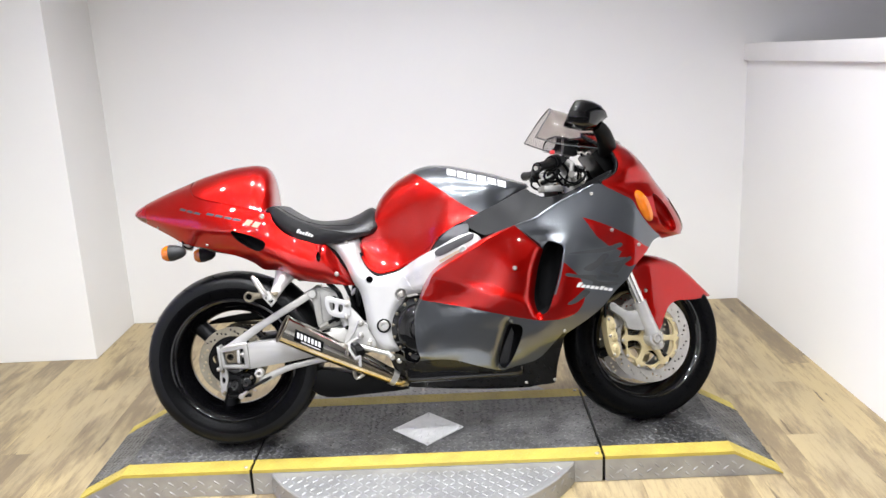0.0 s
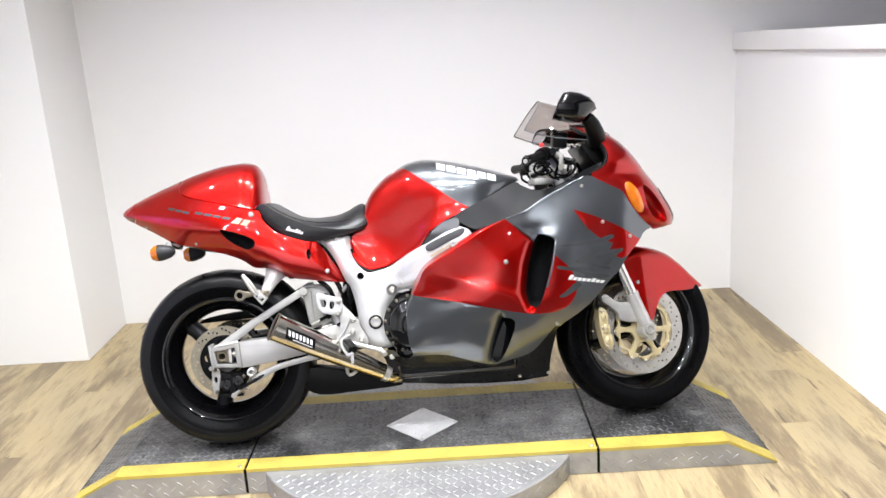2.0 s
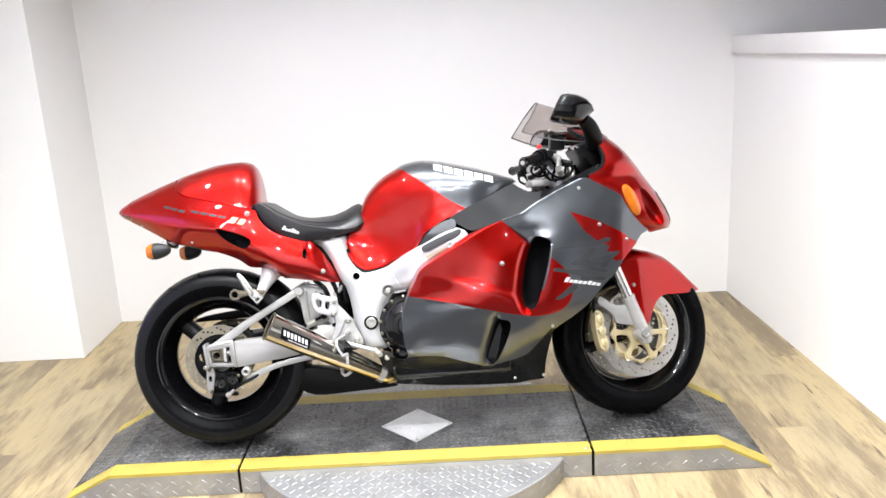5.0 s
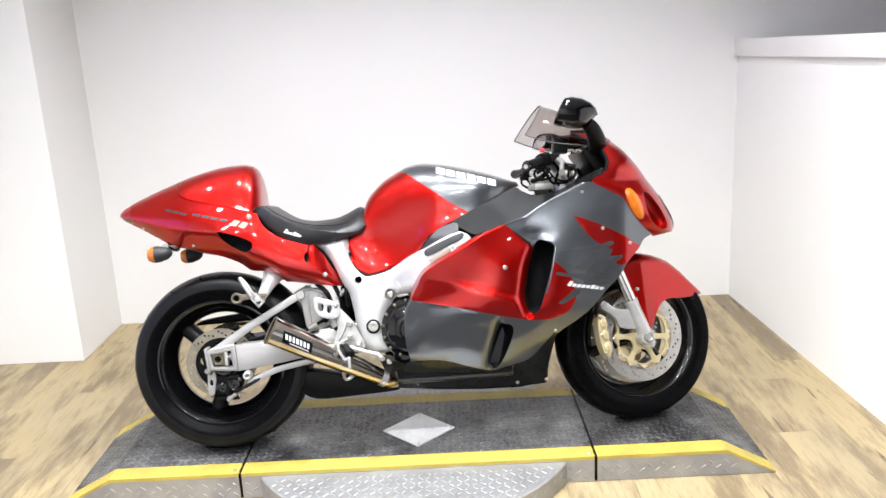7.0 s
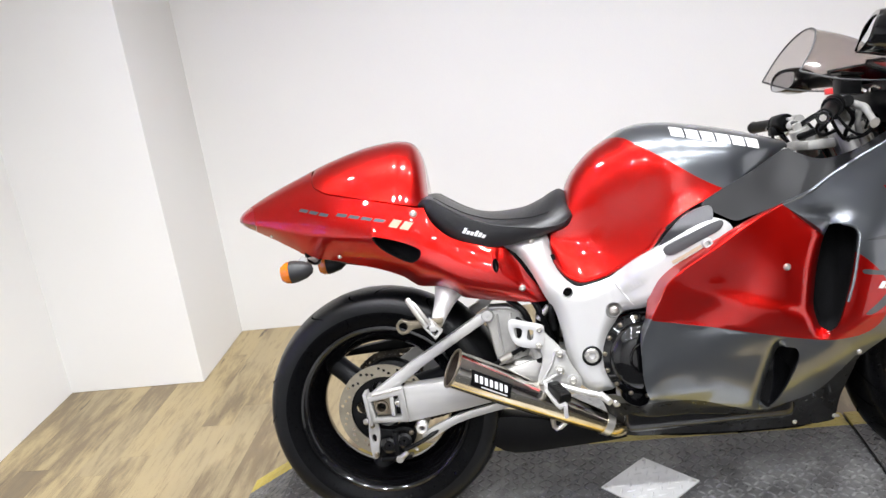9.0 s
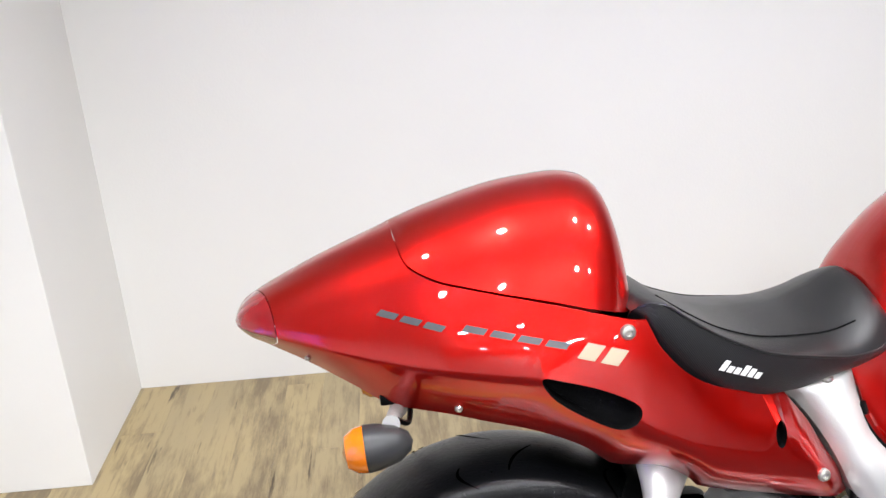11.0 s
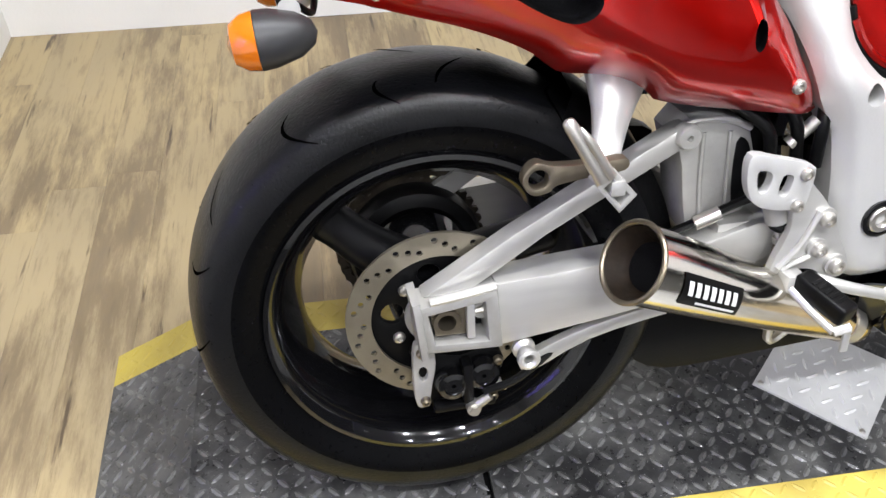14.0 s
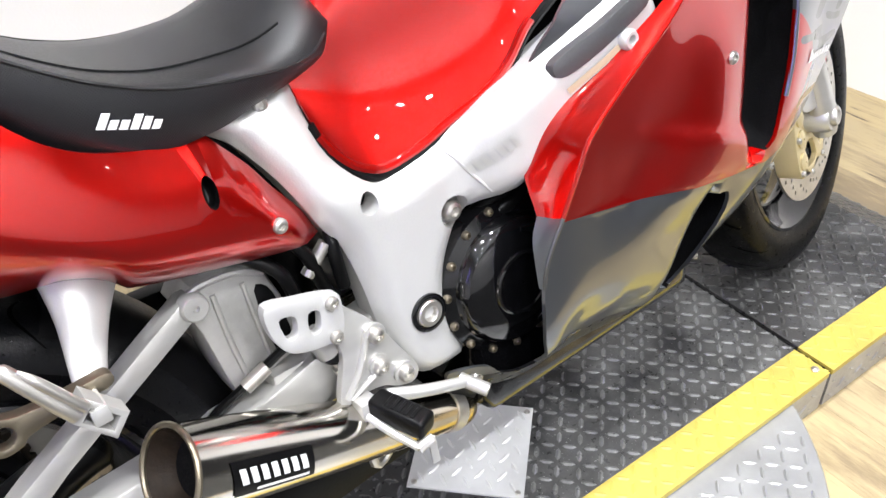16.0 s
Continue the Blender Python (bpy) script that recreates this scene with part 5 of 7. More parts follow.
nose_f = table((0.664, 1.60), (0.672, 1.630), (0.702, 1.632), (0.734, 1.623), (0.787, 1.594), (0.851, 1.554), (0.905, 1.515), (0.974, 1.457), (1.016, 1.408), (1.045, 1.365))
nose_w = table((0.664, 0.10), (0.675, 0.125), (0.689, 0.147), (0.737, 0.181), (0.777, 0.189), (0.807, 0.194), (0.862, 0.204), (0.906, 0.202), (0.94, 0.195), (0.973, 0.182), (1.016, 0.155), (1.045, 0.118))


def nose(v, z):
    a = min(max(v / 0.25, 0), 1) * math.pi / 2
    return nose_s(z) + (nose_f(z) - nose_s(z)) * math.sin(a) ** 0.95, nose_w(z) * max(math.cos(a), 0) ** 0.9, z


def nose_v(x, z):
    f = min(max((x - nose_s(z)) / (nose_f(z) - nose_s(z)), 0), 1)
    return 0.25 * math.asin(f ** (1 / 0.95)) / (math.pi / 2)


zs = np.linspace(0.6645, 1.0445, 44)
intake = [(nose_v(x, z), z) for x, z in smooth_loop([(1.492, 0.822), (1.520, 0.808), (1.558, 0.757), (1.583, 0.700), (1.560, 0.690), (1.520, 0.718), (1.500, 0.760)], 4)]
both_sides("nose_fairing", patch([(0.0, z) for z in zs] + [(0.25, z) for z in zs[::-1]], nose, 0.012, [intake]), RED, "candy red nose fairing")
both("air_intake", inset(intake, nose, 0.05, 0.8), RED, bike, "red air intake beside the headlamp")
lamp_loop = smooth_loop([(0.185, 0.80), (0.25, 0.80), (0.25, 0.69), (0.20, 0.695), (0.175, 0.74)], 4)
both("headlamp", patch(lamp_loop, lambda v, z: (nose(min(v, 0.25), z)[0] + 0.003, nose(min(v, 0.25), z)[1] + 0.002, z), 0.012, thick=0.001), CHROME, bike, "clear headlamp glass")
lens_ring = smooth_loop([(1.424, 0.834), (1.443, 0.836), (1.470, 0.804), (1.486, 0.756), (1.481, 0.731), (1.460, 0.738), (1.437, 0.777), (1.424, 0.812)], 4)


def indicator_skin(x, z):
    d = float(near(np.array([x]), np.array([z]), lens_ring)[0])
    return x, nose(nose_v(x, z), z)[1] + 0.002 + 0.006 * min(d / 0.012, 1) ** 0.6, z


both("indicator", patch(lens_ring, indicator_skin, 0.007, thick=0.004), AMBER, bike, "amber flush indicator lens")
inner = [(0.0, z) for z in np.linspace(0.87, 1.012, 20)] + [(0.23, z) for z in np.linspace(1.012, 0.87, 20)]
both_sides("inner_cowl", patch(inner, lambda v, z: (nose(v, z)[0] - 0.012, nose(v, z)[1] * 0.95, z - 0.003), 0.015), SATIN, "black inside of the nose fairing")
both("cowl_lip", tube([(nose_s(z) - 0.004, -nose_w(z) + 0.008, z) for z in np.linspace(0.876, 1.040, 26)], 0.007, 10, 2), SATIN, bike, "black rubber lip of the cockpit")
panel_out = surface((0.83, 0.762, 0.190), (0.90, 0.725, 0.215), (0.95, 0.822, 0.172), (1.0, 0.742, 0.218), (1.056, 0.866, 0.125), (1.13, 0.797, 0.206), (1.12, 0.838, 0.165), (1.218, 0.838, 0.203), (1.20, 0.86, 0.172), (1.30, 0.868, 0.199), (1.29, 0.89, 0.18), (0.87, 0.79, 0.186))
panel = smooth_loop([(0.828, 0.760), (0.872, 0.786), (0.960, 0.824), (1.050, 0.864), (1.075, 0.852), (1.12, 0.832), (1.19, 0.844), (1.25, 0.870), (1.31, 0.898), (1.352, 0.912), (1.30, 0.870), (1.218, 0.836), (1.13, 0.794), (1.071, 0.759), (0.999, 0.739), (0.93, 0.722), (0.895, 0.716), (0.855, 0.738)], 4)
both("inner_panel", patch(panel, lambda x, z: (x, panel_out(x, z), z), 0.012), INNER, bike, "dark satin inner fairing panel")
both("knee_panel", patch(smooth_loop([(0.718, 0.668), (0.735, 0.700), (0.774, 0.737), (0.815, 0.755), (0.843, 0.754), (0.836, 0.716), (0.80, 0.702), (0.756, 0.686)], 4), lambda x, z: (x, 0.212 + 0.22 * (x - 0.72) - 0.3 * abs(z - 0.71), z), 0.01), KNEE, bike, "dark grey trim under the tank")


# windscreen
def screen():
    centre = spline([(1.412, 1.016), (1.33, 1.078), (1.25, 1.124), (1.174, 1.151)], 6)
    rim_ = spline([(1.372, 0.985, 0.150), (1.28, 0.995, 0.162), (1.18, 1.012, 0.158), (1.098, 1.042, 0.140)], 6)
    verts, faces, m = [], [], 13
    for lift in (0.0, -0.0025):
        for c, e in zip(centre, rim_):
            for k in range(m):
                a = math.pi * (k / (m - 1) - 0.5)
                f = max(math.cos(a), 0) ** 0.75
                verts.append((e[0] + (c[0] - e[0]) * f + lift, e[2] * math.sin(a), e[1] + (c[1] - e[1]) * f + lift))
    k1 = len(centre) * m
    for i in range(len(centre) - 1):
        for k in range(m - 1):
            q = (i * m + k, (i + 1) * m + k, (i + 1) * m + k + 1, i * m + k + 1)
            faces += [q, tuple(k1 + j for j in q[::-1])]
    edge_ = [i * m for i in range(len(centre))] + [(len(centre) - 1) * m + k for k in range(1, m)] + [i * m + m - 1 for i in range(len(centre) - 2, -1, -1)] + [k for k in range(m - 2, 0, -1)]
    faces += [(a, b, k1 + b, k1 + a) for a, b in zip(edge_, edge_[1:] + edge_[:1])]
    bm = raw(verts, faces)
    bmesh.ops.recalc_face_normals(bm, faces=bm.faces)
    return bm


glass = part("windscreen", screen(), SMOKED, bike, "lightly smoked clear windscreen")
glass.visible_shadow = False
rim_path = [(1.372, -0.150, 0.985), (1.28, -0.162, 0.995), (1.18, -0.158, 1.012), (1.098, -0.140, 1.042)]
part("screen_edge", join(tube(rim_path, 0.0022, 6, 6), flipped(tube(rim_path, 0.0022, 6, 6)), tube([(1.098 + 0.076 * max(math.cos(a), 0) ** 0.75, 0.140 * math.sin(a), 1.042 + 0.109 * max(math.cos(a), 0) ** 0.75) for a in np.linspace(-math.pi / 2, math.pi / 2, 15)], 0.0022, 6, 2)), GREYPAD, glass, "dark polished edge of the windscreen")
ob = part("screen_cowl", tube([(1.262, -0.120, 1.044), (1.32, -0.085, 1.046), (1.362, 0, 1.047), (1.32, 0.085, 1.046), (1.262, 0.120, 1.044)], 0.006, 8), SATIN, bike)


def mirror_pod():
    """A rounded mirror housing that tapers forward from its glass to the stalk."""
    verts, faces, m = [], [], 20
    secs = [(1.190, 0.302, 1.096, 0.060, 0.036), (1.196, 0.300, 1.099, 0.068, 0.043), (1.217, 0.296, 1.098, 0.071, 0.046), (1.248, 0.290, 1.090, 0.067, 0.047), (1.276, 0.281, 1.082, 0.055, 0.040), (1.291, 0.273, 1.075, 0.038, 0.029), (1.297, 0.269, 1.071, 0.016, 0.013)]
    for x, s, z, ry, rz in secs:
        for k in range(m):
            a = 2 * math.pi * k / m
            c, d = math.cos(a), math.sin(a)
            verts.append((x + 0.02 * d, -s + ry * math.copysign(abs(c) ** 0.75, c), z + rz * math.copysign(abs(d) ** 0.75, d)))
    faces = [(i * m + k, i * m + (k + 1) % m, (i + 1) * m + (k + 1) % m, (i + 1) * m + k) for i in range(len(secs) - 1) for k in range(m)]
    faces += [tuple(range((len(secs) - 1) * m, len(secs) * m))]
    bm = raw(verts, faces)
    bmesh.ops.recalc_face_normals(bm, faces=bm.faces)
    face = raw([(v[0] + 0.004, v[1], v[2]) for v in verts[:m]], [tuple(range(m))[::-1]])
    return bm, face


pod, face = mirror_pod()
RIGHT = Matrix.Translation((1.245, -0.29, 1.09)) @ Matrix.Rotation(radians(-12), 4, "Z") @ Matrix.Translation((-1.245, 0.29, -1.09))
LEFT = Matrix.Translation((1.258, 0.395, 1.045)) @ Matrix.Rotation(radians(24), 4, "Z") @ Matrix.Scale(0.78, 4) @ Matrix.Translation((-1.22, -0.296, -1.092))
for side, (p, g) in enumerate(((moved(pod.copy(), RIGHT), moved(face.copy(), RIGHT)), (moved(flipped(pod), LEFT), moved(flipped(face), LEFT)))):
    body = part("mirror", p, BLACK, bike, "gloss black rear-view mirror")
    part("mirror_glass", g, MIRROR_GLASS, body)
    stalk = tube([(1.284, -0.266, 1.062), (1.310, -0.236, 1.040), (1.332, -0.192, 1.010), (1.345, -0.150, 0.985)], [0.022, 0.027, 0.031, 0.034], 16, 5, 0.8) if side == 0 else tube([(1.305, 0.36, 1.03), (1.335, 0.27, 1.03), (1.352, 0.20, 1.015), (1.368, 0.150, 0.990)], [0.016, 0.022, 0.028, 0.034], 14, 5, 0.8)
    part("stalk", stalk, SATIN, body)

# ---- front fork, fender and brakes ----
fender = Shell(
    table((1.426, 0.572), (1.44, 0.594), (1.49, 0.604), (1.532, 0.599), (1.613, 0.572), (1.672, 0.528), (1.711, 0.488), (1.745, 0.456), (1.770, 0.436)),
    table((1.426, 0.53), (1.49, 0.545), (1.532, 0.54), (1.613, 0.515), (1.672, 0.478), (1.711, 0.456), (1.745, 0.441), (1.770, 0.432)),
    table((1.426, 0.505), (1.442, 0.423), (1.470, 0.360), (1.490, 0.322), (1.498, 0.317), (1.520, 0.336), (1.538, 0.375), (1.565, 0.412), (1.606, 0.426), (1.668, 0.424), (1.727, 0.427), (1.770, 0.430)),
    table((1.426, 0.074), (1.50, 0.086), (1.60, 0.080), (1.68, 0.070), (1.73, 0.056), (1.770, 0.030)),
    table((1.426, 0.078), (1.50, 0.098), (1.60, 0.082), (1.68, 0.068), (1.73, 0.054), (1.770, 0.028)), 0.75, 1.3)
xs = np.linspace(1.4265, 1.7695, 60)

half = patch([(x, 0.0) for x in xs] + [(x, K) for x in xs[::-1]], fender.at, 0.011)
mud = both_sides("front_fender", half, RED, "candy red front mudguard")
mud.matrix_basis = STEER
for side in (0, 1):
    b = bolt(1.473, fender.out(1.473, 0.470), 0.470, 0.007, 0.006)
    part("fender_bolt", steered(b if side == 0 else flipped(b)), STEEL, bike)


def fork_leg():
    """One leg as lower slider, polished stanchion, and caliper lug."""
    low = tube([(1.498, -0.100, 0.262), (1.486, -0.100, 0.300), (1.450, -0.100, 0.395), (1.437, -0.100, 0.432)], [0.021, 0.0265, 0.0245, 0.0255], 20)
    foot = lathe([(0.018, 0.03), (0.031, 0.028), (0.031, -0.018), (0.026, -0.026), (0.018, -0.026)], 24, (1.485, -0.094, 0.298))
    lug = plate(smooth_loop([(1.318, 0.428), (1.332, 0.438), (1.375, 0.408), (1.41, 0.402), (1.445, 0.40), (1.462, 0.34), (1.435, 0.330), (1.385, 0.342), (1.375, 0.368), (1.345, 0.395), (1.322, 0.412)], 3), 0.088, 0.106, 0.004)
    return join(low, foot, lug), tube([(1.439, -0.100, 0.425), (1.255, -0.100, 0.905)], 0.0215, 20)


CAL = Matrix.Translation((1.314, 0, 0.318)) @ Matrix.Rotation(radians(-6), 4, "Y") @ Matrix.Diagonal((0.66, 1, 0.86, 1)) @ Matrix.Translation((-1.360, 0, -0.340))


def caliper():
    """A six-piston caliper: a long curved body with three bosses, a bridge and its screws."""
    body = plate(smooth_loop([(1.352, 0.428), (1.380, 0.416), (1.386, 0.390), (1.380, 0.360), (1.388, 0.340), (1.384, 0.318), (1.392, 0.296), (1.386, 0.268), (1.366, 0.252), (1.346, 0.262), (1.336, 0.30), (1.332, 0.35), (1.338, 0.40)], 3), 0.080, 0.122, 0.006)
    for z in (0.388, 0.340, 0.290):
        body = join(body, lathe([(0.003, 0), (0.0200, 0), (0.0200, -0.006), (0.012, -0.009), (0.003, -0.009)], 20, (1.366, -0.119, z)))
    return moved(body, CAL)


leg, tube_up = fork_leg()
for side in (0, 1):
    turn = (lambda b: b) if side == 0 else flipped
    lg = part("fork_slider", steered(turn(leg.copy())), ALU, bike, "silver front fork leg")
    part("stanchion", steered(turn(tube_up.copy())), CHROME, lg, "chromed fork tube")
    part("axle_nut", steered(turn(lathe([(0.0095, 0), (0.019, 0), (0.019, -0.006), (0.016, -0.010), (0.0115, -0.010), (0.0105, -0.004), (0.0095, -0.004)], 20, (1.485, -0.120, 0.298)))), STEEL, lg)
    part("axle_bore", steered(turn(lathe([(0.0005, 0.002), (0.0100, 0.002), (0.0100, -0.001), (0.0005, -0.001)], 16, (1.485, -0.1195, 0.298)))), MESHBLACK, lg)
    part("pinch_bolt", steered(turn(tube([(1.505, -0.112, 0.266), (1.492, -0.112, 0.262)], 0.007, 6, 2))), STEEL, lg)
    cal = part("brake_caliper", steered(turn(caliper())), GOLD, bike, "pale gold six-piston brake caliper")
    for x, z in ((1.352, 0.415), (1.352, 0.268), (1.345, 0.345)):
        part("caliper_bolt", steered(turn(moved(bolt(x, 0.122, z, 0.007, 0.007), CAL))), STEEL, cal)
    part("brake_hose", steered(turn(tube([(1.300, -0.105, 0.385), (1.300, -0.115, 0.44), (1.35, -0.11, 0.52), (1.33, -0.09, 0.60), (1.27, -0.07, 0.72)], 0.0055, 8))), SATIN, bike)

# ---- handlebar and cockpit ----
# the bars, as they stand with the steering turned
part("top_clamp", join(box(1.135, 1.205, -0.05, 0.11, 0.850, 0.874, 0.007), tube([(1.165, 0.03, 0.872), (1.160, 0.03, 0.892)], 0.019, 18)), ALU_DULL, bike, "silver upper fork clamp")
part("clamp_nut", tube([(1.185, 0.045, 0.870), (1.180, 0.045, 0.888)], 0.014, 6, 2), CHROME, bike)
for side, s in (("near", -1), ("far", 1)):
    dx = 0.0 if s < 0 else -0.05
    part("fork_cap", join(tube([(1.236 + dx, s * 0.085, 0.828), (1.208 + dx, s * 0.075, 0.905)], 0.0245, 22), tube([(1.208 + dx, s * 0.075, 0.904), (1.203 + dx, s * 0.074, 0.920)], 0.012, 6)), ALU, bike, "silver fork top with clip-on clamp")
BARS = (((1.195, -0.100, 0.945), (1.150, -0.185, 0.950), (1.064, -0.345, 0.926)), ((1.165, 0.100, 0.915), (1.150, 0.185, 0.925), (1.115, 0.330, 0.922)))
for (a, b, c), s in zip(BARS, (-1, 1)):
    a, b, c = Vector(a), Vector(b), Vector(c)
    bar = part("handlebar", tube([a, b, c], 0.011, 14), BLACK, bike, "black clip-on handlebar")
    part("bar_clamp", join(tube([a + Vector((0.02, -s * 0.02, -0.03)), a], 0.017, 14), tube([a + Vector((0.004, 0, -0.012)), a.lerp(b, 0.35)], 0.015, 12)), ALU_DULL, bar, "silver handlebar clamp")
    part("grip", tube([b.lerp(c, 0.10), b.lerp(c, 0.16), b.lerp(c, 0.2), b.lerp(c, 0.88), b.lerp(c, 0.9)], [0.023, 0.0235, 0.0165, 0.0165, 0.018], 18, 4), SATIN, bar, "black ribbed rubber grip")
    part("bar_end", tube([b.lerp(c, 0.9), b.lerp(c, 1.0)], [0.0165, 0.0135], 16), BLACK, bar)
    part("bar_end_bolt", tube([b.lerp(c, 0.995), b.lerp(c, 1.008)], 0.008, 6), STEEL, bar)
    d = (c - b).normalized()
    part("switch_housing", join(tube([b - d * 0.034, b - d * 0.030, b + d * 0.010, b + d * 0.014], [0.019, 0.025, 0.025, 0.02], 14, 3), moved(box(-0.02, 0.018, -0.014, 0.014, -0.012, 0.014, 0.005), Matrix.Translation(b + Vector((-0.012, 0, -0.02))))), SATIN, bar, "black switch housing")
    part("switch_lever", moved(box(-0.014, 0.006, -0.005, 0.005, -0.004, 0.004, 0.002), Matrix.Translation(b + Vector((-0.024, s * 0.004, -0.010)))), BLACK, bar)
    part("master_cylinder", join(tube([a.lerp(b, 0.25) + Vector((0.02, 0, 0.012)), b + Vector((0.03, s * 0.01, 0.008))], 0.013, 14), moved(box(-0.012, 0.012, -0.014, 0.014, -0.010, 0.012, 0.004), Matrix.Translation(a.lerp(b, 0.6) + Vector((0.012, 0, 0.006))))), ALU_DULL if s > 0 else SATIN, bar)
    part("lever", tube([b + Vector((0.040, -s * 0.02, 0.004)), b + Vector((0.055, s * 0.03, -0.010)), b + Vector((0.046, s * 0.075, -0.026)), b + Vector((0.036, s * 0.120, -0.044)), b + Vector((0.035, s * 0.128, -0.048))], [0.010, 0.0085, 0.0065, 0.0075, 0.011], 12, 5, 1.2), ALU, bar, "silver control lever")
    part("lever_pivot", tube([b + Vector((0.042, -s * 0.022, -0.010)), b + Vector((0.042, -s * 0.022, 0.016))], 0.009, 12), ALU, bar)
    for k, (r, way_) in enumerate(((0.0055, ((0.03, 0, -0.005), (0.055, -0.03, -0.035), (0.05, -0.07, -0.07), (0.07, -0.09, -0.09))), (0.0045, ((-0.01, 0, -0.02), (0.012, -0.02, -0.055), (0.04, -0.05, -0.08), (0.07, -0.08, -0.075))),
                                   (0.0045, ((-0.015, 0.01, -0.012), (-0.03, -0.03, -0.045), (0.0, -0.075, -0.065), (0.05, -0.10, -0.055))), (0.004, ((0.015, 0, 0.012), (0.05, -0.02, 0.005), (0.085, -0.02, -0.03), (0.09, -0.05, -0.06))),
                                   (0.0035, ((0.0, 0.005, -0.015), (0.03, 0.01, -0.06), (0.07, -0.01, -0.075), (0.10, -0.04, -0.06))))):
        part("control_cable", tube([b + Vector((x, -s * -y, z)) for x, y, z in way_], r, 8), SATIN, bar)
res = part("fluid_reservoir", moved(box(-0.026, 0.026, -0.026, 0.026, -0.024, 0.020, 0.007), Matrix.Translation((1.226, -0.085, 0.998)) @ Matrix.Rotation(radians(8), 4, "Y")), SATIN, bike, "black brake fluid reservoir")
part("reservoir_cap", moved(box(-0.028, 0.028, -0.028, 0.028, 0.0205, 0.029, 0.003), Matrix.Translation((1.226, -0.085, 0.998)) @ Matrix.Rotation(radians(8), 4, "Y")), BLACK, res)
part("reservoir_bracket", tube([(1.222, -0.085, 0.975), (1.210, -0.095, 0.955), (1.200, -0.10, 0.945)], 0.006, 8), STEEL, res)
part("stop_button", moved(box(-0.008, 0.008, -0.008, 0.008, -0.006, 0.008, 0.003), Matrix.Translation((1.150, -0.165, 0.984))), material("red_plastic", (0.50, 0.02, 0.02), 0.4), bike, "red engine stop button")
part("wiring_loom", join(tube([(1.14, 0.02, 0.885), (1.17, -0.04, 0.90), (1.20, -0.03, 0.93), (1.25, 0.02, 0.93), (1.30, 0.03, 0.92)], 0.009, 10), tube([(1.15, 0.10, 0.90), (1.19, 0.06, 0.93), (1.24, 0.05, 0.945), (1.30, 0.02, 0.93)], 0.007, 8), tube([(1.20, -0.12, 0.87), (1.24, -0.13, 0.875), (1.27, -0.12, 0.90), (1.262, -0.11, 0.925), (1.235, -0.105, 0.92)], 0.005, 8)), SATIN, bike, "black cables and wiring behind the screen")
part("brake_hose", tube([(1.205, -0.130, 0.955), (1.222, -0.150, 0.940), (1.218, -0.145, 0.905), (1.235, -0.12, 0.87), (1.27, -0.10, 0.80)], 0.0075, 10), ALU_DULL, bike, "braided steel brake hose")
part("instrument_panel", moved(box(-0.02, 0.03, -0.13, 0.13, -0.05, 0.05, 0.014), Matrix.Translation((1.335, 0, 0.945)) @ Matrix.Rotation(radians(-35), 4, "Y")), SATIN, bike, "black instrument cluster")
for y, r in ((-0.07, 0.04), (0.02, 0.048), (0.095, 0.03)):
    part("dial_ring", moved(lathe([(r, 0), (r + 0.004, 0), (r + 0.004, 0.006), (r, 0.006)], 28), Matrix.Translation((1.314, y, 0.950)) @ Matrix.Rotation(radians(-35), 4, "Y") @ Matrix.Rotation(radians(-90), 4, "Z")), CHROME, bike)
part("steering_head", tube([(1.245, 0, 0.90), (1.30, 0, 0.76), (1.33, 0, 0.68)], 0.045, 18), FRAME, bike)

# ---- frame and engine ----
frame_outline = smooth_loop([(0.347, 0.716), (0.41, 0.728), (0.462, 0.728), (0.470, 0.690), (0.478, 0.640), (0.509, 0.600), (0.538, 0.591), (0.607, 0.612), (0.680, 0.645), (0.745, 0.672), (0.80, 0.698), (0.840, 0.712), (0.868, 0.716), (0.900, 0.698), (0.90, 0.655), (0.81, 0.595), (0.735, 0.548), (0.690, 0.525), (0.629, 0.519), (0.603, 0.490), (0.584, 0.451),
                             (0.577, 0.393), (0.588, 0.340), (0.580, 0.326), (0.535, 0.326), (0.508, 0.345), (0.492, 0.380), (0.480, 0.430), (0.474, 0.480), (0.462, 0.537), (0.441, 0.577), (0.417, 0.634), (0.383, 0.688)], 3)
frame_flare = table((0.60, 0.0), (0.63, 0.010), (0.66, 0.030), (0.69, 0.044), (0.75, 0.060), (0.82, 0.080), (0.90, 0.086))
frame_lean = table((0.50, 0.0), (0.59, 0.0), (0.64, 0.012), (0.73, 0.042))
frame_roll = rolled([frame_outline + frame_outline[:1]], 0.030, 0.022)


def flare(x, z, out):
    """The spars spread outwards towards the steering head; the seat arms lean in."""
    f = frame_flare(x)
    lean = frame_lean(z) * min(max((0.60 - x) / 0.08, 0), 1)
    return x - 0.225 * f, out + f - lean, z + 0.135 * f


def frame_skin(x, z, lift=0.0):
    return flare(x, z, 0.169 - frame_roll(x, z) + lift)


def flared(bm):
    for v in bm.verts:
        x, out, z = flare(v.co.x, v.co.z, -v.co.y)
        v.co = (x, -out, z)
    return bm


holes = [ring_of(0.497, 0.582, 0.0125, n=18), ring_of(0.603, 0.526, 0.021, n=20)]
both("frame", patch(frame_outline, frame_skin, 0.009, holes, (), 0.035), FRAME, bike, "silver twin-spar aluminium frame")
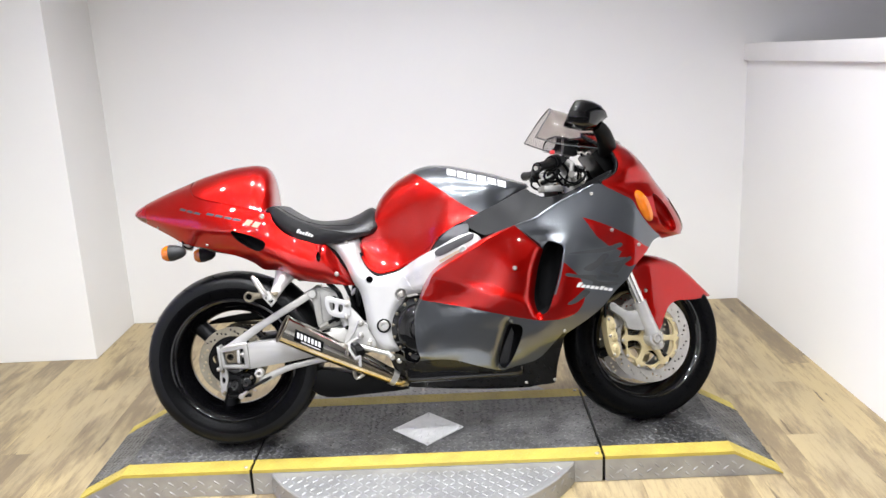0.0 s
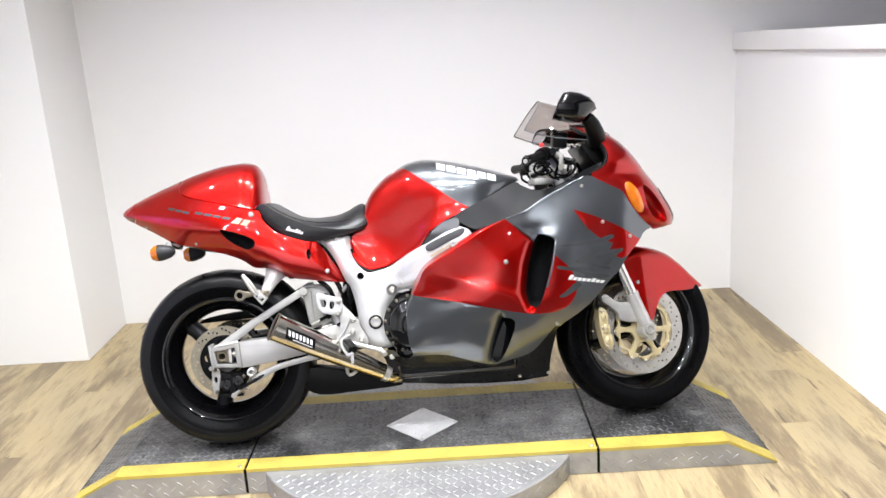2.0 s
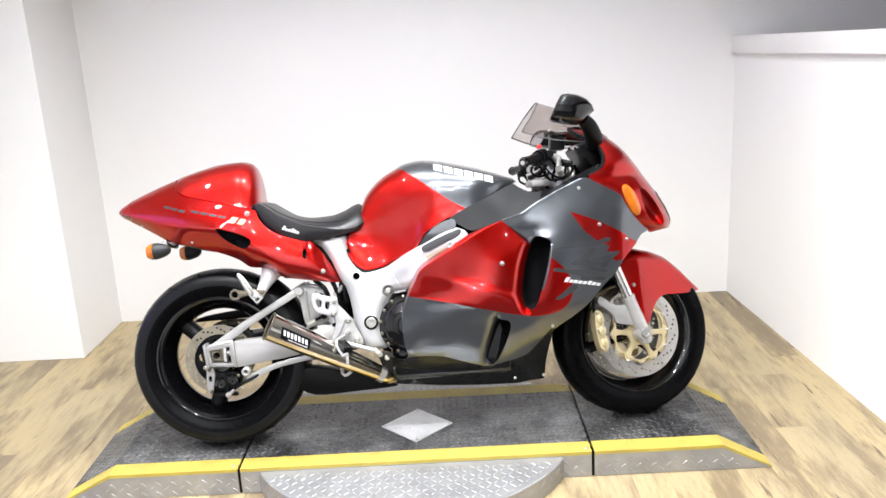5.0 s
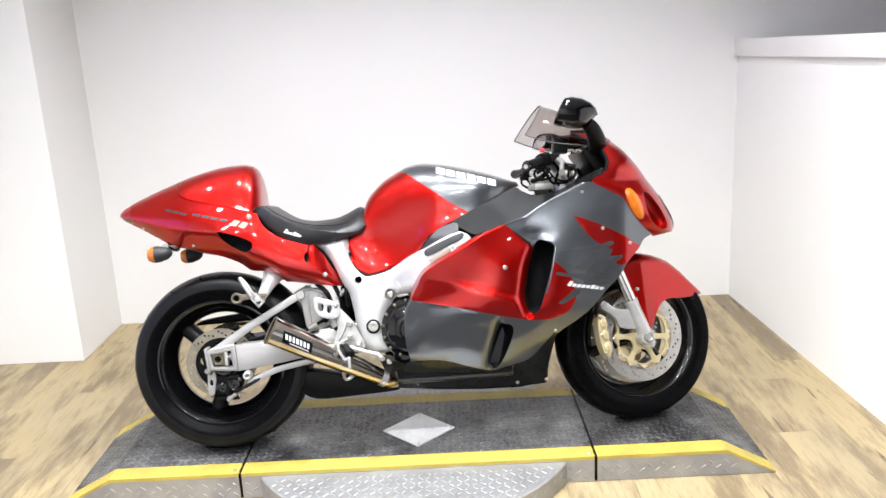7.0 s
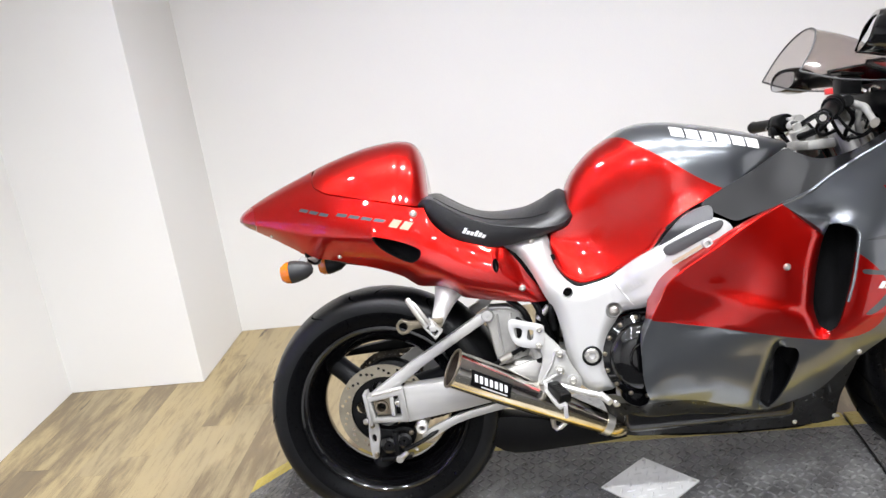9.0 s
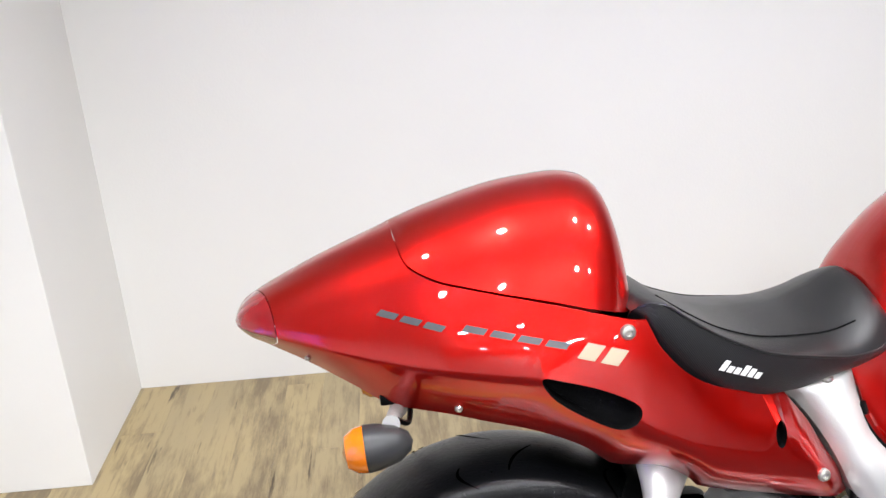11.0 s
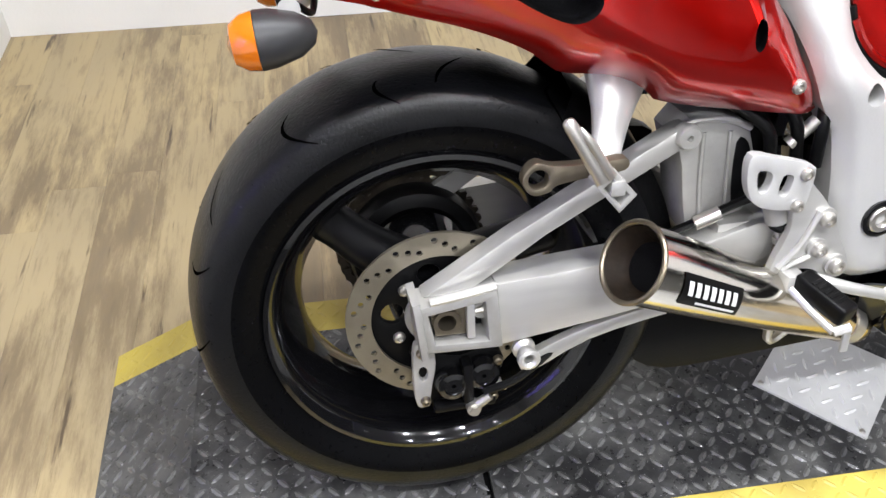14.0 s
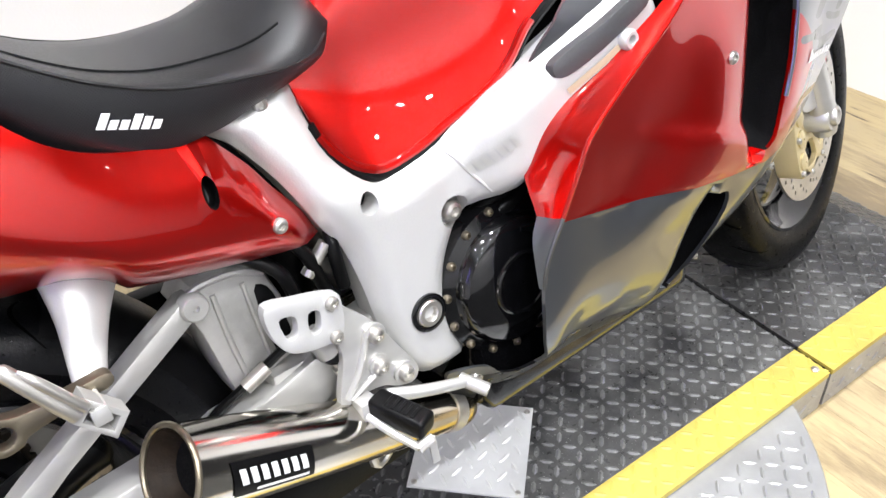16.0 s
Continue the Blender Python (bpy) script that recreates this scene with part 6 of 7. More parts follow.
both("frame_weld", tube([(q[0], -q[1], q[2]) for q in (frame_skin(x, z, -0.0005) for x, z in ((0.604, 0.606), (0.614, 0.592), (0.626, 0.572), (0.640, 0.552), (0.652, 0.536)))], 0.0022, 8, 3), FRAME, bike, "weld between the casting and the spar")
both("frame_hollow", lathe([(0.0005, 0.02), (0.016, 0.02), (0.016, 0.018), (0.0005, 0.018)], 16, (0.497, -0.155, 0.582)), MESHBLACK, bike)
both("engine_bolt", bolt(0.603, 0.158, 0.526, 0.013, 0.010), STEEL, bike)
both("frame_plug", lathe([(0.020, 0), (0.020, -0.002), (0.0005, -0.002), (0.0005, 0)], 20, (0.603, -0.1475, 0.526)), ALU_DULL, bike)
both("pivot_ring", lathe([(0.013, 0.004), (0.0245, 0.004), (0.0245, -0.004), (0.022, -0.005), (0.0195, -0.005), (0.0185, -0.001), (0.013, -0.001)], 32, (0.538, -0.168, 0.421)), BLACK, bike, "black swingarm pivot ring")
both("pivot_nut", lathe([(0.0078, 0.004), (0.0172, 0.004), (0.0172, -0.006), (0.0155, -0.0078), (0.0098, -0.0078), (0.0078, -0.004)], 24, (0.538, -0.168, 0.421)), STEEL, bike, "steel pivot nut")
both("seat_bolt", bolt(0.424, frame_skin(0.424, 0.714)[1] - 0.001, 0.714, 0.008, 0.006), STEEL, bike)
grip_loop = smooth_loop([(0.738, 0.654), (0.744, 0.667), (0.80, 0.689), (0.851, 0.708), (0.876, 0.712), (0.870, 0.692), (0.82, 0.670), (0.766, 0.648), (0.745, 0.646)], 3)
both("spar_pad", flared(plate(grip_loop, 0.160, 0.172, 0.002)), GREYPAD, bike, "black rubber pad in the frame spar")
both("spar_boss", lathe([(0.004, 0.004), (0.0125, 0.004), (0.0125, -0.006), (0.010, -0.009), (0.006, -0.009), (0.004, -0.002)], 18, (0.819, -0.252, 0.674)), FRAME, bike)
bar_row("cast_lettering", (0.627, 0.566), (0.681, 0.594), 0.015, 7, 0.22, lambda x, z: frame_skin(x + 0.225 * frame_flare(x), z)[1] + 0.001, ALU, "raised cast lettering as plain bars", 0)
bar_row("warning_sticker", (0.742, 0.632), (0.808, 0.666), 0.008, 1, 0.0, lambda x, z: frame_skin(x + 0.225 * frame_flare(x), z)[1] + 0.0015, CREAM, "pale warning sticker", 0)
part("engine_block", join(box(0.60, 1.02, -0.165, 0.165, 0.21, 0.50, 0.03, 3), moved(box(-0.09, 0.09, -0.16, 0.16, -0.14, 0.14, 0.02), Matrix.Translation((0.93, 0, 0.52)) @ Matrix.Rotation(radians(28), 4, "Y"))), BLACK, bike, "black inline four engine")
part("airbox", box(0.62, 1.12, -0.12, 0.12, 0.60, 0.80, 0.03, 3), SATIN, bike)
part("radiator", moved(box(-0.02, 0.02, -0.15, 0.15, -0.17, 0.17, 0.006), Matrix.Translation((1.17, 0, 0.50)) @ Matrix.Rotation(radians(15), 4, "Y")), SATIN, bike, "black radiator")
cl = (0.668, -0.150, 0.405)
clutch = part("clutch_cover", lathe([(0.002, 0.06), (0.108, 0.06), (0.108, 0.0), (0.104, -0.012), (0.088, -0.018), (0.084, -0.030), (0.078, -0.036), (0.040, -0.041), (0.002, -0.042)], 56, cl), BLACK, bike, "gloss black clutch cover")
part("cover_rib", tube([(cl[0] + 0.070 * math.cos(a), cl[1] - 0.037, cl[2] + 0.070 * math.sin(a)) for a in np.linspace(radians(-75), radians(80), 9)], [0.003, 0.009, 0.012, 0.0135, 0.014, 0.0135, 0.012, 0.009, 0.003], 12, 4, 0.7), BLACK, clutch, "raised crescent on the clutch cover")
part("cover_rib", tube([(cl[0] + 0.040 * math.cos(a), cl[1] - 0.041, cl[2] + 0.040 * math.sin(a)) for a in np.linspace(0, 2 * math.pi, 25)], 0.0035, 8, 2), BLACK, clutch)
for k in range(11):
    a = radians(75 + 24 * k)
    part("cover_bolt", bolt(cl[0] + 0.099 * math.cos(a), 0.1625, cl[2] + 0.099 * math.sin(a), 0.0060, 0.007), BROWN_STEEL, clutch)
part("cover_badge", tube([(0.640, -0.179, 0.44), (0.640, -0.180, 0.41)], 0.006, 10, 2, 0.4), material("blue_plastic", (0.05, 0.12, 0.3), 0.4), clutch, "small blue plug")
part("starter_clutch_cover", lathe([(0.002, 0.06), (0.06, 0.06), (0.06, -0.005), (0.05, -0.015), (0.002, -0.018)], 36, (0.80, -0.150, 0.36)), BLACK, bike)
part("alternator_cover", flipped(lathe([(0.002, 0.06), (0.085, 0.06), (0.085, -0.01), (0.07, -0.03), (0.002, -0.034)], 40, (0.68, -0.155, 0.38))), BLACK, bike)
for k, (z, s) in enumerate(((0.508, 0.14), (0.500, 0.15), (0.515, 0.13))):
    part("coolant_hose", tube([(0.62 + 0.03 * k, -s, 0.49), (0.67 + 0.02 * k, -s - 0.01, z), (0.74, -s, 0.52), (0.80, -s + 0.02, 0.56)], 0.011, 10), SATIN, bike)
part("battery_box", box(0.24, 0.46, -0.10, 0.10, 0.585, 0.70, 0.01), SATIN, bike)
for p in ([(0.40, -0.12, 0.585), (0.42, -0.14, 0.55), (0.435, -0.13, 0.50), (0.45, -0.12, 0.46)], [(0.46, -0.13, 0.57), (0.452, -0.145, 0.54), (0.455, -0.14, 0.49)], [(0.35, -0.12, 0.575), (0.385, -0.14, 0.545), (0.40, -0.13, 0.50)]):
    part("hose", tube(p, 0.008, 10), SATIN, bike)
part("brake_light_switch", tube([(0.418, -0.135, 0.520), (0.447, -0.140, 0.550)], 0.008, 10), STEEL, bike)

# ---- swingarm, rear brake ----
arm = part("swingarm", join(
    plate([(0.062, 0.384), (0.214, 0.392), (0.33, 0.402), (0.42, 0.425), (0.545, 0.445), (0.56, 0.42), (0.54, 0.39), (0.42, 0.368), (0.33, 0.330), (0.216, 0.312), (0.066, 0.293)], 0.092, 0.138, 0.004),
    flipped(plate([(0.062, 0.384), (0.214, 0.392), (0.33, 0.402), (0.42, 0.425), (0.545, 0.445), (0.56, 0.42), (0.54, 0.39), (0.42, 0.368), (0.33, 0.330), (0.216, 0.312), (0.066, 0.293)], 0.125, 0.160, 0.008)),
    box(0.345, 0.43, -0.13, 0.14, 0.345, 0.42, 0.012)), ALU, bike, "polished aluminium swingarm")
part("swingarm_casting", plate([(0.283, 0.538), (0.300, 0.558), (0.345, 0.556), (0.380, 0.540), (0.392, 0.500), (0.398, 0.455), (0.385, 0.425), (0.31, 0.405), (0.302, 0.44), (0.294, 0.50)], 0.055, 0.116, 0.009), ALU_DULL, arm, "cast aluminium swingarm gusset")
part("casting_rib", join(tube([(0.286, -0.118, 0.541), (0.301, -0.119, 0.556), (0.345, -0.119, 0.554), (0.377, -0.118, 0.540)], 0.0045, 8), tube([(0.318, -0.117, 0.540), (0.320, -0.117, 0.480), (0.326, -0.117, 0.418)], 0.0035, 8), tube([(0.352, -0.117, 0.538), (0.355, -0.117, 0.480), (0.358, -0.117, 0.430)], 0.003, 8)), ALU_DULL, arm)
# No hollow is cut: a thin black plate gives the recess its shade.
part("casting_recess", plate(smooth_loop([(0.362, 0.522), (0.378, 0.520), (0.386, 0.488), (0.388, 0.450), (0.366, 0.440)], 3), 0.1135, 0.1166, 0.001), SATIN, arm, "dark plate standing in for the shaded hollow of the gusset")
part("brace_lug", lathe([(0.004, 0.01), (0.0155, 0.01), (0.0155, -0.004), (0.013, -0.007), (0.004, -0.007)], 24, (0.294, -0.126, 0.541)), ALU, arm, "rounded lug at the top of the brace")
for turn in ((lambda b: b), flipped):
    part("swingarm_brace", turn(plate([(-0.026, 0.372), (0.0, 0.388), (0.085, 0.441), (0.190, 0.499), (0.242, 0.528), (0.286, 0.552), (0.304, 0.552), (0.307, 0.541), (0.295, 0.529), (0.206, 0.480), (0.125, 0.435), (0.032, 0.373)], 0.098, 0.126, 0.0022)), ALU, arm, "bare aluminium swingarm brace")
    part("axle_carrier", turn(plate([(-0.036, 0.370), (0.062, 0.382), (0.068, 0.296), (-0.028, 0.302)], 0.100, 0.146, 0.004, [[(-0.023, 0.357), (0.046, 0.366), (0.050, 0.309), (-0.016, 0.314)]])), ALU_DULL, arm, "swingarm end with axle slot")
    part("weld_bead", turn(tube([(-0.02, -0.141, 0.374), (0.02, -0.143, 0.380), (0.060, -0.141, 0.385)], 0.0055, 8)), ALU, arm)
    part("chain_adjuster", turn(plate([(-0.022, 0.360), (0.024, 0.366), (0.026, 0.316), (-0.014, 0.318)], 0.110, 0.134, 0.003, [ring_of(0.0, 0.339, 0.012, n=16)])), BROWN_STEEL, arm)
    part("axle_end", turn(lathe([(0.0105, 0.03), (0.0185, 0.03), (0.0185, 0.004), (0.017, 0.001), (0.0115, 0.001), (0.0105, 0.008)], 22, (0.0, -0.139, 0.339))), BROWN_STEEL, arm, "hollow rear axle end")
    part("adjuster_bolt", turn(tube([(0.026, -0.126, 0.343), (0.060, -0.126, 0.347)], 0.006, 8)), STEEL, arm)
part("carrier_back", box(-0.02, 0.056, -0.106, -0.102, 0.308, 0.370), SATIN, arm)
part("carrier_block", box(0.024, 0.034, -0.142, -0.108, 0.314, 0.366, 0.002), ALU, arm)
part("carrier_spacer", tube([(0.046, -0.105, 0.344), (0.046, -0.128, 0.344)], 0.012, 16), ALU_DULL, arm)
part("adjuster_tab", plate([(-0.043, 0.378), (-0.033, 0.380), (-0.026, 0.298), (-0.035, 0.294)], 0.098, 0.150, 0.003), ALU_DULL, arm)
lug = part("torque_lug", lathe([(0.006, 0.0), (0.015, 0.0), (0.015, -0.006), (0.010, -0.011), (0.010, -0.020), (0.0145, -0.024), (0.0145, -0.030), (0.010, -0.032), (0.006, -0.028)], 20, (0.098, -0.128, 0.279)), ALU, bike, "silver paddock stand bobbin")
part("torque_arm", join(plate(smooth_loop([(0.098, 0.240), (0.094, 0.254), (0.115, 0.268), (0.190, 0.296), (0.294, 0.316), (0.36, 0.325), (0.36, 0.307), (0.292, 0.297), (0.187, 0.275), (0.110, 0.237)], 3), 0.118, 0.130, 0.003)), ALU, bike, "polished brake torque arm")
cal = part("rear_caliper", plate(smooth_loop([(-0.030, 0.285), (-0.004, 0.276), (0.020, 0.272), (0.046, 0.276), (0.070, 0.268), (0.076, 0.250), (0.064, 0.226), (0.040, 0.204), (0.006, 0.190), (-0.018, 0.196), (-0.030, 0.220), (-0.034, 0.255)], 3), 0.080, 0.116, 0.007), SATIN, bike, "black two-piston rear brake caliper")
for x, z in ((0.006, 0.236), (0.046, 0.245)):
    part("piston_housing", lathe([(0.003, 0), (0.023, 0), (0.0235, -0.012), (0.020, -0.020), (0.013, -0.022), (0.012, -0.019), (0.003, -0.019)], 24, (x, -0.114, z)), BLACK, cal)
part("caliper_bridge", join(box(-0.020, 0.062, -0.132, -0.112, 0.194, 0.206, 0.004), box(0.018, 0.032, -0.136, -0.112, 0.205, 0.268, 0.004)), SATIN, cal)
part("caliper_bracket", plate(smooth_loop([(-0.040, 0.300), (-0.020, 0.300), (-0.014, 0.270), (-0.020, 0.236), (-0.026, 0.206), (-0.040, 0.204), (-0.044, 0.240)], 3), 0.112, 0.124, 0.003, [ring_of(-0.031, 0.256, 0.006, 0.011, 12)]), ALU_DULL, cal, "stained aluminium caliper bracket")
part("bleed_nipple", join(tube([(0.066, -0.120, 0.222), (0.078, -0.124, 0.214)], 0.0045, 8), tube([(0.062, -0.119, 0.225), (0.068, -0.121, 0.221)], 0.007, 6)), STEEL, cal)
part("banjo", join(tube([(0.030, -0.128, 0.200), (0.030, -0.142, 0.200)], 0.0095, 12), tube([(0.030, -0.140, 0.200), (0.030, -0.147, 0.200)], 0.007, 6), tube([(0.030, -0.136, 0.200), (0.052, -0.138, 0.216)], [0.0075, 0.006], 10)), STEEL, cal, "steel hose banjo")
for x, z, r in ((-0.032, 0.290, 0.007), (0.066, 0.262, 0.0065), (-0.030, 0.213, 0.007), (0.060, 0.205, 0.006), (-0.008, 0.200, 0.0055)):
    part("caliper_bolt", bolt(x, 0.123, z, r, 0.008), BROWN_STEEL, cal)
part("brake_hose", tube([(0.045, -0.135, 0.222), (0.09, -0.140, 0.240), (0.16, -0.118, 0.275), (0.24, -0.11, 0.33), (0.26, -0.118, 0.395), (0.32, -0.124, 0.425), (0.39, -0.135, 0.455), (0.41, -0.14, 0.43)], 0.0055, 8), SATIN, bike, "black braided rear brake hose")
part("hose_union", tube([(0.315, -0.127, 0.424), (0.345, -0.130, 0.437)], 0.009, 10), STEEL, bike)


def hugger():
    """The mudguard inside, close over the front of the rear tyre."""
    verts, faces = [], []
    for i in range(19):
        a = radians(8 + 50 * i / 18)
        for k, (w, dr) in enumerate(((-0.09, -0.03), (-0.075, 0.0), (0, 0.012), (0.075, 0.0), (0.09, -0.03))):
            r = 0.320 + dr
            verts.append((REAR[0] + r * math.cos(a), w, REAR[2] + r * math.sin(a)))
    for i in range(18):
        faces += [(5 * i + k, 5 * i + k + 1, 5 * i + k + 6, 5 * i + k + 5) for k in range(4)]
    return raw(verts, faces)


part("inner_mudguard", hugger(), SATIN, bike, "black inner rear mudguard")
part("chain_guard", plate(smooth_loop([(-0.125, 0.430), (-0.09, 0.448), (0.05, 0.464), (0.20, 0.468), (0.34, 0.462), (0.34, 0.435), (0.20, 0.436), (0.05, 0.434), (-0.09, 0.430)], 3), -0.128, -0.098, 0.003), SATIN, bike, "black chain guard")
part("shock_absorber", tube([(0.43, 0, 0.36), (0.46, 0, 0.58)], 0.032, 16), SATIN, bike)

# ---- exhaust ----
EXA, EXB = Vector((0.198, -0.213, 0.438)), Vector((0.612, -0.112, 0.203))
way = (EXB - EXA).normalized()
exp_pts = [EXA + way * d for d in (0, 0.02, 0.10, 0.22, 0.34, 0.40, 0.43)]
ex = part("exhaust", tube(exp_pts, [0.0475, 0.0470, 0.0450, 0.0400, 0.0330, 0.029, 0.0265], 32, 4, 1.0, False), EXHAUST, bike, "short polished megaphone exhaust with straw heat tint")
part("exhaust_funnel", tube([EXA + way * d for d in (0.0005, 0.006, 0.026, 0.030)], [0.0462, 0.0420, 0.0300, 0.0285], 32, 4, 1.0, False), SCORCHED, ex, "browned steel inside of the exhaust lip")
part("exhaust_inside", tube([EXA + way * d for d in (0.029, 0.034, 0.12)], [0.0286, 0.0286, 0.027], 28, 4, 1.0, False), MESHBLACK, ex, "sooty black exhaust opening")
ang = [2 * math.pi * k / 36 for k in range(37)]
sd = (Vector((0, 1, 0)) - way * way.y).normalized()
upv = way.cross(sd)
part("tip_ring", tube([EXA + (sd * math.cos(a) + upv * math.sin(a)) * 0.0466 for a in ang], 0.0034, 8, 1), BROWN_STEEL, ex, "rolled exhaust lip browned by heat")
part("baffle", tube([EXA + way * 0.10, EXA + way * 0.105], 0.028, 20), MESHBLACK, ex)


def exhaust_label(d0, d1, a0, a1, lift, m=10, slant=0.0):
    verts, faces = [], []
    prof = table((0, 0.0475), (0.02, 0.0470), (0.10, 0.0450), (0.22, 0.0400), (0.34, 0.0330), (0.40, 0.029), (0.44, 0.0265))
    for i in range(m + 1):
        for j in range(m + 1):
            d, a = d0 + (d1 - d0) * i / m - slant * j / m, a0 + (a1 - a0) * j / m
            verts.append(EXA + way * d + (-sd * math.cos(a) + upv * math.sin(a)) * (prof(d) + lift))
    for i in range(m):
        faces += [(i * (m + 1) + j, i * (m + 1) + j + 1, (i + 1) * (m + 1) + j + 1, (i + 1) * (m + 1) + j) for j in range(m)]
    bm = raw(verts, faces)
    bmesh.ops.recalc_face_normals(bm, faces=bm.faces)
    return bm


part("maker_label", exhaust_label(0.044, 0.150, radians(-16), radians(30), 0.0012, slant=0.010), SATIN, ex, "black maker's label")
part("label_lettering", join(*[exhaust_label(0.050 + 0.0132 * k, 0.0582 + 0.0132 * k, radians(0), radians(20), 0.0022, 3, 0.007) for k in range(7)]), DECAL_WHITE, ex, "white lettering as plain bars")
part("label_lettering", exhaust_label(0.070, 0.140, radians(-11), radians(-7), 0.0022, 4), DECAL_WHITE, ex)
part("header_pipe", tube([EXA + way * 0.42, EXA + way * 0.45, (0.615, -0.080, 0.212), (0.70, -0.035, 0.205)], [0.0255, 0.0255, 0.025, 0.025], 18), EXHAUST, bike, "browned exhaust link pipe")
part("exhaust_clamp", tube([EXA + way * 0.415, EXA + way * 0.435], 0.0300, 20), STEEL, bike)
part("exhaust_strap", tube([EXA + way * 0.33 + upv * -0.02, EXA + way * 0.30 + upv * -0.052, Vector((0.43, -0.165, 0.385))], 0.006, 8), STEEL, bike)
part("lower_shield", plate(smooth_loop([(0.262, 0.205), (0.285, 0.262), (0.36, 0.258), (0.482, 0.231), (0.598, 0.190), (0.598, 0.176), (0.45, 0.168), (0.321, 0.166)], 3), 0.02, 0.085, 0.004), SATIN, bike, "black plastic shield under the swingarm")

# ---- footrests ----
cone = part("pillion_bracket", tube([(0.214, -0.088, 0.646), (0.209, -0.104, 0.626), (0.192, -0.140, 0.590), (0.178, -0.168, 0.562), (0.170, -0.190, 0.545)], [0.044, 0.041, 0.025, 0.018, 0.015], 24, 6, 0.7), FRAME, bike, "silver pillion footrest bracket")
part("pillion_peg", join(tube([(0.148, -0.236, 0.556), (0.138, -0.236, 0.573), (0.120, -0.232, 0.605), (0.112, -0.229, 0.619), (0.110, -0.228, 0.6225)], [0.0085, 0.0080, 0.0075, 0.0068, 0.0030], 14, 4, 0.8), tube([(0.156, -0.239, 0.560), (0.148, -0.240, 0.574), (0.131, -0.238, 0.602), (0.122, -0.234, 0.615)], [0.0055, 0.0050, 0.0045, 0.002], 10, 4, 0.8)), STEEL, cone, "folded steel pillion footrest with a groove")
part("peg_hinge", join(plate([(0.141, 0.550), (0.158, 0.568), (0.186, 0.535), (0.168, 0.516)], 0.212, 0.238, 0.002, [[(0.149, 0.547), (0.159, 0.556), (0.177, 0.536), (0.168, 0.526)]]), box(0.156, 0.172, -0.240, -0.19, 0.537, 0.554, 0.002)), ALU, cone)
part("exhaust_hanger", plate(smooth_loop([(0.090, 0.569), (0.108, 0.563), (0.15, 0.561), (0.185, 0.562), (0.185, 0.549), (0.15, 0.546), (0.112, 0.541), (0.102, 0.534), (0.086, 0.532), (0.076, 0.540), (0.073, 0.552), (0.079, 0.564)], 4), 0.192, 0.206, 0.004, [ring_of(0.090, 0.550, 0.0110, n=18)]), BROWN_STEEL, cone, "browned steel exhaust hanger eye")
heel = part("heel_guard", plate(smooth_loop([(0.346, 0.533), (0.38, 0.526), (0.421, 0.513), (0.429, 0.502), (0.425, 0.468), (0.415, 0.457), (0.38, 0.461), (0.356, 0.473), (0.344, 0.500)], 4), 0.168, 0.181, 0.005, [smooth_loop([(0.356, 0.511), (0.367, 0.512), (0.375, 0.505), (0.371, 0.487), (0.360, 0.487)], 3), smooth_loop([(0.389, 0.503), (0.402, 0.500), (0.397, 0.478), (0.386, 0.481)], 3)]), FRAME, bike, "silver heel guard with two slots")
for x, z in ((0.417, 0.503), (0.412, 0.462)):
    part("guard_bolt", bolt(x, 0.182, z, 0.008, 0.006), STEEL, heel)
brk = part("footrest_bracket", plate(smooth_loop([(0.424, 0.492), (0.440, 0.478), (0.466, 0.446), (0.488, 0.402), (0.507, 0.362), (0.498, 0.345), (0.476, 0.350), (0.456, 0.362), (0.427, 0.366), (0.402, 0.362), (0.402, 0.380), (0.417, 0.423), (0.416, 0.452)], 4), 0.160, 0.171, 0.004), ALU, bike, "silver footrest bracket plate")
for x, z, r in ((0.460, 0.435, 0.0100), (0.457, 0.393, 0.0100), (0.486, 0.366, 0.0105)):
    part("bracket_boss", lathe([(0.002, 0), (r + 0.004, 0), (r + 0.004, -0.005), (0.002, -0.005)], 20, (x, -0.171, z)), ALU, brk)
    part("bracket_bolt", bolt(x, 0.176, z, r, 0.009), STEEL, brk)
part("bracket_rib", join(tube([(0.408, -0.172, 0.372), (0.432, -0.174, 0.402), (0.452, -0.174, 0.445)], 0.004, 8), tube([(0.412, -0.172, 0.370), (0.448, -0.174, 0.384)], 0.004, 8)), ALU, brk)
mc = part("rear_master_cylinder", tube([(0.400, -0.150, 0.460), (0.411, -0.150, 0.428)], 0.0145, 14), ALU_DULL, bike, "rear brake master cylinder with push rod")
part("cylinder_boot", lathe([(0.002, 0.007), (0.0125, 0.007), (0.0105, 0.002), (0.0120, -0.003), (0.0085, -0.008), (0.002, -0.008)], 16, (0, 0, 0)), SATIN, mc, "black rubber boot").matrix_local = Matrix.Translation((0.414, -0.150, 0.421)) @ Matrix.Rotation(radians(17), 4, "Y") @ Matrix.Rotation(radians(90), 4, "X")
part("push_rod", tube([(0.413, -0.150, 0.425), (0.424, -0.152, 0.372)], 0.0045, 10), STEEL, mc)
part("lock_nut", tube([(0.4175, -0.151, 0.404), (0.4195, -0.151, 0.395)], 0.0085, 6), STEEL, mc)
part("clevis", box(0.414, 0.432, -0.162, -0.144, 0.360, 0.390, 0.003), BROWN_STEEL, mc)
peg_a, peg_b = Vector((0.433, -0.185, 0.360)), Vector((0.459, -0.250, 0.343))
peg_x = (peg_b - peg_a).normalized()
peg_y = Vector((0, 0, 1)).cross(peg_x).normalized()
peg_z = peg_x.cross(peg_y)
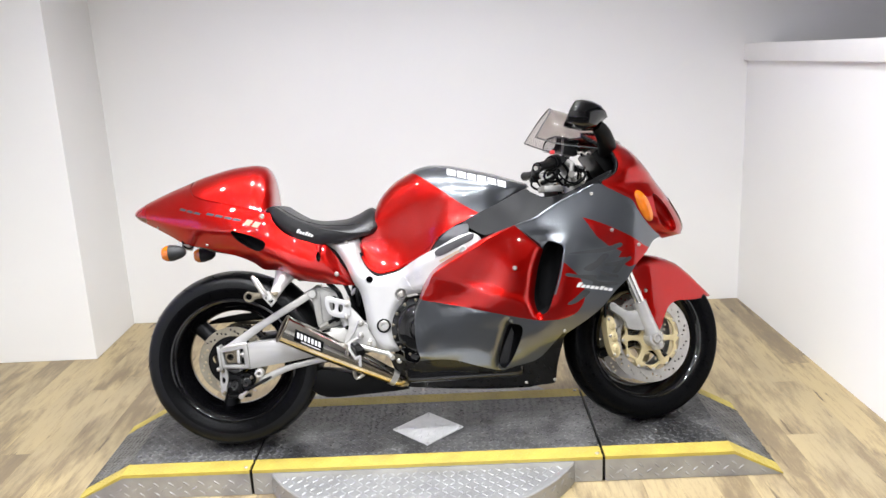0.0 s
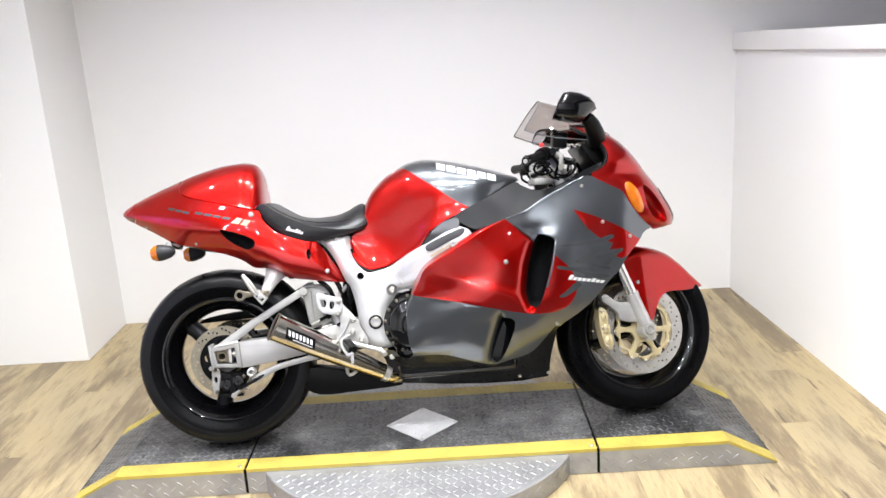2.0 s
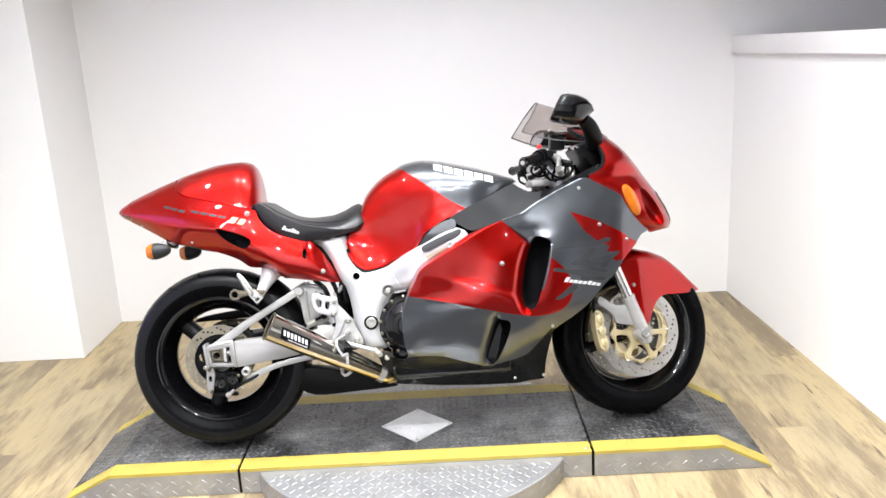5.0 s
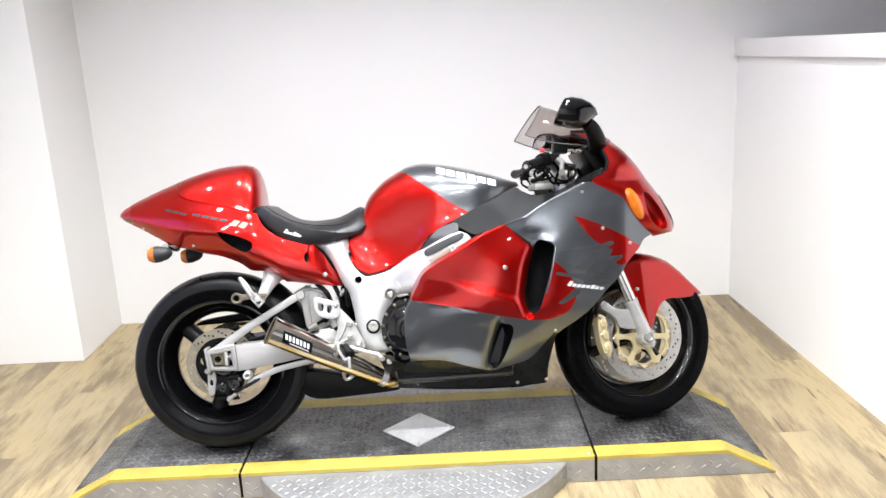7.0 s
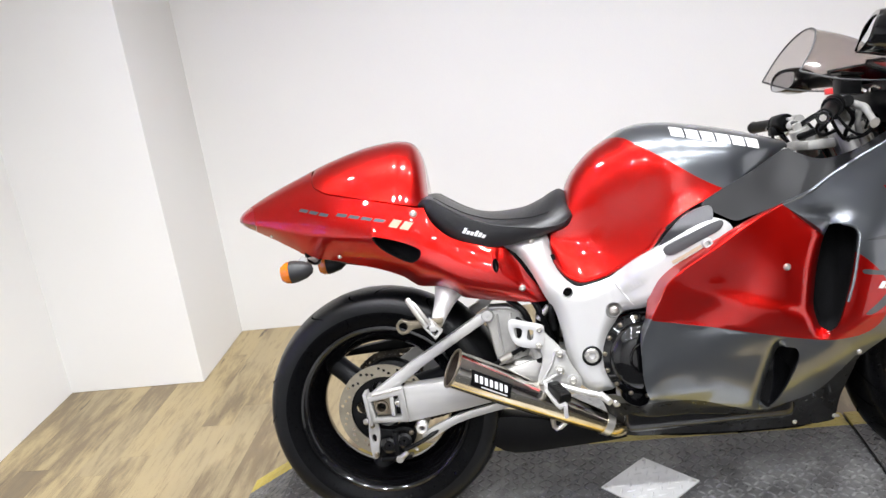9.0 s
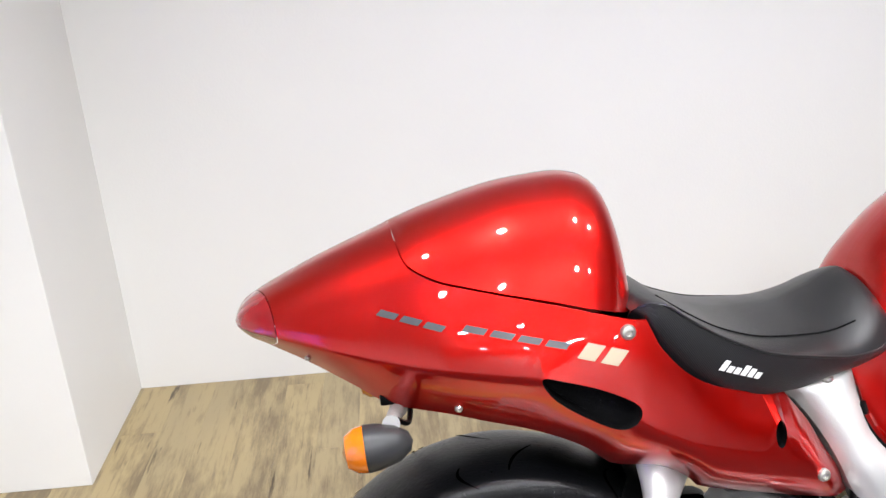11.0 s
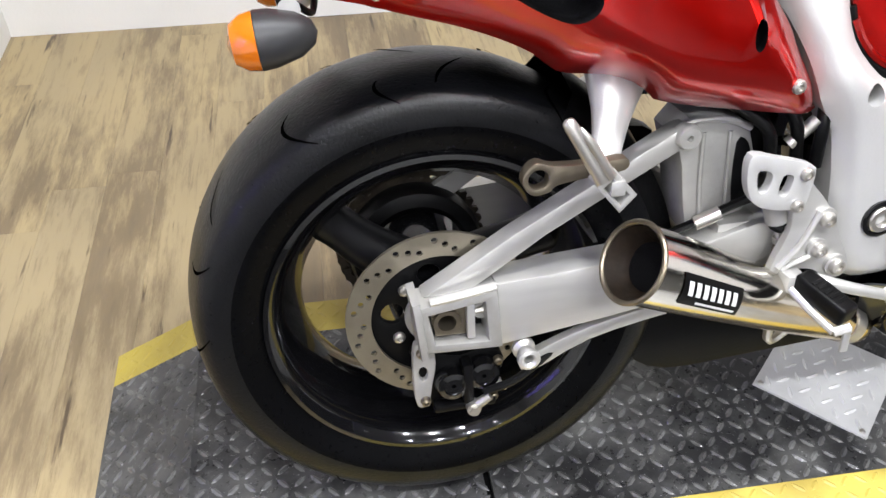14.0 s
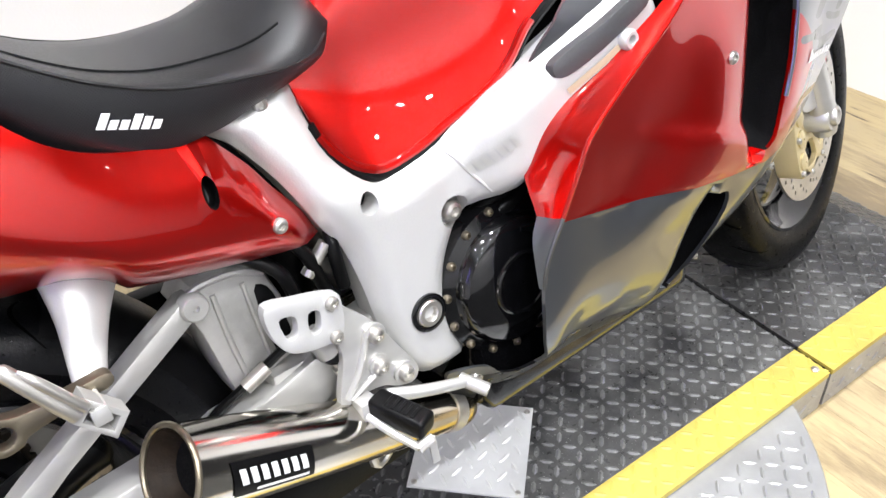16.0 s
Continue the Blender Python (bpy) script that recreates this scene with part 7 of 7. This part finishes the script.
peg_m = Matrix((peg_x, peg_y, peg_z)).transposed().to_4x4()
peg_m.translation = (peg_a + peg_b) / 2
peg = part("footpeg", moved(box(-0.037, 0.037, -0.0150, 0.0150, -0.012, 0.014, 0.0065, 3), peg_m), SATIN, bike, "black rubber rider footrest")
part("peg_bracket", join(box(0.412, 0.436, -0.194, -0.168, 0.346, 0.370, 0.004), tube([(0.418, -0.192, 0.352), (0.428, -0.222, 0.339), (0.441, -0.254, 0.327)], 0.0050, 8), tube([(0.440, -0.254, 0.327), (0.458, -0.259, 0.334)], 0.0060, 8)), ALU, peg, "silver footrest hanger")
part("feeler_tab", moved(box(-0.005, 0.005, -0.002, 0.002, -0.034, 0.002, 0.0015), Matrix.Translation((0.455, -0.259, 0.334))), ALU, peg, "small silver ground feeler")
for k in range(5):
    c = peg_a.lerp(peg_b, 0.30 + 0.12 * k) + peg_z * 0.014
    part("rubber_rib", moved(box(-0.0025, 0.0025, -0.010, 0.010, -0.002, 0.0012, 0.0008, 1), Matrix.Translation(c) @ peg_m.to_3x3().to_4x4()), SATIN, peg)
part("brake_pedal", join(tube([(0.452, -0.182, 0.356), (0.50, -0.198, 0.343), (0.552, -0.205, 0.328)], [0.009, 0.008, 0.0075], 12, 5, 0.8), tube([(0.545, -0.196, 0.331), (0.564, -0.226, 0.317)], 0.0085, 10)), ALU, bike, "silver rear brake pedal")

# ---- rear indicators ----
sig = lathe([(0.0005, 0.036), (0.012, 0.032), (0.022, 0.018), (0.0285, -0.006), (0.0295, -0.020), (0.0005, -0.020)], 28)
amb = lathe([(0.0005, -0.0205), (0.0292, -0.0205), (0.0275, -0.032), (0.020, -0.043), (0.0005, -0.048)], 28)
for side in (0, 1):
    turn = (lambda b: b) if side == 0 else flipped
    m = Matrix.Translation((-0.152 + 0.02 * side, -0.172, 0.713 - 0.026 * side)) @ Matrix.Rotation(radians(-4), 4, "Y") @ Matrix.Diagonal((1, 1.0, 0.95, 1)) @ Matrix.Rotation(radians(-90), 4, "Z")
    body = part("rear_indicator", turn(moved(sig.copy(), m)), material("grey_indicator_plastic", (0.025, 0.025, 0.026), 0.4, specular=0.3), bike, "dark grey teardrop rear indicator")
    part("indicator_lens", turn(moved(amb.copy(), m)), AMBER, body, "amber lens")
    part("indicator_stalk", turn(tube([(-0.140, -0.168, 0.736), (-0.136, -0.13, 0.730), (-0.125, -0.075, 0.725)], [0.011, 0.009, 0.012], 12)), ALU_DULL, body, "dull silver stalk")
    part("cable", turn(tube([(-0.132, -0.160, 0.738), (-0.118, -0.13, 0.722), (-0.112, -0.09, 0.728)], 0.0035, 6)), SATIN, body)
part("plate_bracket", box(-0.15, -0.09, -0.10, 0.10, 0.735, 0.752, 0.004), SATIN, bike)

# ---- floor boards ----
def plank(w, length):
    return box(-w / 2, w / 2, -length / 2, length / 2, -0.006, 0.0, 0.0003, 1)


PW, PL = 0.120, 1.22
made = {}
x = X0
while x < XR:
    w = min(PW, XR - x)
    y = PLANK_END - rng.random() * PL
    while y < Y1:
        a, b = max(y, PLANK_END), min(y + PL, Y1)
        if b - a > 0.02 and not (x + w < PX - 0.2 and a > PY + 0.05):
            key = (round(w - 0.0003, 4), round(b - a - 0.0003, 4))
            if key not in made:
                bm = plank(*key)
                me = bpy.data.meshes.new("plank")
                bm.to_mesh(me)
                bm.free()
                me.materials.append(WOOD)
                made[key] = me
            ob = new("plank", made[key])
            ob.location = (x + w / 2, (a + b) / 2, 0.0)
            ob.parent = floor
        y += PL
    x += PW
